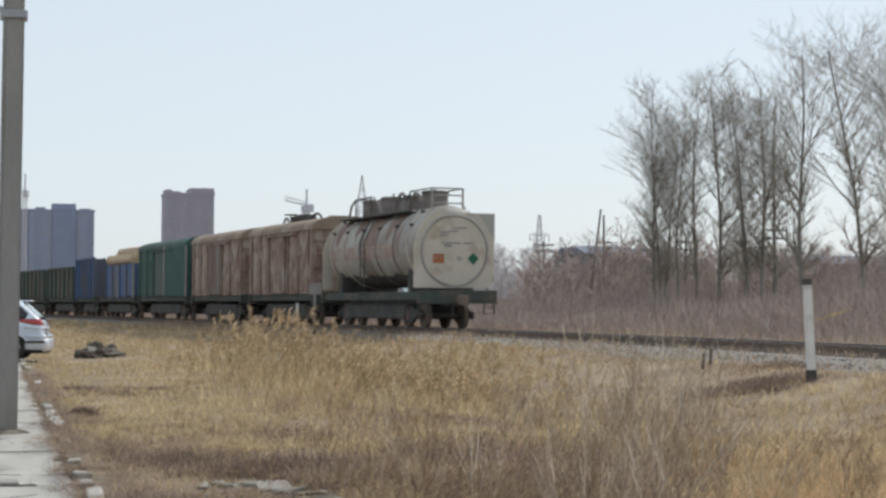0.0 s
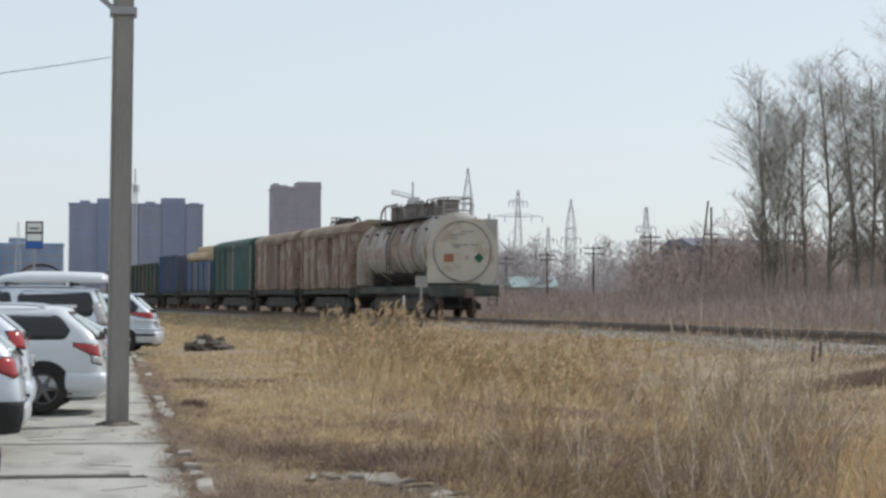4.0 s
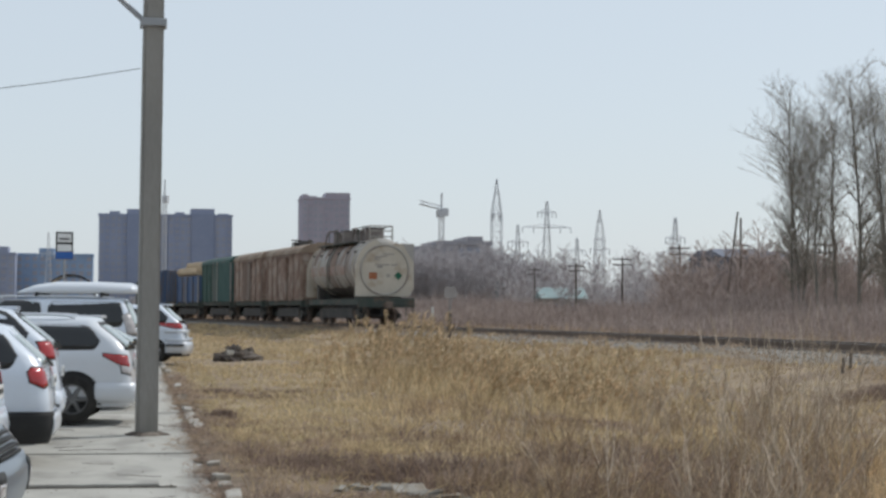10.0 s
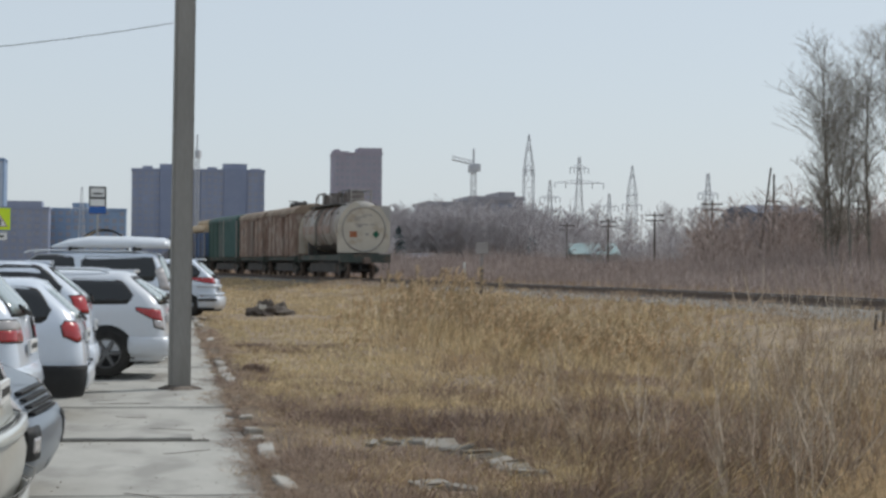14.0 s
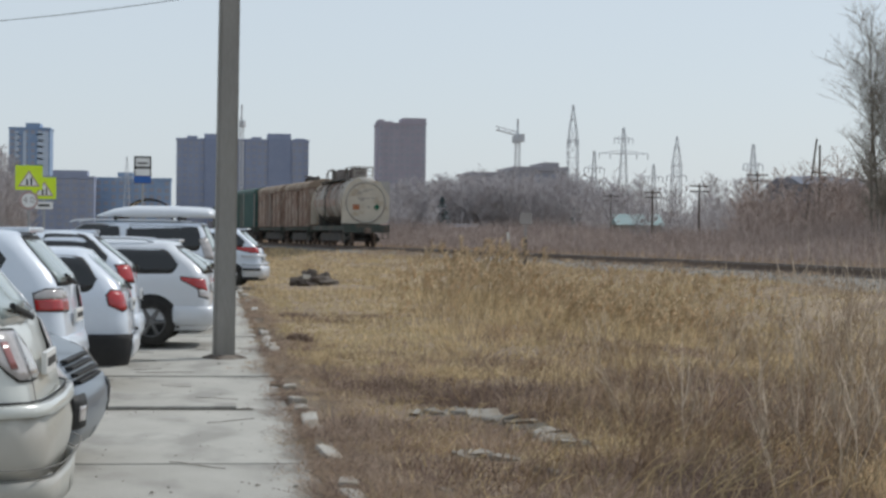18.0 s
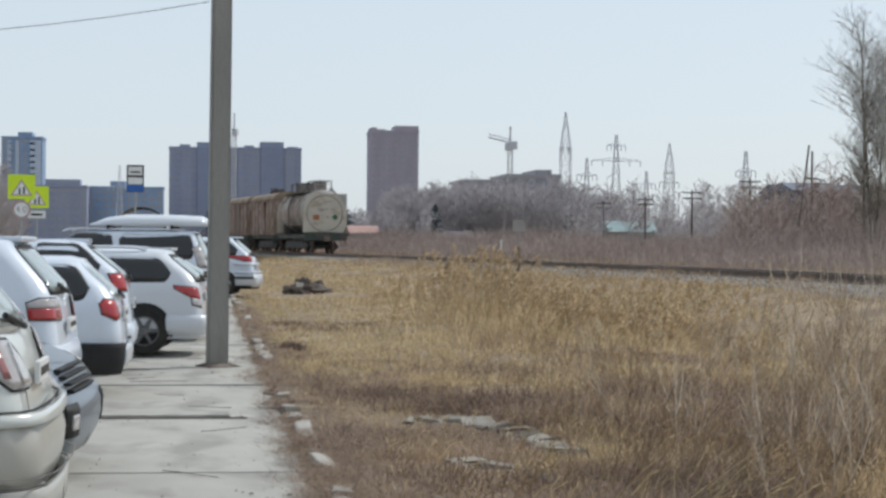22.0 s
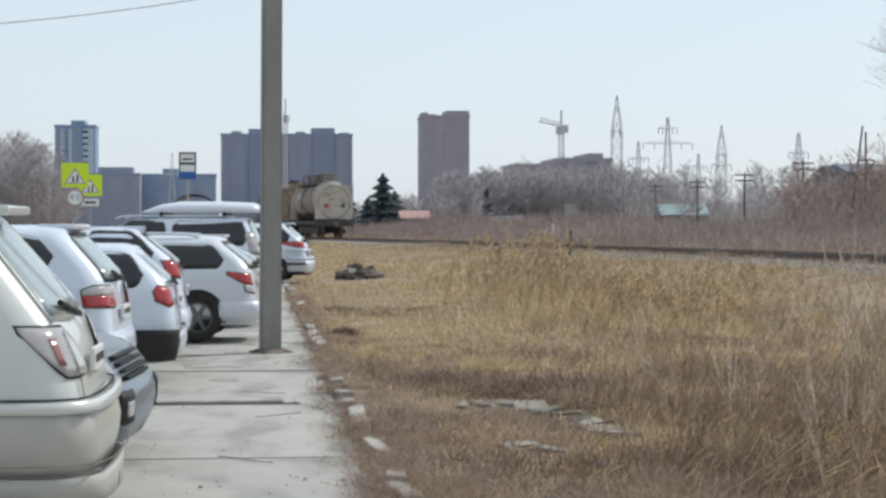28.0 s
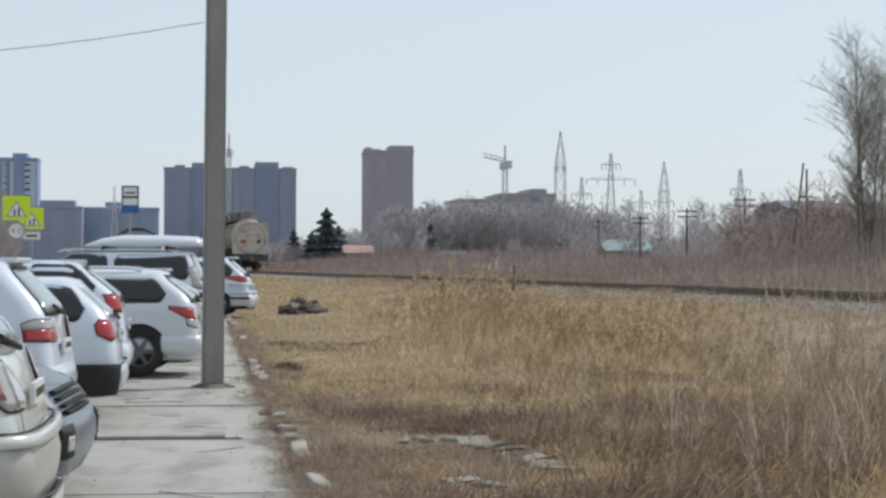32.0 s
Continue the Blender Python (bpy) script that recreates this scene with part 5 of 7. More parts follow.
    H, L, W, belt = 1.48, 4.2, 0.85, 0.95
    sp = suv("grey_blue", H, L, W, 1.35, belt,
             rear=[(0.12, 0.07), (0.2, 0.03), (0.32, 0.01), (0.45, 0.0), (0.6, 0.03), (0.74, 0.14), (0.86, 0.42), (0.93, 0.85), (0.97, 1.15), (1.0, 1.22), (H - 0.08, 1.95), (H - 0.03, 2.1), (H, 2.4)],
             front=[(0.12, L - 0.2), (0.4, L), (0.9, L - 0.05), (1.0, L - 0.15), (H - 0.05, L - 0.5), (H, L - 0.7)],
             levels=[0.12, 0.17, 0.22, 0.27, 0.33, 0.4, 0.47, 0.54, 0.6, 0.67, 0.74, 0.8, 0.86, 0.9, 0.93, 0.955, 0.97, 1.0, 1.1, 1.22, 1.33, H - 0.08, H - 0.04, H - 0.015, H],
             rear_window=(1.02, H - 0.09), windscreen=(1.05, H - 0.12), rear_glass="glass",
             lamps=[dict(a0=-0.1, a1=0.42, lo=[(-0.1, 0.6), (0.42, 0.78)], hi=[(-0.1, 0.76), (0.42, 0.84)], mat="clear_lamp", name="headlamp", label="swept clear headlamp"),
                    dict(a0=-0.22, a1=-0.02, lo=[(-0.3, 0.3), (0.0, 0.3)], hi=[(-0.3, 0.5), (0.0, 0.5)], out=0.07, mat="trim", name="fog_lamp_recess", label="black fog lamp recess", inner=(-0.18, -0.06, 0.34, 0.44, "clear_lamp"))],
             bumper=(0.16, 0.56, 0.03), radius=0.13, axles=(0.85, L - 0.75), mirror_x=1.7, plate_z=0.42,
             side_windows=[dict(x0=1.55, x1=2.3, lo=[(1.5, 0.99), (2.4, 1.0)], hi=[(1.55, 1.03), (2.1, H - 0.16), (2.3, H - 0.13)]),
                           dict(x0=2.38, x1=3.5, lo=[(2.3, 1.0), (3.6, 1.02)], hi=[(2.3, H - 0.13), (3.2, H - 0.16), (3.5, 1.2)])])
    c = build_car("hatchback", sp, pose(-0.85, 12.75, 0.02, 0, 0, 176), "grey-blue hatchback parked nose-out with a slatted grille")
    for z in (0.575, 0.62, 0.665, 0.71):
        x = lerp(sp["rear"], z) - 0.065
        part("grille_slat", bx(x, x + 0.05, -0.5, 0.5, z - 0.011, z + 0.011, 0.006), "trim", c)
    return c


# ---- pole, wire, signs, stop ----
def build_street():
    p = empty("concrete_pole", pose(0.18, 23.45, 0, 0, 0.35, 0), "square tapered grey concrete pole with a top bracket", "utility pole")
    bm = bmesh.new()
    bmesh.ops.create_cone(bm, cap_ends=True, segments=4, radius1=0.192, radius2=0.165, depth=9.5, matrix=Matrix.Translation((0, 0, 4.7)) @ Matrix.Rotation(radians(45 + 5), 4, "Z"))
    bmesh.ops.bevel(bm, geom=[e for e in bm.edges if abs((e.verts[0].co - e.verts[1].co).z) > 5], offset=0.03, segments=2, affect="EDGES")
    part("shaft", bm, "pole", p)
    bm = tube((-0.12, 0, 5.3), (-0.62, 0.05, 5.75), 0.035)
    rod(bm, (-0.62, 0.05, 5.75), (-1.5, 0.1, 5.95), 0.03)
    part("bracket_arm", bm, "galv", p)
    part("bracket_band", bx(-0.17, 0.17, -0.17, 0.17, 5.22, 5.32, 0.01), "galv", p)
    # soil collar round its foot
    bm = bmesh.new()
    bmesh.ops.create_cone(bm, cap_ends=True, segments=26, radius1=0.34, radius2=0.17, depth=0.045, matrix=Matrix.Translation((0, 0, 0.02)))
    for v in bm.verts:
        if v.co.z < 0.02:
            v.co *= 0.85 + 0.4 * noise.noise(v.co * 6 + Vector((3, 1, 0)))
            v.co.z = -0.004
    col = part("earth_collar", bm, "soil", None)
    col.matrix_basis = pose(0.18, 23.45, 0)
    tagged(col, "dark earth heaped round the foot of a pole", "earth")
    w = empty("overhead_wire", label="thin dark overhead cable sagging from a pole", category="cable")
    pts = []
    for i in range(25):
        t = i / 24
        x, y = 0.05 - 16 * t, 23.4 + 1.2 * t
        pts.append((x, y, 4.68 - 1.9 * t * (1 - t) * 1.6 + 0.9 * t * t))
    bm = bent(pts, 0.005, 5)
    part("cable", bm, "wire", w)

    s = empty("bus_stop_sign", pose(-2.38, 64, 0), "blue and white bus stop sign on a grey post", "road sign")
    part("post", tube((0, 0, 0), (0, 0, 4.2), 0.038), "galv", s)
    b = part("board", bx(-0.30, 0.30, -0.06, -0.035, 3.31, 4.26, 0.015), "sign_black", s, "black-framed board")
    part("blue_panel", bx(-0.29, 0.29, -0.066, -0.061, 3.33, 3.56, 0.002), "sign_blue", b)
    part("white_field", bx(-0.25, 0.25, -0.066, -0.061, 3.58, 3.82, 0.002), "sign_white", b)
    part("white_field", bx(-0.24, 0.24, -0.066, -0.061, 3.9, 4.2, 0.002), "sign_white", b)
    part("bus_pictogram", bx(-0.17, 0.17, -0.072, -0.067, 3.98, 4.04, 0.001), "sign_black", b)

    # arched shelter behind the cars
    sh = empty("bus_shelter", pose(-2.25, 67, 0), "bus shelter with a dark arched roof edge", "bus shelter")
    n = 16
    def archv(r0, r1, h0, h1, y):
        return [(r * math.cos(math.pi * i / n), y, 2.18 + h * math.sin(math.pi * i / n)) for r, h in ((r0, h0), (r1, h1)) for i in range(n + 1)]
    for y in (-0.6, 1.6):
        V = archv(0.86, 0.8, 0.66, 0.6, y) + archv(0.86, 0.8, 0.66, 0.6, y + 0.05)
        k = n + 1
        F = []
        for i in range(n):
            F += [(i, i + 1, k + i + 1, k + i), (2 * k + i, 3 * k + i, 3 * k + i + 1, 2 * k + i + 1), (i, 2 * k + i, 2 * k + i + 1, i + 1), (k + i, k + i + 1, 3 * k + i + 1, 3 * k + i)]
        solid("arch_rib", V, F, "trim", sh)
    V = archv(0.83, 0.82, 0.63, 0.62, -0.58) + archv(0.83, 0.82, 0.63, 0.62, 1.62)
    k = n + 1
    solid("canopy", V, [(i, i + 1, 2 * k + i + 1, 2 * k + i) for i in range(n)] + [(k + i, 3 * k + i, 3 * k + i + 1, k + i + 1) for i in range(n)], "glass_pale", sh, "pale clear canopy")
    for x in (-0.83, 0.83):
        for y in (-0.57, 1.63):
            part("post", tube((x, y, 0), (x, y, 2.2), 0.035), "trim", sh)
        part("side_pane", bx(x - 0.01, x + 0.01, -0.5, 1.55, 0.4, 2.1), "glass_pale", sh)
    part("bench", bx(-0.7, 0.7, 1.2, 1.55, 0.42, 0.48, 0.01), "wood_pole", sh)

    def child_sign(x, y, z, size, extra):
        t = empty("warning_sign", pose(x, y, 0, 0, 0, 4), "fluorescent yellow children-crossing sign with a plate below on a grey post", "road sign", "school signs")
        part("post", tube((0, 0, 0), (0, 0, z + size / 2), 0.038), "galv", t)
        b = part("shield", bx(-size / 2, size / 2, -0.06, -0.035, z - size * 0.46, z + size * 0.46, 0.02), "sign_yellow", t)
        def tri(k, yy, dy, mat, nm):
            V = [(-k, yy, -k * 0.52), (k, yy, -k * 0.52), (0, yy, k * 1.0)]
            V = V + [(a, yy - dy, c) for a, _, c in V]
            V = [(a, b_, c + z - size * 0.12) for a, b_, c in V]
            solid(nm, V, [(0, 1, 2), (5, 4, 3), (0, 3, 4, 1), (1, 4, 5, 2), (2, 5, 3, 0)], mat, b)
        tri(size * 0.40, -0.061, 0.004, "sign_red", "triangle_border")
        tri(size * 0.31, -0.066, 0.004, "sign_white", "triangle_field")
        bm = bmesh.new()
        for dx, hh in ((-0.06, 0.17), (0.07, 0.21)):
            box(bm, dx * size * 1.2 - 0.03 * size, dx * size * 1.2 + 0.04 * size, -0.075, -0.071, z - size * 0.27, z - size * 0.27 + hh * size * 1.3)
        part("pictogram", bm, "sign_black", b)
        if extra == "disc":
            zz = z - size * 0.46 - 0.40
            d = part("speed_limit", tube((0, -0.035, zz), (0, -0.055, zz), 0.35, n=28), "sign_red", t, "round speed limit plate")
            part("white_field", tube((0, -0.0555, zz), (0, -0.060, zz), 0.27, n=28), "sign_white", d)
            for tx, ch in ((-0.13, "4"), (0.13, "0")):
                cu = bpy.data.curves.new("digit", "FONT")
                cu.body, cu.size, cu.align_x, cu.align_y, cu.extrude = ch, 0.36, "CENTER", "CENTER", 0.002
                cu.materials.append(M["sign_grey"])
                o = new("digit", cu)
                o.parent = d
                o.matrix_basis = pose(tx, -0.064, zz, 90, 0, 0)
        else:
            part("plate", bx(-0.36, 0.36, -0.06, -0.04, z - size * 0.46 - 0.42, z - size * 0.46 - 0.12, 0.01), "sign_white", t)
            part("plate_bar", bx(-0.24, 0.24, -0.067, -0.061, z - size * 0.46 - 0.32, z - size * 0.46 - 0.22), "sign_black", t)

    child_sign(-6.95, 71, 3.65, 1.03, "disc")
    child_sign(-7.0, 78, 3.42, 1.0, "plate")


# ---- distance: tower blocks, cranes, pylons, poles, roofs ----
def build_block(name, x0, x1, y, depth, z, storeys, bays, mat, label, crown=(), inset=0.0):
    """A tower block with its rows of windows as shallow boxes set in frames."""
    b = empty(name, pose((x0 + x1) / 2, y, 0), label, "apartment block")
    w = (x1 - x0) / 2
    part("wall", bx(-w, w, 0, depth, -1, z, 0.1), mat, b)
    part("parapet", bx(-w - 0.25, w + 0.25, -0.25, depth + 0.25, z, z + 0.9, 0.05), mat, b)
    for a0, a1, h in crown:
        part("roof_house", bx(-w + a0 * 2 * w, -w + a1 * 2 * w, 0.1, depth * 0.8, z + 0.9, z + 0.9 + h, 0.1), mat, b)
    fl = z / storeys
    first = None
    bw = 2 * w / bays
    for r in range(storeys):
        for k in range(bays):
            cx_, cz = -w + (k + 0.5) * bw, (r + 0.55) * fl
            if first is None:
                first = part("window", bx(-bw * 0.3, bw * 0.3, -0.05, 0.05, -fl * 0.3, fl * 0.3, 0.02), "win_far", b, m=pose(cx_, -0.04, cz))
            elif (k * 7 + r * 3) % 11:
                share("window", first, b, pose(cx_, -0.04, cz))
    # balcony stacks
    bal = None
    for k in range(1, bays, 3):
        for r in range(1, storeys):
            m = pose(-w + (k + 0.5) * bw, -0.6, r * fl)
            if bal is None:
                bal = part("balcony", bx(-bw * 0.46, bw * 0.46, 0.25, 0.55, 0, fl * 0.36, 0.03), mat, b, m=m)
            else:
                share("balcony", bal, b, m)
    return b


def lattice_tower(name, x, y, h, base, arms, label, category, top=0.25, pencil=False):
    t = empty(name, pose(x, y, 0), label, category)
    P, Q, R = [], [], []
    def width(z):
        if pencil:
            return 1.1 if z < h * 0.76 else 1.1 * max(0.08, (h - z) / (h * 0.24))
        return base + (top - base) * min(1.0, z / h) ** 0.75
    n = 9
    zs = [h * (1 - (1 - i / n) ** 1.2) for i in range(n + 1)]
    for sx, sy in ((1, 1), (1, -1), (-1, 1), (-1, -1)):
        for a, b in zip(zs, zs[1:]):
            P.append((sx * width(a), sy * width(a), a)); Q.append((sx * width(b), sy * width(b), b)); R.append(0.08)
    for a, b in zip(zs, zs[1:]):
        for s1, s2 in (((1, 1), (-1, 1)), ((1, -1), (-1, -1)), ((1, 1), (1, -1)), ((-1, 1), (-1, -1))):
            wa, wb = width(a), width(b)
            P.append((s1[0] * wa, s1[1] * wa, a)); Q.append((s2[0] * wb, s2[1] * wb, b)); R.append(0.036)
            P.append((s2[0] * wa, s2[1] * wa, a)); Q.append((s1[0] * wb, s1[1] * wb, b)); R.append(0.036)
            P.append((s1[0] * wb, s1[1] * wb, b)); Q.append((s2[0] * wb, s2[1] * wb, b)); R.append(0.036)
    V, F = sticks(P, Q, R, R, 4)
    bulk("lattice_mast", V, F, "lattice", t)
    for z, half in arms:
        w = width(z)
        P = [(-half, 0, z), (-half, 0, z), (half, 0, z), (half, 0, z), (-half, 0, z)]
        Q = [(0, w, z + 0.9), (0, -w, z - 0.2), (0, w, z + 0.9), (0, -w, z - 0.2), (half, 0, z)]
        V, F = sticks(P, Q, [0.07] * 5, [0.07] * 5, 4)
        arm = bulk("crossarm", V, F, "lattice", t)
        for sx in (-half, half, -half * 0.55, half * 0.55):
            part("insulator", tube((sx, 0, z), (sx, 0, z - 1.5), 0.12, n=6), "lattice", arm)
    return t


def tower_crane(x, y, h, jib, back, label, turn=0, lift=6):
    t = empty("tower_crane", pose(x, y, 0, 0, 0, turn), label, "crane")
    P, Q, R = [], [], []
    w = 0.6
    z = 0.0
    while z < h:
        zn = min(h, z + 2.4)
        for sx, sy in ((1, 1), (1, -1), (-1, 1), (-1, -1)):
            P.append((sx * w, sy * w, z)); Q.append((sx * w, sy * w, zn)); R.append(0.10)
        for a, b in (((1, 1), (-1, 1)), ((-1, -1), (1, -1)), ((1, 1), (1, -1)), ((-1, 1), (-1, -1))):
            P.append((a[0] * w, a[1] * w, z)); Q.append((b[0] * w, b[1] * w, zn)); R.append(0.05)
            P.append((a[0] * w, a[1] * w, zn)); Q.append((b[0] * w, b[1] * w, zn)); R.append(0.05)
        z = zn
    V, F = sticks(P, Q, R, R, 4)
    bulk("mast", V, F, "lattice", t)
    P, Q, R = [], [], []
    for a, b in (((0, 0, h), (0, 0, h + lift)),):
        P.append(a); Q.append(b); R.append(0.3)
    k = int(jib / 1.6)
    tilt = 0.22
    for i in range(k):
        x0, x1 = -i * 1.6, -(i + 1) * 1.6
        for yy, zz in ((0.6, 0), (-0.6, 0), (0, 1.0)):
            P.append((x0, yy, h + zz - x0 * tilt)); Q.append((x1, yy, h + zz - x1 * tilt)); R.append(0.13)
        P.append((x0, 0.6, h - x0 * tilt)); Q.append((x1, 0, h + 1.0 - x1 * tilt)); R.append(0.05)
        P.append((x0, 0, h + 1 - x0 * tilt)); Q.append((x1, -0.6, h - x1 * tilt)); R.append(0.05)
    V, F = sticks(P, Q, R, R, 4)
    bulk("jib", V, F, "lattice", t)
    part("counter_jib", bx(0, back, -0.8, 0.8, h - 0.2, h + 0.4, 0.05), "lattice", t)
    part("counterweight", bx(back - 1.6, back, -0.9, 0.9, h - 1.8, h + 0.4, 0.05), "lattice", t)
    part("cab", bx(-1.6, 0.2, -1.4, 0.2, h - 2.2, h - 0.2, 0.1), "lattice", t)
    return t


def telegraph_pole(x, y, z, prop=0, arms=2):
    g = ground_z(x, y).item()
    t = empty("telegraph_pole", pose(x, y, g), "weathered wooden telegraph pole with crossarms" + (" and a leaning prop" if prop else ""), "utility pole", "telegraph line")
    h = z - g
    part("shaft", tube((0, 0, -0.3), (0, 0, h), 0.12, 0.085), "wood_pole", t)
    if prop:
        part("prop", tube((-prop * 1.45, 0.1, -0.3), (-0.24 * prop, 0.05, h + 0.5), 0.10, 0.08), "wood_pole", t)
        part("brace", bx(-0.65, 0.65, -0.05, 0.05, h - 2.3, h - 2.18, 0.01), "wood_pole", t)
    for k in range(arms):
        zz = h - 0.35 - k * 0.62
        a = part("crossarm", bx(-1.05, 1.05, -0.06, 0.06, zz - 0.06, zz + 0.06, 0.01), "wood_pole", t)
        for x_ in (-0.95, -0.6, 0.6, 0.95):
            part("insulator", tube((x_, 0, zz + 0.06), (x_, 0, zz + 0.24), 0.045, n=6), "sign_white", a)
    return t


def house(name, x, y, w, d, h, roof_h, wall, roof, label):
    b = empty(name, pose(x, y, ground_z(x, y).item()), label, "building")
    part("wall", bx(-w / 2, w / 2, -d / 2, d / 2, -0.5, h), wall, b)
    V = [(-w / 2 - 0.4, -d / 2 - 0.4, h), (w / 2 + 0.4, -d / 2 - 0.4, h), (w / 2 + 0.4, d / 2 + 0.4, h), (-w / 2 - 0.4, d / 2 + 0.4, h), (-w / 2 - 0.4, 0, h + roof_h), (w / 2 + 0.4, 0, h + roof_h)]
    solid("roof", V, [(0, 1, 5, 4), (2, 3, 4, 5), (1, 2, 5), (3, 0, 4), (3, 2, 1, 0)], roof, b)
    for k in range(max(2, int(w / 4))):
        xx = -w / 2 + (k + 0.5) * w / max(2, int(w / 4))
        part("window", bx(xx - 0.6, xx + 0.6, -d / 2 - 0.04, -d / 2 + 0.05, h * 0.4, h * 0.75, 0.01), "win_far", b)
    return b


def build_distance():
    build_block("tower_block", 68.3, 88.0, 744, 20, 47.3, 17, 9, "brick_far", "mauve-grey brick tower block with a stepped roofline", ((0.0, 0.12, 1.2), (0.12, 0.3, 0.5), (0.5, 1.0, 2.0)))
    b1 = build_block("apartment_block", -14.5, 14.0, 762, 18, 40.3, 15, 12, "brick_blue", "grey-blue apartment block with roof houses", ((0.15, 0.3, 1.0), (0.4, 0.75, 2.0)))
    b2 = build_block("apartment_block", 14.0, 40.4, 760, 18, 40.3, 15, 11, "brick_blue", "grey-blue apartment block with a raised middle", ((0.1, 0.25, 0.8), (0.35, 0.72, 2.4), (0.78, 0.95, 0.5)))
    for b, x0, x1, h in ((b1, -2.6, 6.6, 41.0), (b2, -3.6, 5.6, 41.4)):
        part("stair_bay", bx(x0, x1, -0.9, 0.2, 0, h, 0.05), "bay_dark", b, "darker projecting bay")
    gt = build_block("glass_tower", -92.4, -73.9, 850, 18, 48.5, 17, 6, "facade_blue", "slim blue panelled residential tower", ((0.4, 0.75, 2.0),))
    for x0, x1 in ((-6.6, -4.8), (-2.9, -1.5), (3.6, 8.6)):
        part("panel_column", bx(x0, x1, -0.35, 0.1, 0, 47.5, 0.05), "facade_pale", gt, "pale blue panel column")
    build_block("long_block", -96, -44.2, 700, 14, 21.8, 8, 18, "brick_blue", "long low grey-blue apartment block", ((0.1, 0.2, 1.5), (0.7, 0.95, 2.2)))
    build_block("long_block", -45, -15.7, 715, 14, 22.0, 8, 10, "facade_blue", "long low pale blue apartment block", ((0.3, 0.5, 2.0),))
    build_block("works_building", 50.6, 58.8, 352, 16, 13.4, 4, 5, "works_wall", "dark flat-roofed works building behind bare woods")
    build_block("works_building", 58.9, 69.4, 350, 20, 14.5, 4, 6, "works_wall", "taller dark works building with a small roof house", ((0.55, 0.85, 0.9),))
    tower_crane(85.0, 500, 30.0, 6.4, 1.8, "pale tower crane above bare woods", 8, 4.6)
    tower_crane(10.4, 640, 41.0, 3, 2, "slim pale tower crane before apartment blocks", 70, 6)
    lattice_tower("pylon", 80.6, 400, 31.4, 2.6, ((23.6, 1.0),), "narrow straight grey lattice tower with a pointed cap", "pylon", 0.35, True)
    lattice_tower("pylon", 108.4, 470, 30.9, 2.3, ((24.0, 6.6), (28.0, 2.5)), "grey lattice power pylon with wide crossarm", "pylon")
    lattice_tower("pylon", 120.3, 460, 28.3, 2.8, ((18, 2.6), (20.5, 1.4)), "grey lattice power pylon with short arms", "pylon", 0.25, True)
    lattice_tower("pylon", 128.6, 420, 24.3, 2.2, ((16, 3.4), (19.5, 2.4)), "dark lattice power pylon", "pylon")
    lattice_tower("pylon", 111.2, 520, 27.0, 2.0, ((18, 5.0), (22, 3.0)), "thin far lattice power pylon", "pylon")
    lattice_tower("pylon", 139.0, 560, 25.0, 2.0, ((17, 4.0), (21, 3.0)), "thin far lattice power pylon", "pylon")
    lattice_tower("pylon", -31.5, 690, 30.0, 2.0, ((22, 4.0),), "thin far lattice mast", "pylon")
    for x, y, z, pr in ((48.7, 141, 9.3, 1), (52.5, 170, 8.2, 0), (53.6, 195, 7.8, 0), (55.0, 222, 7.7, 0), (53.7, 240, 7.6, 0), (55.5, 140, 7.5, 0), (56.6, 125, 7.9, 0)):
        telegraph_pole(x, y, z, pr, 0 if pr else 2)
    house("shed", 57.6, 242, 5.9, 5.5, 3.1, 1.5, "wall_far", "roof_teal", "low shed with a pale teal roof")
    house("house", 20.6, 236, 3.2, 5, 2.6, 1.0, "wall_far", "roof_red", "small house with a faded red roof")
    house("house", 36.0, 262, 5, 6, 2.2, 0.9, "wall_far", "roof_slate", "small house with a slate roof")
    house("warehouse", 95, 182, 24, 16, 6.2, 1.2, "roof_slate", "roof_slate", "long dark slate-blue warehouse")
    house("warehouse", 79.2, 232, 6, 10, 8.6, 1.2, "roof_slate", "roof_slate", "slate-blue warehouse behind trees")
    house("warehouse", 105, 302, 16, 12, 10.5, 1.6, "roof_slate", "roof_slate", "far slate-blue warehouse roof")


# ---- plants ----
def grow(rng, P, Q, R0, R1, p, d, length, r, depth, spread, upward):
    """A limb as bent rods that bears thinner ones."""
    seg = 4 if depth > 1 else 3
    for i in range(seg):
        q = p + d * (length / seg)
        r1 = r * (1 - 0.55 / seg)
        P.append(p); Q.append(q); R0.append(r); R1.append(r1)
        p, r = q, r1
        d = d + np.array([rng.normal(0, 0.12), rng.normal(0, 0.12), rng.normal(0.04 * upward, 0.08)])
        d /= np.linalg.norm(d)
        if depth and (i or depth < 3):
            for _ in range(2 if depth > 1 or rng.random() < 0.5 else 3):
                a = rng.uniform(0, 2 * math.pi)
                e = np.array([math.cos(a), math.sin(a), 0]) * spread + d * 0.8 + np.array([0, 0, 0.25 * upward])
                e /= np.linalg.norm(e)
                grow(rng, P, Q, R0, R1, p, e, length * rng.uniform(0.42, 0.66), r * 0.55, depth - 1, spread, upward)


def bare_tree(x, y, h, lean, seed, stems=1, crown=0.16, label="tall bare grey tree with a fine twiggy crown"):
    g = ground_z(x, y).item()
    t = empty("tree", pose(x, y, g), label, "tree", "bare trees")
    rng = np.random.default_rng(seed)
    for st in range(stems):
        P, Q, R0, R1 = [], [], [], []
        B = ([], [], [], [])
        ox, oy = (rng.uniform(-0.7, 0.7), rng.uniform(-0.7, 0.7)) if stems > 1 else (0, 0)
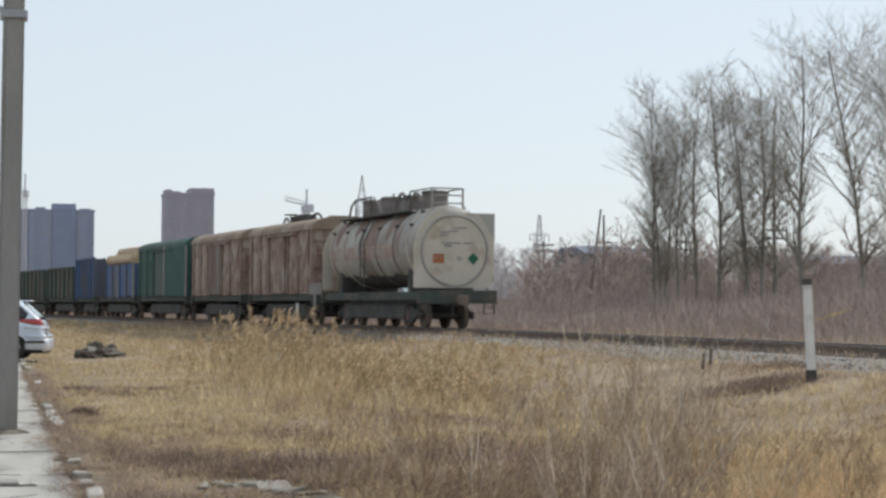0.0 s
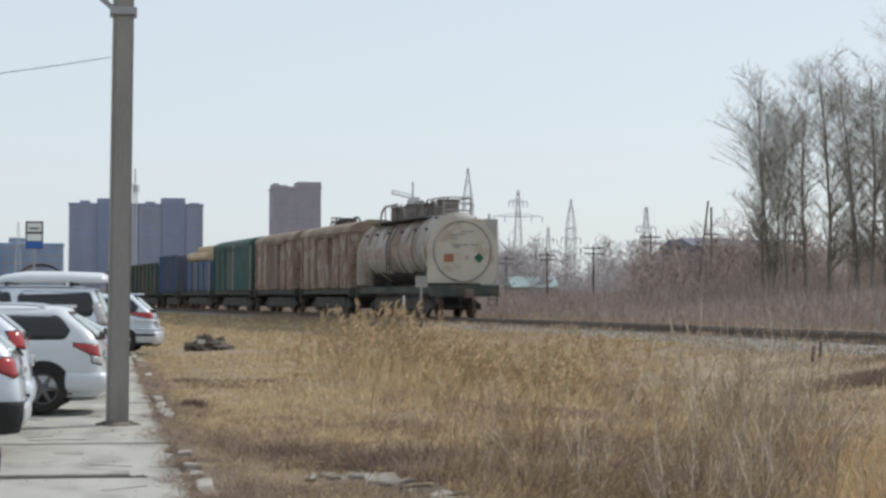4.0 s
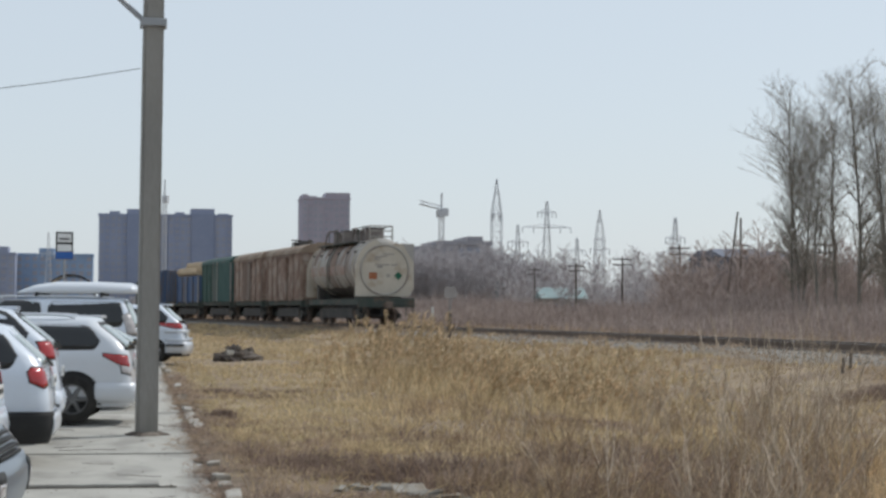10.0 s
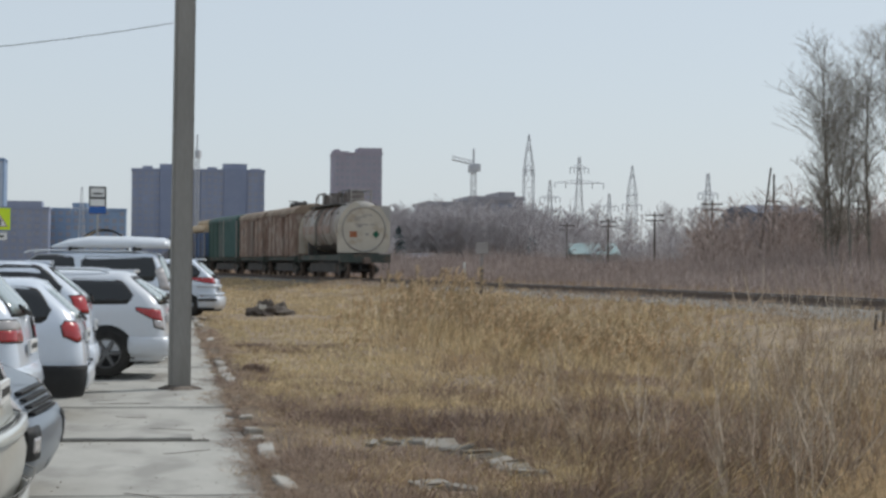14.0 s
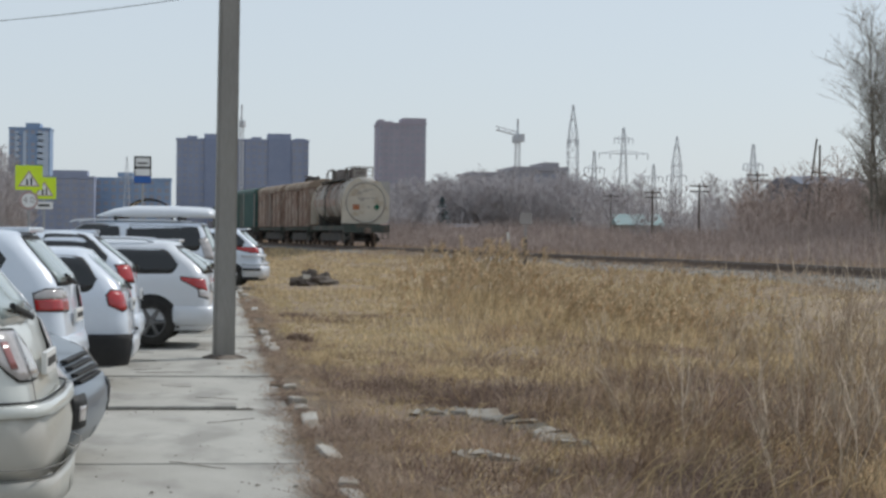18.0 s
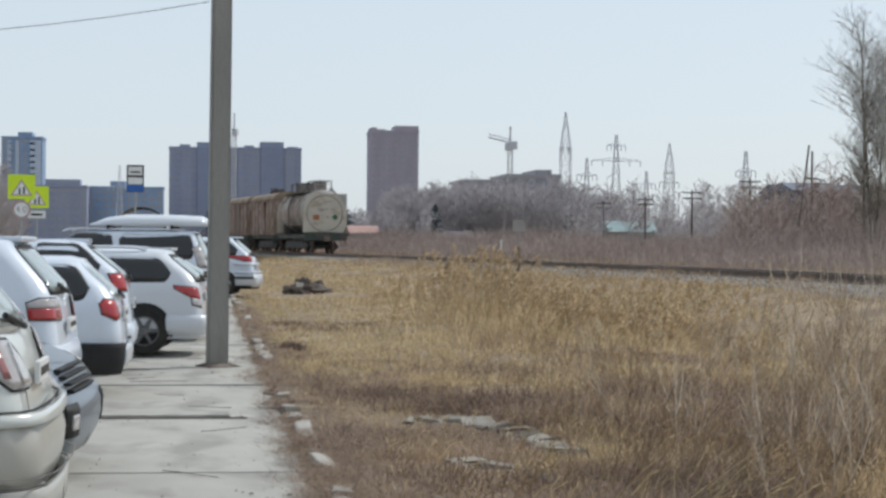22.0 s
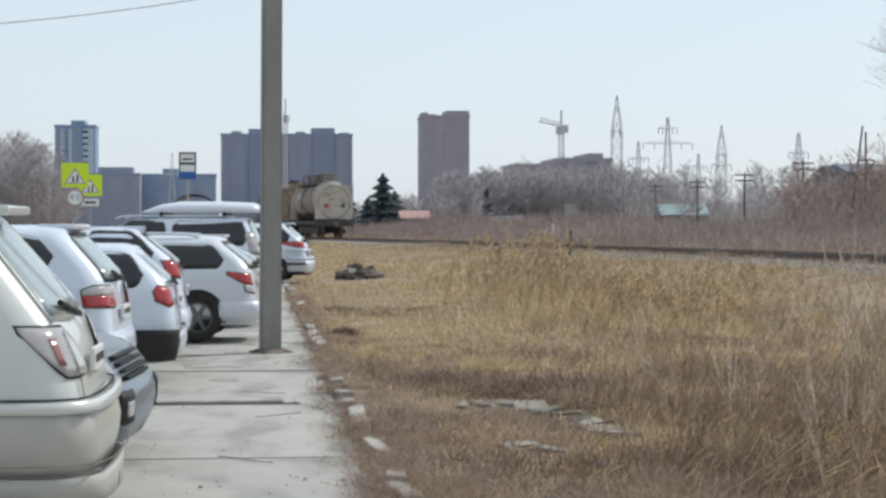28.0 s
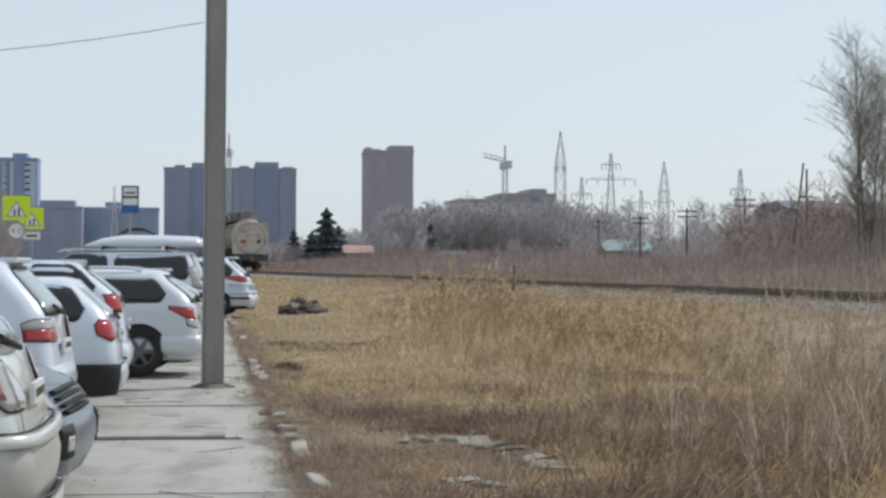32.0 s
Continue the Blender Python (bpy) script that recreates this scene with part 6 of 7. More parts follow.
        hh = h * (1 if st == 0 else rng.uniform(0.8, 0.97))
        p = np.array([ox, oy, -0.3])
        d = np.array([lean[0] + ox * 0.05, lean[1] + oy * 0.05, 1.0])
        d /= np.linalg.norm(d)
        r = 0.011 * hh * (0.8 if stems > 1 else 1)
        n = 16
        for i in range(n):
            q = p + d * (hh / n)
            r1 = max(0.015, r * (1 - 0.9 / n) - 0.0002 * hh)
            P.append(p); Q.append(q); R0.append(r); R1.append(r1)
            f = (i + 1) / n
            if f > 0.24:
                for _ in range(1 if f > 0.88 else 2 if rng.random() < 0.5 else 3):
                    a = rng.uniform(0, 2 * math.pi)
                    up = rng.uniform(0.85, 2.0)
                    e = np.array([math.cos(a), math.sin(a), up])
                    e /= np.linalg.norm(e)
                    ln = hh * crown * (0.32 + 0.75 * math.sin(math.pi * max(0.0, f - 0.08) ** 1.35)) * rng.uniform(0.6, 1.2)
                    grow(rng, *B, p + (q - p) * rng.uniform(0, 1), e, ln * 1.08, r1 * 0.62, 2, 0.85, 0.7)
            p, r = q, r1
            d = d + np.array([rng.normal(0, 0.028), rng.normal(0, 0.028), 0.03])
            d /= np.linalg.norm(d)
        V, F = sticks(P, Q, R0, R1, 7)
        bulk("trunk", V, F, "bark", t)
        R0 = np.maximum(np.array(B[2]) * 1.0, 0.0078); R1 = np.maximum(np.array(B[3]) * 0.95, 0.005)
        V, F = sticks(B[0], B[1], R0, R1, 3)
        bulk("crown", V, F, "twig", t)
    return t


def blades(rng, X, Y, H, width, bend, lean=(0.15, 0.0)):
    """Grass blades of three bent segments each."""
    n = len(X)
    Z = ground_z(X, Y) - 0.02
    a = rng.uniform(0, 2 * math.pi, n)
    dx, dy = np.cos(a), np.sin(a)
    b = rng.uniform(0.15, 1, n) * bend
    ox, oy = dx * b + lean[0] * rng.normal(1, 0.6, n), dy * b + lean[1]
    px_, py_ = -dy * width / 2, dx * width / 2
    V = np.zeros((n, 7, 3))
    for k, (f, g) in enumerate(((0.0, 0.0), (0.45, 0.2), (0.8, 0.6))):
        w = 1 - f * 0.55
        cx_, cy_, cz = X + ox * H * g * 0.8, Y + oy * H * g * 0.8, Z + H * f
        V[:, 2 * k] = np.stack([cx_ - px_ * w, cy_ - py_ * w, cz], 1)
        V[:, 2 * k + 1] = np.stack([cx_ + px_ * w, cy_ + py_ * w, cz], 1)
    V[:, 6] = np.stack([X + ox * H, Y + oy * H, Z + H * (1 - 0.25 * np.hypot(ox, oy))], 1)
    F = np.array([(0, 1, 3), (0, 3, 2), (2, 3, 5), (2, 5, 4), (4, 5, 6)])
    return V.reshape(-1, 3), (np.arange(n)[:, None, None] * 7 + F[None]).reshape(-1, 3)


def field(rng, n, x0, x1, d0, d1):
    """Places in the field, denser near the eye: x as a share of the distance between the kerb and a slanting far side."""
    u = rng.uniform(0, 1, n)
    Y = 1 / ((1 - u) / d0 + u / d1)
    X = x0 + (x1 * Y / 20 - x0) * rng.uniform(0, 1, n)
    return X, Y


def patchy(X, Y, s, seed):
    return 0.5 + 0.5 * np.sin(X * s * 1.3 + seed + 1.7 * np.sin(Y * s * 0.6 + seed)) * np.cos(Y * s * 0.8 + 1.3 * np.sin(X * s * 0.7 - seed))


def tufts(rng, X, Y, H, per, spread, width, flare, wild=0.3):
    """Blades in clumps that lean outwards from their middle."""
    n = len(X)
    a = rng.uniform(0, 2 * math.pi, (n, per))
    r = np.sqrt(rng.uniform(0, 1, (n, per)))
    S = np.broadcast_to(np.asarray(spread), (n,))[:, None]
    x = (X[:, None] + r * S * np.cos(a)).ravel()
    y = (Y[:, None] + r * S * np.sin(a)).ravel()
    h = (H[:, None] * rng.uniform(0.45, 1.1, (n, per)) * (1.05 - 0.45 * r)).ravel()
    fl = (flare * (0.25 + r) * rng.uniform(0.4, 1.3, (n, per))).ravel()
    ox, oy = fl * np.cos(a).ravel() + 0.10 + rng.normal(0, wild, n * per), fl * np.sin(a).ravel() + rng.normal(0, wild, n * per)
    Z = ground_z(x, y) - 0.02
    b = rng.uniform(0, math.pi, n * per)
    w = width if np.isscalar(width) else np.repeat(width, per)
    px_, py_ = np.cos(b) * w / 2, np.sin(b) * w / 2 * 0.4
    V = np.zeros((n * per, 5, 3))
    for k, (f, g) in enumerate(((0.0, 0.0), (0.6, 0.35))):
        cx_, cy_, cz = x + ox * h * g, y + oy * h * g, Z + h * f
        q = 1 - 0.35 * k
        V[:, 2 * k] = np.stack([cx_ - px_ * q, cy_ - py_ * q, cz], 1)
        V[:, 2 * k + 1] = np.stack([cx_ + px_ * q, cy_ + py_ * q, cz], 1)
    V[:, 4] = np.stack([x + ox * h, y + oy * h, Z + h * (1 - 0.3 * np.minimum(1, np.hypot(ox, oy)))], 1)
    F = np.array([(0, 1, 3), (0, 3, 2), (2, 3, 4)])
    return V.reshape(-1, 3), (np.arange(n * per)[:, None, None] * 5 + F[None]).reshape(-1, 3)


def bare_spot(X, Y):
    """Where the ground shows: round the soil heap."""
    return np.exp(-(((X - 3.3) / 1.6) ** 2 + ((Y - 57) / 4.0) ** 2))


def off_rubble(X, Y):
    """True away from the line of rubble and the ground just before it."""
    keep = np.ones(len(X), bool)
    for (ax, ay), (bx_, by) in (((1.85, 16.7), (2.45, 16.75)), ((2.45, 16.75), (2.7, 15.5)), ((2.7, 15.5), (2.9, 14.1)), ((1.95, 13.5), (2.2, 13.35))):
        f = np.clip(((X - ax) * (bx_ - ax) + (Y - ay) * (by - ay)) / ((bx_ - ax) ** 2 + (by - ay) ** 2), 0, 1)
        dx, dy = X - ax - f * (bx_ - ax), Y - ay - f * (by - ay)
        keep &= (np.abs(dx) > 0.2) | (dy > 0.1) | (dy < -0.3)
    return keep


def mottle(X, Y, s, seed):
    """Irregular patches between 0 and 1, from waves of several lengths and directions."""
    v = np.zeros(len(X))
    r = np.random.default_rng(seed)
    for k in range(7):
        a, q, w = r.uniform(0, math.pi), s * 1.45 ** k, 0.78 ** k
        v += w * np.sin((X * math.cos(a) * 1.4 + Y * math.sin(a) * 0.8) * q + r.uniform(0, 6.28) + 1.3 * np.sin((X * math.sin(a) - Y * math.cos(a) * 0.6) * q * 0.6 + k))
    return np.clip(0.5 + v / 3.6, 0, 1)


def build_grass():
    rng = np.random.default_rng(11)
    # short straw over all the field
    X, Y = field(rng, 17000, 1.0, 12.4, 9.0, 85.0)
    keep = (rail_gap(X, Y) < -3.0) & (X > 1.0) & (rng.uniform(0, 1, len(X)) > bare_spot(X, Y) * 1.2) & (rng.uniform(0, 1, len(X)) < np.clip((Y - 8) / 18, 0.4, 1)) & off_rubble(X, Y)
    keep &= rng.uniform(0, 1, len(X)) < (0.35 + 1.1 * mottle(X, Y, 0.5, 2)) * np.clip((Y - 13) / 9, 0.12, 1)
    X, Y = X[keep], Y[keep]
    H = 0.07 + 0.2 * mottle(X, Y, 0.7, 1) * rng.uniform(0.4, 1.2, len(X)) + 0.10 * np.clip((X - 3) / 6, 0, 1)
    V, F = tufts(rng, X, Y, H, 9, 0.10 + 0.003 * Y, 0.008 + 0.0004 * Y, 0.9, 0.6)
    tagged(bulk("short_grass", V, F, "straw"), "short trampled straw-coloured winter grass", "grass", kind="stuff")
    # matted pale grass in the strip beside the kerb
    n = 7000
    Y = 1 / rng.uniform(1 / 70, 1 / 9.5, n)
    X = 1.0 + rng.uniform(0, 1, n) ** 1.2 * (0.8 + Y * 0.075)
    keep = (rng.uniform(0, 1, n) > bare_spot(X, Y) * 1.2) & (rng.uniform(0, 1, n) < np.clip((Y - 16) / 9, 0.06, 1)) & off_rubble(X, Y)
    X, Y = X[keep], Y[keep]
    V, F = tufts(rng, X, Y, rng.uniform(0.05, 0.2, len(X)), 10, 0.14, 0.005 + 0.0003 * Y, 1.3, 0.8)
    tagged(bulk("mat_grass", V, F, "straw_pale"), "matted pale yellow winter grass beside a kerb", "grass", kind="stuff")
    # low tangled weeds over the near ground, in patches of several browns
    X, Y = field(rng, 30000, 0.98, 12.4, 8.6, 46.0)
    side = X / Y
    keep = (rng.uniform(0, 1, len(X)) < np.clip((40 - Y) / 16, 0.03, 1) * np.clip(1.1 - np.clip((Y - 22) / 14, 0, 1) * np.clip((0.13 - side) / 0.05, 0, 1), 0.05, 1)) & (rail_gap(X, Y) < -5) & off_rubble(X, Y)
    X, Y = X[keep], Y[keep]
    m1, m2, m3 = mottle(X, Y, 0.75, 5), mottle(X, Y, 1.5, 6), mottle(X, Y, 0.4, 9)
    side = X / Y
    H = (0.05 + 0.20 * m2 * m2 + 0.16 * np.clip((side - 0.16) / 0.12, 0, 1) * m1) * rng.uniform(0.5, 1.35, len(X))
    H = H * np.where((side > 0.37) & (Y > 17), 0.5, 1.0)
    # near left ground leans to dark brown weeds, partly painting the shadows among them
    pick = m1 + rng.normal(0, 0.09, len(X)) + np.clip((side - 0.2) / 0.14, 0, 1) * (0.24 - 0.2 * m3) - (0.02 + 0.27 * np.clip((0.25 - side) / 0.08, 0, 1)) * np.clip((22 - Y) / 5, 0, 1)
    for lo, hi, mt, lb in ((-1, 0.33, "weed_dark", "dark brown tangled dead weeds"), (0.33, 0.52, "weed_mauve", "grey-brown tangled dead weeds"), (0.52, 0.68, "weed", "brown tangled dead weeds"), (0.68, 3, "straw", "straw-coloured tangled dead grass")):
        q = (pick >= lo) & (pick < hi)
        V, F = tufts(rng, X[q], Y[q], H[q] * (0.85 if mt == "straw" else 1.0), 12, 0.11 + 0.004 * Y[q], 0.0055 + 0.00036 * Y[q], 1.1, 0.75)
        tagged(bulk("dead_weeds", V, F, mt), lb, "weeds", kind="stuff")
    # bushy dark clumps
    for x, y, sx, sy, n, h in ((2.55, 17.9, 0.35, 0.3, 150, 0.30), (3.0, 18.3, 0.3, 0.3, 120, 0.28), (1.75, 19.3, 0.4, 0.4, 170, 0.24), (2.1, 19.6, 0.35, 0.5, 130, 0.24), (1.35, 20.4, 0.15, 0.8, 120, 0.22), (1.5, 12.4, 0.25, 0.5, 110, 0.24),
                               (1.42, 14.4, 0.2, 0.6, 90, 0.22), (2.9, 12.2, 0.5, 0.4, 150, 0.30), (2.3, 10.7, 0.35, 0.35, 120, 0.26), (4.2, 16.2, 0.8, 0.8, 170, 0.34), (5.6, 19.5, 1.1, 1.2, 200, 0.36), (4.9, 14.2, 0.8, 0.8, 150, 0.36),
                               (13.3, 30.8, 0.5, 0.5, 320, 0.3), (14.1, 31.6, 0.4, 0.5, 200, 0.26), (16.2, 34.0, 0.8, 0.6, 220, 0.26), (2.35, 34.5, 0.5, 0.35, 110, 0.18), (2.9, 36.5, 0.5, 0.3, 80, 0.16), (3.4, 22.5, 0.5, 0.8, 120, 0.26)):
        X, Y = rng.normal(x, sx, n), rng.normal(y, sy, n)
        keep = (X > 1.05) & off_rubble(X, Y)
        X, Y = X[keep], Y[keep]
        V, F = tufts(rng, X, Y, h * rng.uniform(0.3, 1.2, len(X)), 12, 0.15, 0.004 + 0.00028 * Y, 1.1, 0.6)
        tagged(bulk("dark_weeds", V, F, "weed_dark"), "dark brown bushy clump of dead weeds", "weeds", kind="stuff")
    # tall straw in the middle distance, rising from the mown strip and thinning away from it
    X, Y = field(rng, 9000, 2.5, 12.0, 24.0, 60.0)
    sh = X / Y + rng.normal(0, 0.026, len(X)) + 0.05 * (patchy(X, Y, 0.5, 7) - 0.5)
    hump = np.clip((sh - 0.085) / 0.09, 0, 1) * np.clip(1.15 - (sh - 0.14) / 0.24, 0.4, 1) * np.clip((0.38 - sh) / 0.06, 0, 1) * np.clip((Y - 22) / 12, 0, 1)
    patch = patchy(X, Y, 0.33, 9)
    keep = (rng.uniform(0, 1, len(X)) < 0.03 + 0.75 * hump * (0.35 + 0.8 * patch)) & (rail_gap(X, Y) < -4.5)
    X, Y, hump, patch = X[keep], Y[keep], hump[keep], patch[keep]
    clump = patchy(X, Y, 1.5, 2) * 0.6 + patchy(X, Y, 3.1, 5) * 0.4
    keep = rng.uniform(0, 1, len(X)) < 0.25 + 1.3 * clump
    X, Y, hump, patch, clump = X[keep], Y[keep], hump[keep], patch[keep], clump[keep]
    H = (0.2 + 0.62 * hump * (0.5 + 0.5 * patch)) * (0.5 + 0.95 * clump) * rng.uniform(0.6, 1.2, len(X))
    V, F = tufts(rng, X, Y, H, 9, 0.14 + 0.004 * Y, 0.009 + 0.0004 * Y, 0.9, 0.6)
    tagged(bulk("tall_grass", V, F, "straw"), "tall dry straw grass in a dense stand", "grass", kind="stuff")
    # plumed reeds
    n = 1700
    Y = rng.uniform(30, 60, n)
    sh = 0.085 + 0.24 * rng.uniform(0, 1, n)
    X = Y * sh
    keep = (rng.uniform(0, 1, n) < (0.15 + 0.9 * patchy(X, Y, 0.33, 9)) * np.clip((sh - 0.08) / 0.06, 0, 1) * np.clip((0.36 - sh) / 0.1, 0, 1)) & (rail_gap(X, Y) < -5)
    X, Y = X[keep], Y[keep]
    n = len(X)
    Z = ground_z(X, Y)
    H = rng.uniform(0.5, 1.25, n) * np.clip((X / Y - 0.075) / 0.06, 0.3, 1) * (1 + 0.3 * np.exp(-(((X / Y - 0.14) / 0.03) ** 2))) * np.clip(1 - (X / Y - 0.15) / 0.11, 0.5, 1)
    lx, ly = rng.normal(0.14, 0.34, n), rng.normal(0, 0.3, n)
    P = np.stack([X, Y, Z], 1)
    Q = P + np.stack([lx * H, ly * H, H], 1)
    V1, F1 = sticks(P, Q, np.full(n, 0.006), np.full(n, 0.004), 3)
    A, B = [], []
    for k in range(5):
        base = Q - np.stack([np.zeros(n), np.zeros(n), 0.05 * k * np.ones(n) * 0.8], 1)
        mid = base + np.stack([rng.normal(0.03, 0.03, n), rng.normal(0, 0.03, n), rng.uniform(0.05, 0.12, n)], 1)
        tip = mid + np.stack([rng.normal(0.05, 0.04, n), rng.normal(0, 0.03, n), rng.uniform(-0.03, 0.06, n)], 1)
        A += [base, mid]
        B += [mid, tip]
    m_ = len(A) // 2
    r0 = np.tile(np.concatenate([np.full(n, 0.006), np.full(n, 0.015)]), m_)
    r1 = np.tile(np.concatenate([np.full(n, 0.015), np.full(n, 0.004)]), m_)
    V2, F2 = sticks(np.concatenate(A), np.concatenate(B), r0, r1, 3)
    tagged(bulk("reed_stems", V1, F1, "straw"), "thin upright reed stems", "reeds", kind="stuff")
    tagged(bulk("reed_plumes", V2, F2, "reed"), "pale nodding reed plumes", "reeds", kind="stuff")
    # rust-coloured stand on the near side of the ditch
    X, Y = field(rng, 6000, 4.0, 12.6, 10.0, 24.0)
    sh = X / Y + rng.normal(0, 0.015, len(X))
    keep = ((sh > 0.42) & (Y > 9.5)) | ((sh > 0.24) & (Y > 10.5) & (rng.uniform(0, 1, len(X)) < 0.3 * np.clip((sh - 0.26) / 0.16, 0.1, 1)))
    X, Y = X[keep], Y[keep]
    clump = patchy(X, Y, 1.9, 4) * 0.6 + patchy(X, Y, 4.1, 1) * 0.4
    keep = rng.uniform(0, 1, len(X)) < 0.05 + 1.2 * clump
    X, Y = X[keep], Y[keep]
    H = rng.uniform(0.3, 0.7, len(X)) * (0.4 + 1.1 * clump[keep]) * np.clip(1.6 - Y / 18, 0.35, 1) * np.clip((X / Y - 0.2) / 0.2, 0.4, 1)
    V, F = tufts(rng, X, Y, H, 11, 0.22, 0.008 + 0.0003 * Y, 0.9, 0.4)
    tagged(bulk("rusty_grass", V, F, "rustgrass"), "rust-coloured tall dead grass", "grass", kind="stuff")
    # loose pale straws, leaning with the wind
    n = 1500
    Y = 1 / rng.uniform(1 / 27, 1 / 9.5, n)
    X = Y * rng.uniform(0.10, 0.60, n)
    keep = (X > 1.3) & (mottle(X, Y, 0.9, 12) > 0.35) & off_rubble(X, Y)
    X, Y = X[keep], Y[keep]
    n = len(X)
    H = rng.uniform(0.12, 0.34, n) * np.clip(X / Y / 0.25, 0.5, 1.1)
    P = np.stack([X, Y, ground_z(X, Y) + rng.uniform(0.0, 0.16, n)], 1)
    D = np.stack([rng.normal(0.35, 0.4, n) * H, rng.normal(0, 0.3, n) * H, H], 1)
    M_ = P + D * 0.6
    Q = M_ + D * 0.4 + np.stack([rng.uniform(0.02, 0.10, n), np.zeros(n), -rng.uniform(0.0, 0.06, n)], 1)
    V, F = sticks(np.concatenate([P, M_]), np.concatenate([M_, Q]), np.full(2 * n, 0.0038), np.full(2 * n, 0.0028), 3)
    tagged(bulk("loose_straws", V, F, "straw"), "loose pale straws leaning with the wind", "grass", kind="stuff")
    # weeds that creep over the kerb on to the slabs
    n = 9000
    Y = 8.5 + 36 * rng.uniform(0, 1, n) ** 1.6
    X = np.where(rng.uniform(0, 1, n) < 0.6, rng.normal(0.86, 0.10, n), 1.0 + np.abs(rng.normal(0, 0.26, n)) * np.clip(1.4 - Y / 45, 0.35, 1.2))
    keep = mottle(X * 1.5, Y, 1.1, 4) > 0.3
    X, Y = X[keep], Y[keep]
    n = len(X)
    for k, (mt, lb) in enumerate((("weed_dark", "dark brown dead weeds creeping over kerbstones"), ("weed_mauve", "brown dead weeds creeping over kerbstones"), ("weed", "pale dead grass creeping over kerbstones"))):
        x, y = X[k::3], Y[k::3]
        V, F = tufts(rng, x, y, rng.uniform(0.05, 0.17, len(x)), 16, 0.09, 0.006, 1.3, 0.7)
        V[:, 2] = np.maximum(V[:, 2], -0.03)
        V[:, 2] += 0.04
        tagged(bulk("kerb_weeds", V, F, mt), lb, "weeds", kind="stuff")
    # bushy clumps that lap over the slab edge
    for k in range(110):
        y = 1 / rng.uniform(1 / 42, 1 / 9)
        x = 0.88 + rng.normal(0, 0.10) - 0.10 * rng.uniform() * (y < 26)
        r = rng.uniform(0.06, 0.16)
        m_ = int(rng.integers(14, 34))
        X, Y = rng.normal(x, r, m_), rng.normal(y, r * 2.2, m_)
        V, F = tufts(rng, X, Y, rng.uniform(0.06, 0.2, m_), 11, 0.07, 0.004 + 0.00022 * y, 1.1, 0.7)
        V[:, 2] = np.maximum(V[:, 2], -0.02) + 0.03
        mt, lb = (("weed_dark", "dark brown weed clump lapping over a slab edge"), ("weed_mauve", "grey-brown weed clump lapping over a slab edge"), ("weed", "brown weed clump lapping over a slab edge"))[k % 3 if k % 2 else 0]
        tagged(bulk("weed_clump", V, F, mt), lb, "weeds", "kerbside clumps", "stuff")
    # thin weeds on the ballast shoulder
    n = 2600
    s_, o_ = rng.uniform(-45, 60, n), rng.uniform(2.0, 4.2, n)
    P = np.array([track(a, b)[:2] for a, b in zip(s_, o_)])
    V, F = tufts(rng, P[:, 0], P[:, 1], rng.uniform(0.06, 0.25, n), 7, 0.3, 0.012 + 0.0002 * P[:, 1], 0.9, 0.5)
    V[:, 2] += np.repeat(np.clip((3.2 - o_) / 1.1, 0, 1) * 0.3, 35)
    tagged(bulk("shoulder_weeds", V, F, "weed"), "thin dry weeds on a ballast shoulder", "weeds", kind="stuff")
    # grass between the heap and the railway, and behind the cars
    n = 9000
    Y = rng.uniform(44, 150, n)
    X = rng.uniform(-8, 17, n)
    keep = (rail_gap(X, Y) < -2.9) & ((X > 1.1) | (Y > 66)) & (rng.uniform(0, 1, n) > bare_spot(X, Y) * 1.3)
    X, Y = X[keep], Y[keep]
    V, F = tufts(rng, X, Y, rng.uniform(0.12, 0.42, len(X)), 9, 0.35, 0.012 + 0.0003 * Y, 0.8)
    tagged(bulk("rough_grass", V, F, "straw"), "rough straw-coloured grass before a railway", "grass", kind="stuff")


def twig_bush(rng, x, y, h, n, out, spread=0.22, depth=1):
    g = ground_z(x, y).item()
    for _ in range(n):
        a = rng.uniform(0, 2 * math.pi)
        r = rng.uniform(0, 0.3)
        p = np.array([x + r * math.cos(a), y + r * math.sin(a), g - 0.02])
        d = np.array([math.cos(a) * rng.uniform(0.02, spread), math.sin(a) * rng.uniform(0.02, spread), 1.0])
        d /= np.linalg.norm(d)
        grow(rng, *out, p, d, h * rng.uniform(0.6, 1.0), 0.0055, depth, 0.5, 0.9)


def build_brush():
    rng = np.random.default_rng(21)
    # tall bare stalks with short side twigs, in a loose stand
    out = ([], [], [], [])
    for _ in range(50):
        y = rng.uniform(11, 25)
        sh = rng.uniform(0.19, 0.5)
        w = math.exp(-((sh - 0.36) / 0.05) ** 2)
        if rng.uniform() < 0.12 + w:
            twig_bush(rng, y * sh, y, rng.uniform(0.4, 0.75) + 0.8 * w, rng.integers(2, 5), out)
    # one broad bush fanning out from its foot
    for x, y, h, k in ((3.75, 10.9, 0.8, 7), (4.15, 11.6, 0.95, 6)):
        twig_bush(rng, x, y, h, k, out, 0.75)
    V, F = sticks(out[0], out[1], np.maximum(np.array(out[2]) * 1.3, 0.0036), np.maximum(np.array(out[3]) * 1.2, 0.0026), 3)
    tagged(bulk("bare_stalks", V, F, "stalk"), "pale bare branching dead stalks", "weeds", kind="stuff")
    # finer brown and grey-brown bushes between them
    for mt, num, lb in (("weed", 110, "brown branching bushes of dead weeds"), ("weed_mauve", 38, "grey-brown fine-twigged bushes of dead weeds")):
        brown = ([], [], [], [])
        for _ in range(num):
            y = 1 / rng.uniform(1 / 36, 1 / 11)
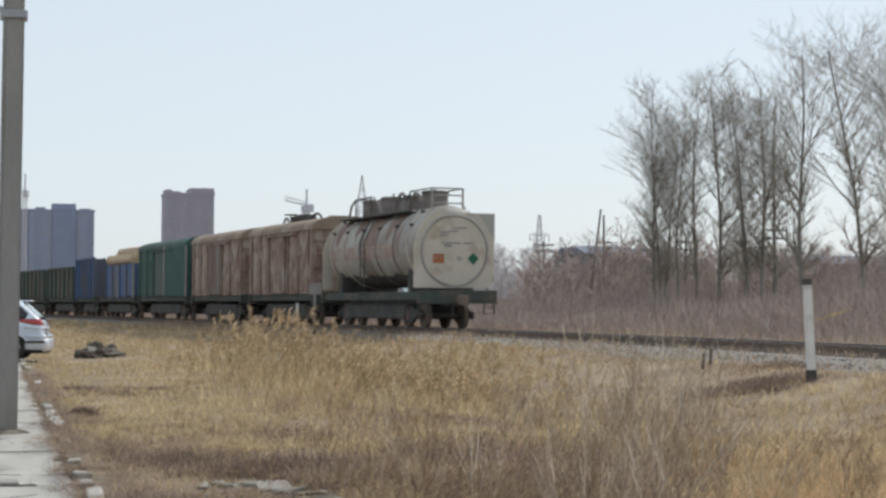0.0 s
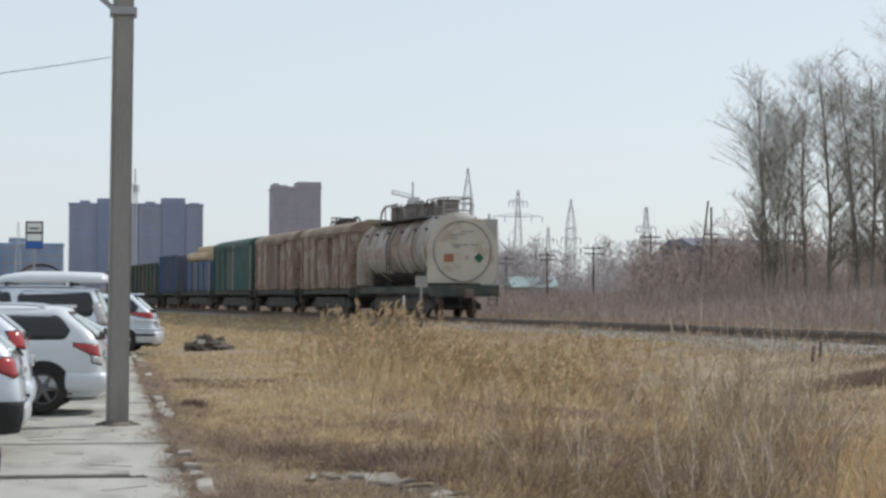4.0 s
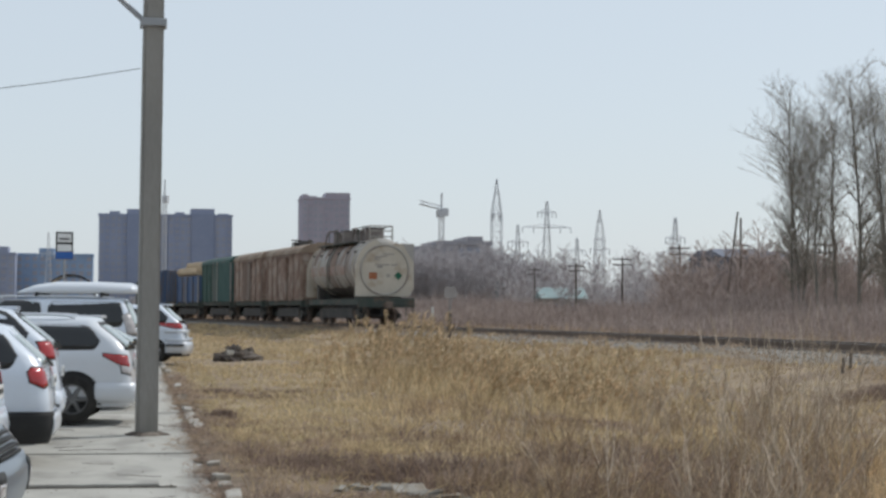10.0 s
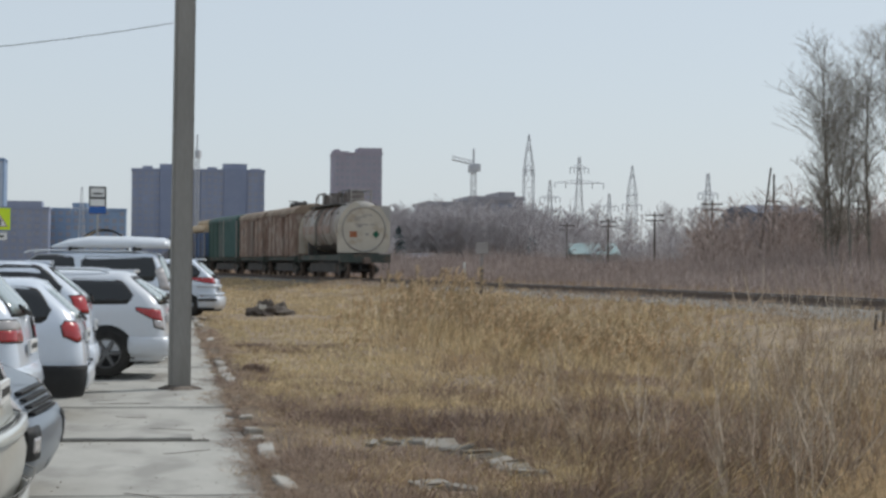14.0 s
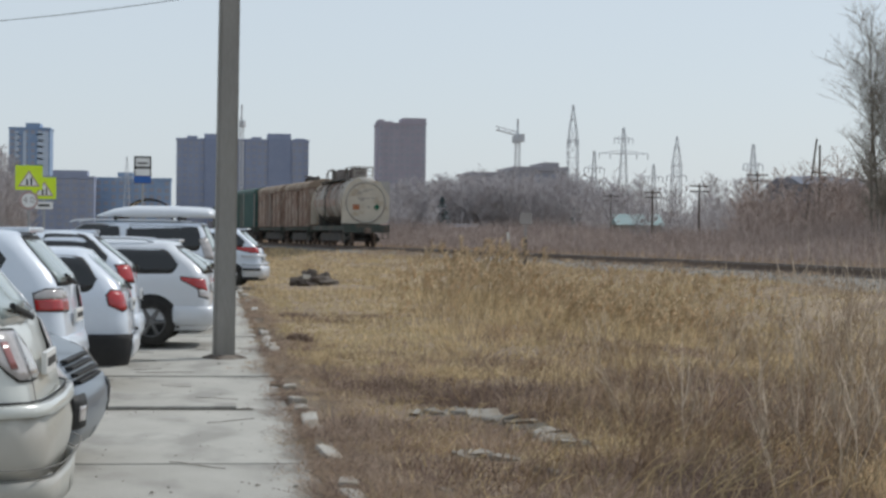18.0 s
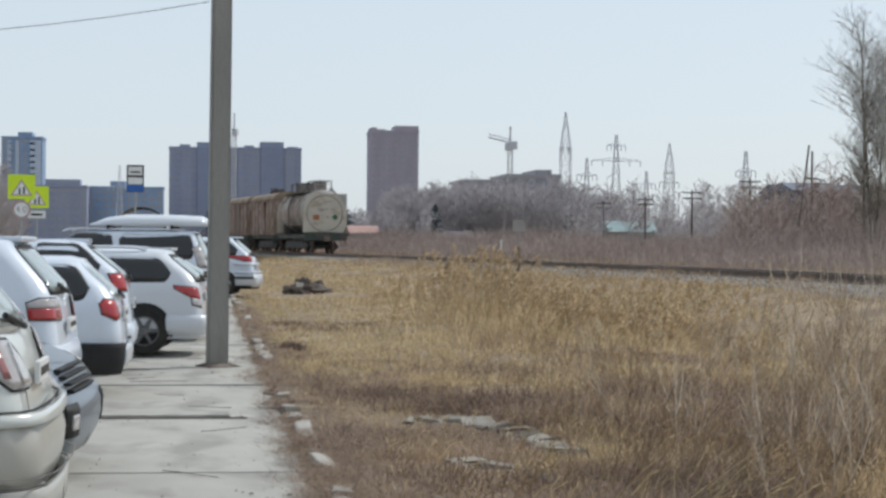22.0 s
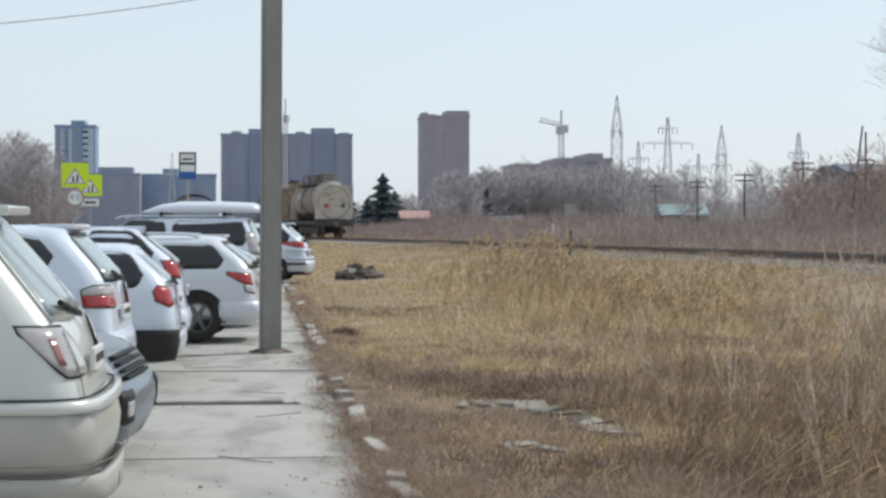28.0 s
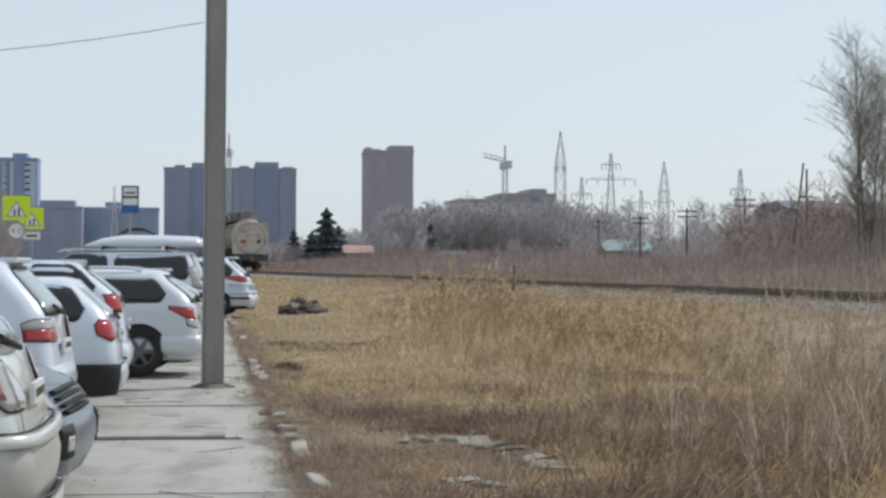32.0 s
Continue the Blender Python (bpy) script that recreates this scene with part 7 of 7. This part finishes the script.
            sh = rng.uniform(0.14, 0.58) if mt == "weed" else rng.normal(0.335, 0.05)
            if (y > 18 and sh > 0.4) or sh < 0.13:
                continue
            if rng.uniform() < 0.35 + 0.8 * patchy(y * sh, y, 0.5, 4):
                twig_bush(rng, y * sh, y, rng.uniform(0.18, 0.38) + 0.38 * rng.uniform() * min(1, max(0, (sh - 0.15) / 0.12)), rng.integers(4, 8), brown, 0.7, 1)
        V, F = sticks(brown[0], brown[1], np.maximum(np.array(brown[2]) * 0.8, 0.0028), np.maximum(np.array(brown[3]) * 0.8, 0.002), 3)
        tagged(bulk("weed_bushes", V, F, mt), lb, "weeds", kind="stuff")
    # shrub belt beyond the railway
    P, Q = [], []
    n = 30000
    s = rng.uniform(-40, 260, n)
    off = -rng.uniform(6, 42, n)
    hx = np.array([track(a, b)[:2] for a, b in zip(s, off)])
    X, Y = hx[:, 0], hx[:, 1]
    H = (1.1 + 2.3 * patchy(X, Y, 0.12, 2) ** 1.2 * np.clip((-off - 3) / 18, 0.25, 1)) * rng.uniform(0.5, 1.15, n)
    Z = ground_z(X, Y)
    P = np.stack([X, Y, Z], 1)
    a = rng.uniform(0, 2 * math.pi, n)
    t = rng.uniform(0.02, 0.4, n)
    mid = P + np.stack([np.cos(a) * t * H * 0.4, np.sin(a) * t * H * 0.4, H * 0.55], 1)
    Q = P + np.stack([np.cos(a) * t * H, np.sin(a) * t * H, H], 1)
    b = rng.uniform(0, 2 * math.pi, n)
    Q2 = mid + np.stack([np.cos(b) * H * 0.25, np.sin(b) * H * 0.25, H * 0.38], 1)
    b = rng.uniform(0, 2 * math.pi, n)
    Q3 = mid + np.stack([np.cos(b) * H * 0.3, np.sin(b) * H * 0.3, H * 0.25], 1)
    r = 0.008 + Y * 0.00006
    V, F = sticks(np.concatenate([P, mid, mid, mid]), np.concatenate([mid, Q, Q2, Q3]), np.tile(r, 4), np.tile(r * 0.6, 4), 3)
    tagged(bulk("shrub_belt", V, F, "shrub"), "dense reddish-brown bare shrubs along a railway", "shrubs", kind="stuff")
    # dry grass strip at the feet of the shrubs
    n = 16000
    s = rng.uniform(-40, 150, n)
    off = -rng.uniform(3.4, 9, n)
    hx = np.array([track(a, b)[:2] for a, b in zip(s, off)])
    V, F = blades(rng, hx[:, 0], hx[:, 1], rng.uniform(0.3, 0.8, n), 0.012 + 0.0004 * hx[:, 1], 0.5)
    tagged(bulk("verge_grass", V, F, "weed"), "brown dry grass verge beyond the rails", "grass", kind="stuff")


def build_woods():
    rng = np.random.default_rng(33)
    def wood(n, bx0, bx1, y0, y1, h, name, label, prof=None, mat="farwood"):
        f = rng.uniform(0, 1, n)
        y = rng.uniform(y0, y1, n)
        x = (bx0 + (bx1 - bx0) * f) * y
        H = h * rng.uniform(0.65, 1.05, n) * (np.interp(f, *prof) if prof else 1)
        P, Q, R = [], [], []
        Z = ground_z(x, y)
        for i in range(n):
            base = np.array([x[i], y[i], Z[i]])
            top = base + [rng.normal(0, 0.3), 0, H[i]]
            P.append(base); Q.append(top); R.append(0.06 + 0.00012 * y[i])
            k = 26
            for j in range(k):
                g = rng.uniform(0.15, 0.98)
                a = rng.uniform(0, 2 * math.pi)
                ln = H[i] * 0.24 * (1.15 - g) + 0.5
                p = base + (top - base) * g
                q = p + np.array([math.cos(a) * ln, math.sin(a) * ln, ln * rng.uniform(0.5, 1.2)])
                P.append(p); Q.append(q); R.append(0.014 + 0.00010 * y[i])
                for _ in range(5):
                    a2 = a + rng.normal(0, 0.9)
                    m_ = p + (q - p) * rng.uniform(0.3, 0.9)
                    P.append(m_); Q.append(m_ + np.array([math.cos(a2), math.sin(a2), rng.uniform(0.3, 1.2)]) * ln * rng.uniform(0.3, 0.6)); R.append(0.009 + 0.00007 * y[i])
        R = np.array(R)
        V, F = sticks(P, Q, R, R * 0.5, 3)
        tagged(bulk(name, V, F, mat), label, "trees", kind="stuff")
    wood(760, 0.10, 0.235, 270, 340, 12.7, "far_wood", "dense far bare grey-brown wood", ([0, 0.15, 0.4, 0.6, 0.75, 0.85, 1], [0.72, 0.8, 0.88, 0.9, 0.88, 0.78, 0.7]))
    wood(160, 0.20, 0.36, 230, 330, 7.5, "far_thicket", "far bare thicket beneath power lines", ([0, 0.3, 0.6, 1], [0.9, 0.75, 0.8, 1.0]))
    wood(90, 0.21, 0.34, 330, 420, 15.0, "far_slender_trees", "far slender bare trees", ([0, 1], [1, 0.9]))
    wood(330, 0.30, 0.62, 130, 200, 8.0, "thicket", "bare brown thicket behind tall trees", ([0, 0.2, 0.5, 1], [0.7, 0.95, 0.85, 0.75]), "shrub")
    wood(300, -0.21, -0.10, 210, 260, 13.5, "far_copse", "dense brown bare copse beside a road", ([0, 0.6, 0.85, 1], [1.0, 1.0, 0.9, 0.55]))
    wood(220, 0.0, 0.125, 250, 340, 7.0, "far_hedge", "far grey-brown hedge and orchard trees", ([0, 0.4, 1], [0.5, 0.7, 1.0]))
    # spruce trees
    def spruce(x, y, h, w):
        g = ground_z(x, y).item()
        t = empty("spruce", pose(x, y, g), "dark conical spruce tree", "tree", "spruces")
        part("trunk", tube((0, 0, 0), (0, 0, h * 0.9), 0.16, 0.03), "bark", t)
        n = 1500
        f = rng.uniform(0.02, 1, n) ** 0.75
        a = rng.uniform(0, 2 * math.pi, n)
        r = w * (1 - f) ** 0.7 * (0.75 + 0.35 * np.sin(f * 50)) + 0.12
        P = np.stack([0.1 * r * np.cos(a), 0.1 * r * np.sin(a), h * (0.08 + 0.9 * f)], 1)
        Q = P + np.stack([r * np.cos(a), r * np.sin(a), -0.28 * r + 0.12], 1)
        V, F = sticks(P, Q, np.full(n, 0.16), np.full(n, 0.05), 3)
        bulk("crown", V, F, "spruce", t)
    spruce(16.8, 240, 8.7, 3.2)
    spruce(18.6, 243, 6.4, 2.6)
    spruce(15.2, 246, 5.6, 2.2)
    spruce(13.6, 262, 6.3, 1.5)
    spruce(33.5, 262, 7.2, 1.5)
    spruce(51.0, 250, 6.0, 1.6)


def build_trees():
    T = [(43.2, 114, 17.9, 3, 0.16), (44.7, 112, 17.0, 2, 0.17), (46.7, 112, 17.8, 1, 0.17), (47.5, 110, 17.4, 2, 0.15), (48.0, 108, 17.5, 1, 0.15), (49.0, 108, 16.9, 1, 0.16),
         (47.1, 100, 18.2, 1, 0.20), (52.2, 102, 19.2, 1, 0.19), (50.6, 95, 18.6, 2, 0.19), (57, 106, 19, 2, 0.18)]
    for i, (x, y, h, st, cr) in enumerate(T):
        bare_tree(x, y, h * 0.93, (random.Random(i).uniform(-0.015, 0.015), 0), 40 + i, st, cr,
                  "tall bare grey tree in a clump of stems" if st > 1 else "tall slender bare tree with spreading branches")


# ---- small things on the ground ----
def build_small():
    rng = random.Random(9)
    # heap of soil and rubbish
    h = empty("soil_heap", pose(3.3, 58.2, ground_z(3.3, 58.2).item()), "low heap of dark turned soil in dry grass", "heap")
    bm = bmesh.new()
    bmesh.ops.create_icosphere(bm, subdivisions=4, radius=1.0)
    for v in bm.verts:
        k = 0.75 + 0.35 * noise.noise(v.co * 2.3) + 0.15 * noise.noise(v.co * 6)
        v.co = Vector((v.co.x * 0.98 * k, v.co.y * 0.8 * k, max(-0.05, v.co.z * 0.52 * k)))
    part("mound", bm, "soil", h)
    part("slab_piece", bx(-0.16, 0.16, -0.13, 0.13, -0.02, 0.02, 0.008), "rubble", h, "pale broken slab", m=pose(-0.22, -0.42, 0.27, 38, 6, 12))
    for i in range(7):
        a = rng.uniform(0, 6.28)
        x, y = 0.8 * math.cos(a) * rng.random(), 0.55 * math.sin(a) * rng.random()
        s = rng.uniform(0.06, 0.14)
        bm = bmesh.new()
        bmesh.ops.create_icosphere(bm, subdivisions=1, radius=s)
        for v in bm.verts:
            v.co *= rng.uniform(0.7, 1.2)
        part("clod", bm, "soil", h, m=pose(x, y, 0.42 - 0.35 * (x * x + y * y)))
    # line of concrete rubble lying in the weeds
    pieces = [(1.9, 16.7, 0.3, 0.14), (2.12, 16.75, 0.34, 0.2), (2.38, 16.8, 0.4, 0.3), (2.52, 16.5, 0.42, 0.36), (2.6, 16.15, 0.44, 0.34), (2.66, 15.8, 0.45, 0.36), (2.73, 15.4, 0.4, 0.3),
              (2.76, 15.0, 0.42, 0.32), (2.82, 14.55, 0.44, 0.34), (2.86, 14.2, 0.36, 0.3), (1.98, 13.5, 0.32, 0.28), (2.18, 13.35, 0.34, 0.26), (1.78, 10.75, 0.22, 0.2), (1.5, 11.5, 0.16, 0.12), (2.35, 12.4, 0.2, 0.14)]
    for x, y, a, b in pieces:
        bm = bx(-a * 0.42, a * 0.42, -b * 0.42, b * 0.42, -0.12, 0.05, 0.025)
        for v in bm.verts:
            v.co += Vector((rng.uniform(-0.03, 0.03), rng.uniform(-0.03, 0.03), rng.uniform(-0.015, 0.015)))
        ob = part("concrete_chunk", bm, "rubble", None)
        ob.matrix_basis = pose(x, y, ground_z(x, y).item() - 0.012, rng.uniform(-7, 7), rng.uniform(-7, 7), rng.uniform(0, 180))
        tagged(ob, "pale broken concrete chunk lying in dead weeds", "rubble", "rubble line")
    # leaning white marker post with black foot and top
    g = ground_z(14.43, 30.25).item()
    p = empty("marker_post", pose(14.43, 30.25, g, 0, -3.0, 0), "leaning whitewashed marker post with black foot and cap", "post")
    H = 2.16 - g
    part("shaft", bx(-0.065, 0.065, -0.065, 0.065, 0.22, H - 0.1, 0.012), "white_post", p)
    part("foot", bx(-0.08, 0.08, -0.08, 0.08, -0.2, 0.22, 0.02), "near_black", p)
    part("cap", bx(-0.07, 0.07, -0.07, 0.07, H - 0.1, H + 0.02, 0.015), "near_black", p)
    for x, y, h in ((11.35, 28.0, 0.86), (11.52, 28.1, 0.92)):
        g = ground_z(x, y).item()
        q = empty("bulrush", pose(x, y, g, 2, 3, 0), "dead bulrush with a dark brown head in a ditch", "reed", "bulrushes")
        part("stem", tube((0, 0, -0.05), (0, 0, h), 0.008, 0.006), "weed", q)
        part("head", tube((0, 0, h - 0.05), (0, 0, h + 0.2), 0.026, 0.024, 10), "soil", q, "dark brown seed head")
    # posts by the line
    q = part("trackside_post", bx(-0.045, 0.045, -0.045, 0.045, -0.3, 1.45, 0.01), "white_post", None)
    q.matrix_basis = pose(12.6, 76.0, 0.33, 0, -2, 0)
    tagged(q, "slim white trackside post beside the rails", "post")
    q = empty("trackside_sign", pose(12.6, 72.0, 0.25), "small grey board on a grey trackside post with dark foot", "sign")
    part("foot", bx(-0.065, 0.065, -0.065, 0.065, -0.3, 1.25, 0.012), "wood_pole", q)
    part("post", bx(-0.045, 0.045, -0.045, 0.045, 1.25, 2.0, 0.01), "sign_grey", q)
    part("board", bx(-0.25, 0.25, -0.09, -0.06, 1.86, 2.32, 0.01), "sign_grey", q)
    q = part("marker_stone", bx(-0.12, 0.12, -0.1, 0.1, -1.0, 0.42, 0.03), "white_post", None)
    q.matrix_basis = pose(31.3, 70.0, ground_z(31.3, 70.0).item() + 0.55, 0, 3, 0)
    tagged(q, "short whitewashed marker stone beyond the rails", "post")
    q = empty("gas_pipe", label="thin yellow gas pipe on low supports", category="pipe")
    part("pipe", bent([(33.9, 71.0, 1.1), (34.6, 71.6, 1.24), (35.6, 72.2, 1.45), (36.8, 73, 1.7)], 0.05), "pipe_yellow", q)
    for x, y, z in ((34.0, 71.1, 1.1), (36.7, 72.95, 1.67)):
        part("support", tube((x, y, 0.1), (x, y, z), 0.04), "galv", q)
    # grit and crumbs of concrete on the slabs
    rngd = np.random.default_rng(17)
    V, F = [], []
    for _ in range(420):
        y = 1 / rngd.uniform(1 / 40, 1 / 9)
        x = rngd.uniform(-1.5, 0.8) if rngd.uniform() < 0.5 else 0.8 - abs(rngd.normal(0, 0.25))
        s = rngd.uniform(0.004, 0.013) * (1.8 if rngd.uniform() < 0.06 else 1)
        k = len(V)
        pts = [(1, 0, 0), (0.3, 0.9, 0), (-0.8, 0.6, 0), (-0.7, -0.7, 0), (0.4, -0.9, 0), (0, 0, 0.8)]
        V += [(x + s * a * rngd.uniform(0.6, 1.3), y + s * b * rngd.uniform(0.6, 1.3), s * h * rngd.uniform(0.6, 1.2)) for a, b, h in pts]
        F += [(k + i, k + (i + 1) % 5, k + 5) for i in range(5)]
    tagged(solid("grit", V, F, "joint"), "scattered grit and crumbs on concrete slabs", "grit", kind="stuff")
    # tuft by the kerb
    rngn = np.random.default_rng(5)
    for x, y, n, h_, sp_ in ((1.32, 27.5, 500, 0.22, 0.22), (1.7, 36, 300, 0.16, 0.4)):
        X, Y = rngn.normal(x, sp_ * 0.5, n), rngn.normal(y, sp_ * 0.5, n)
        V, F = blades(rngn, X, Y, rngn.uniform(0.1, h_, n), 0.014, 1.0)
        tagged(bulk("weed_tuft", V, F, "weed_dark"), "dark brown tuft of dead weeds by a kerb", "weeds", kind="stuff")


def build_verge():
    """Earth washed over the edge of the slabs, with a ragged rim."""
    V, F = [], []
    n = 260
    for i in range(n):
        y = 8 + 52 * i / (n - 1)
        q = noise.noise(Vector((y * 1.3, 3.1, 0))) * 0.24 + noise.noise(Vector((y * 5.0, 1.1, 0))) * 0.13
        x = 0.72 + q + 0.10 * max(0, (y - 20) / 30)
        V += [(x, y, -0.008), (x + 0.06, y, 0.008), (0.92, y, -0.01), (1.3, y, -0.06)]
        if i:
            a = 4 * i
            F += [(a - 4 + k, a - 3 + k, a + 1 + k, a + k) for k in range(3)]
    ob = solid("earth_verge", V, F, "verge", smooth=True)
    tagged(ob, "brown earth and litter washed over slab edges", kind="structure")


def motions():
    for ob, along, base in TRAIN:
        walk(ob, [(t, wagon_pose(s - 0.3 + along, base)) for t, s in RUN])


build_ground()
build_train()
build_cars()
build_street()
build_distance()
build_woods()
build_trees()
build_brush()
build_grass()
build_small()
build_verge()
build_kerb()
build_railway()
build_pavement()
motions()
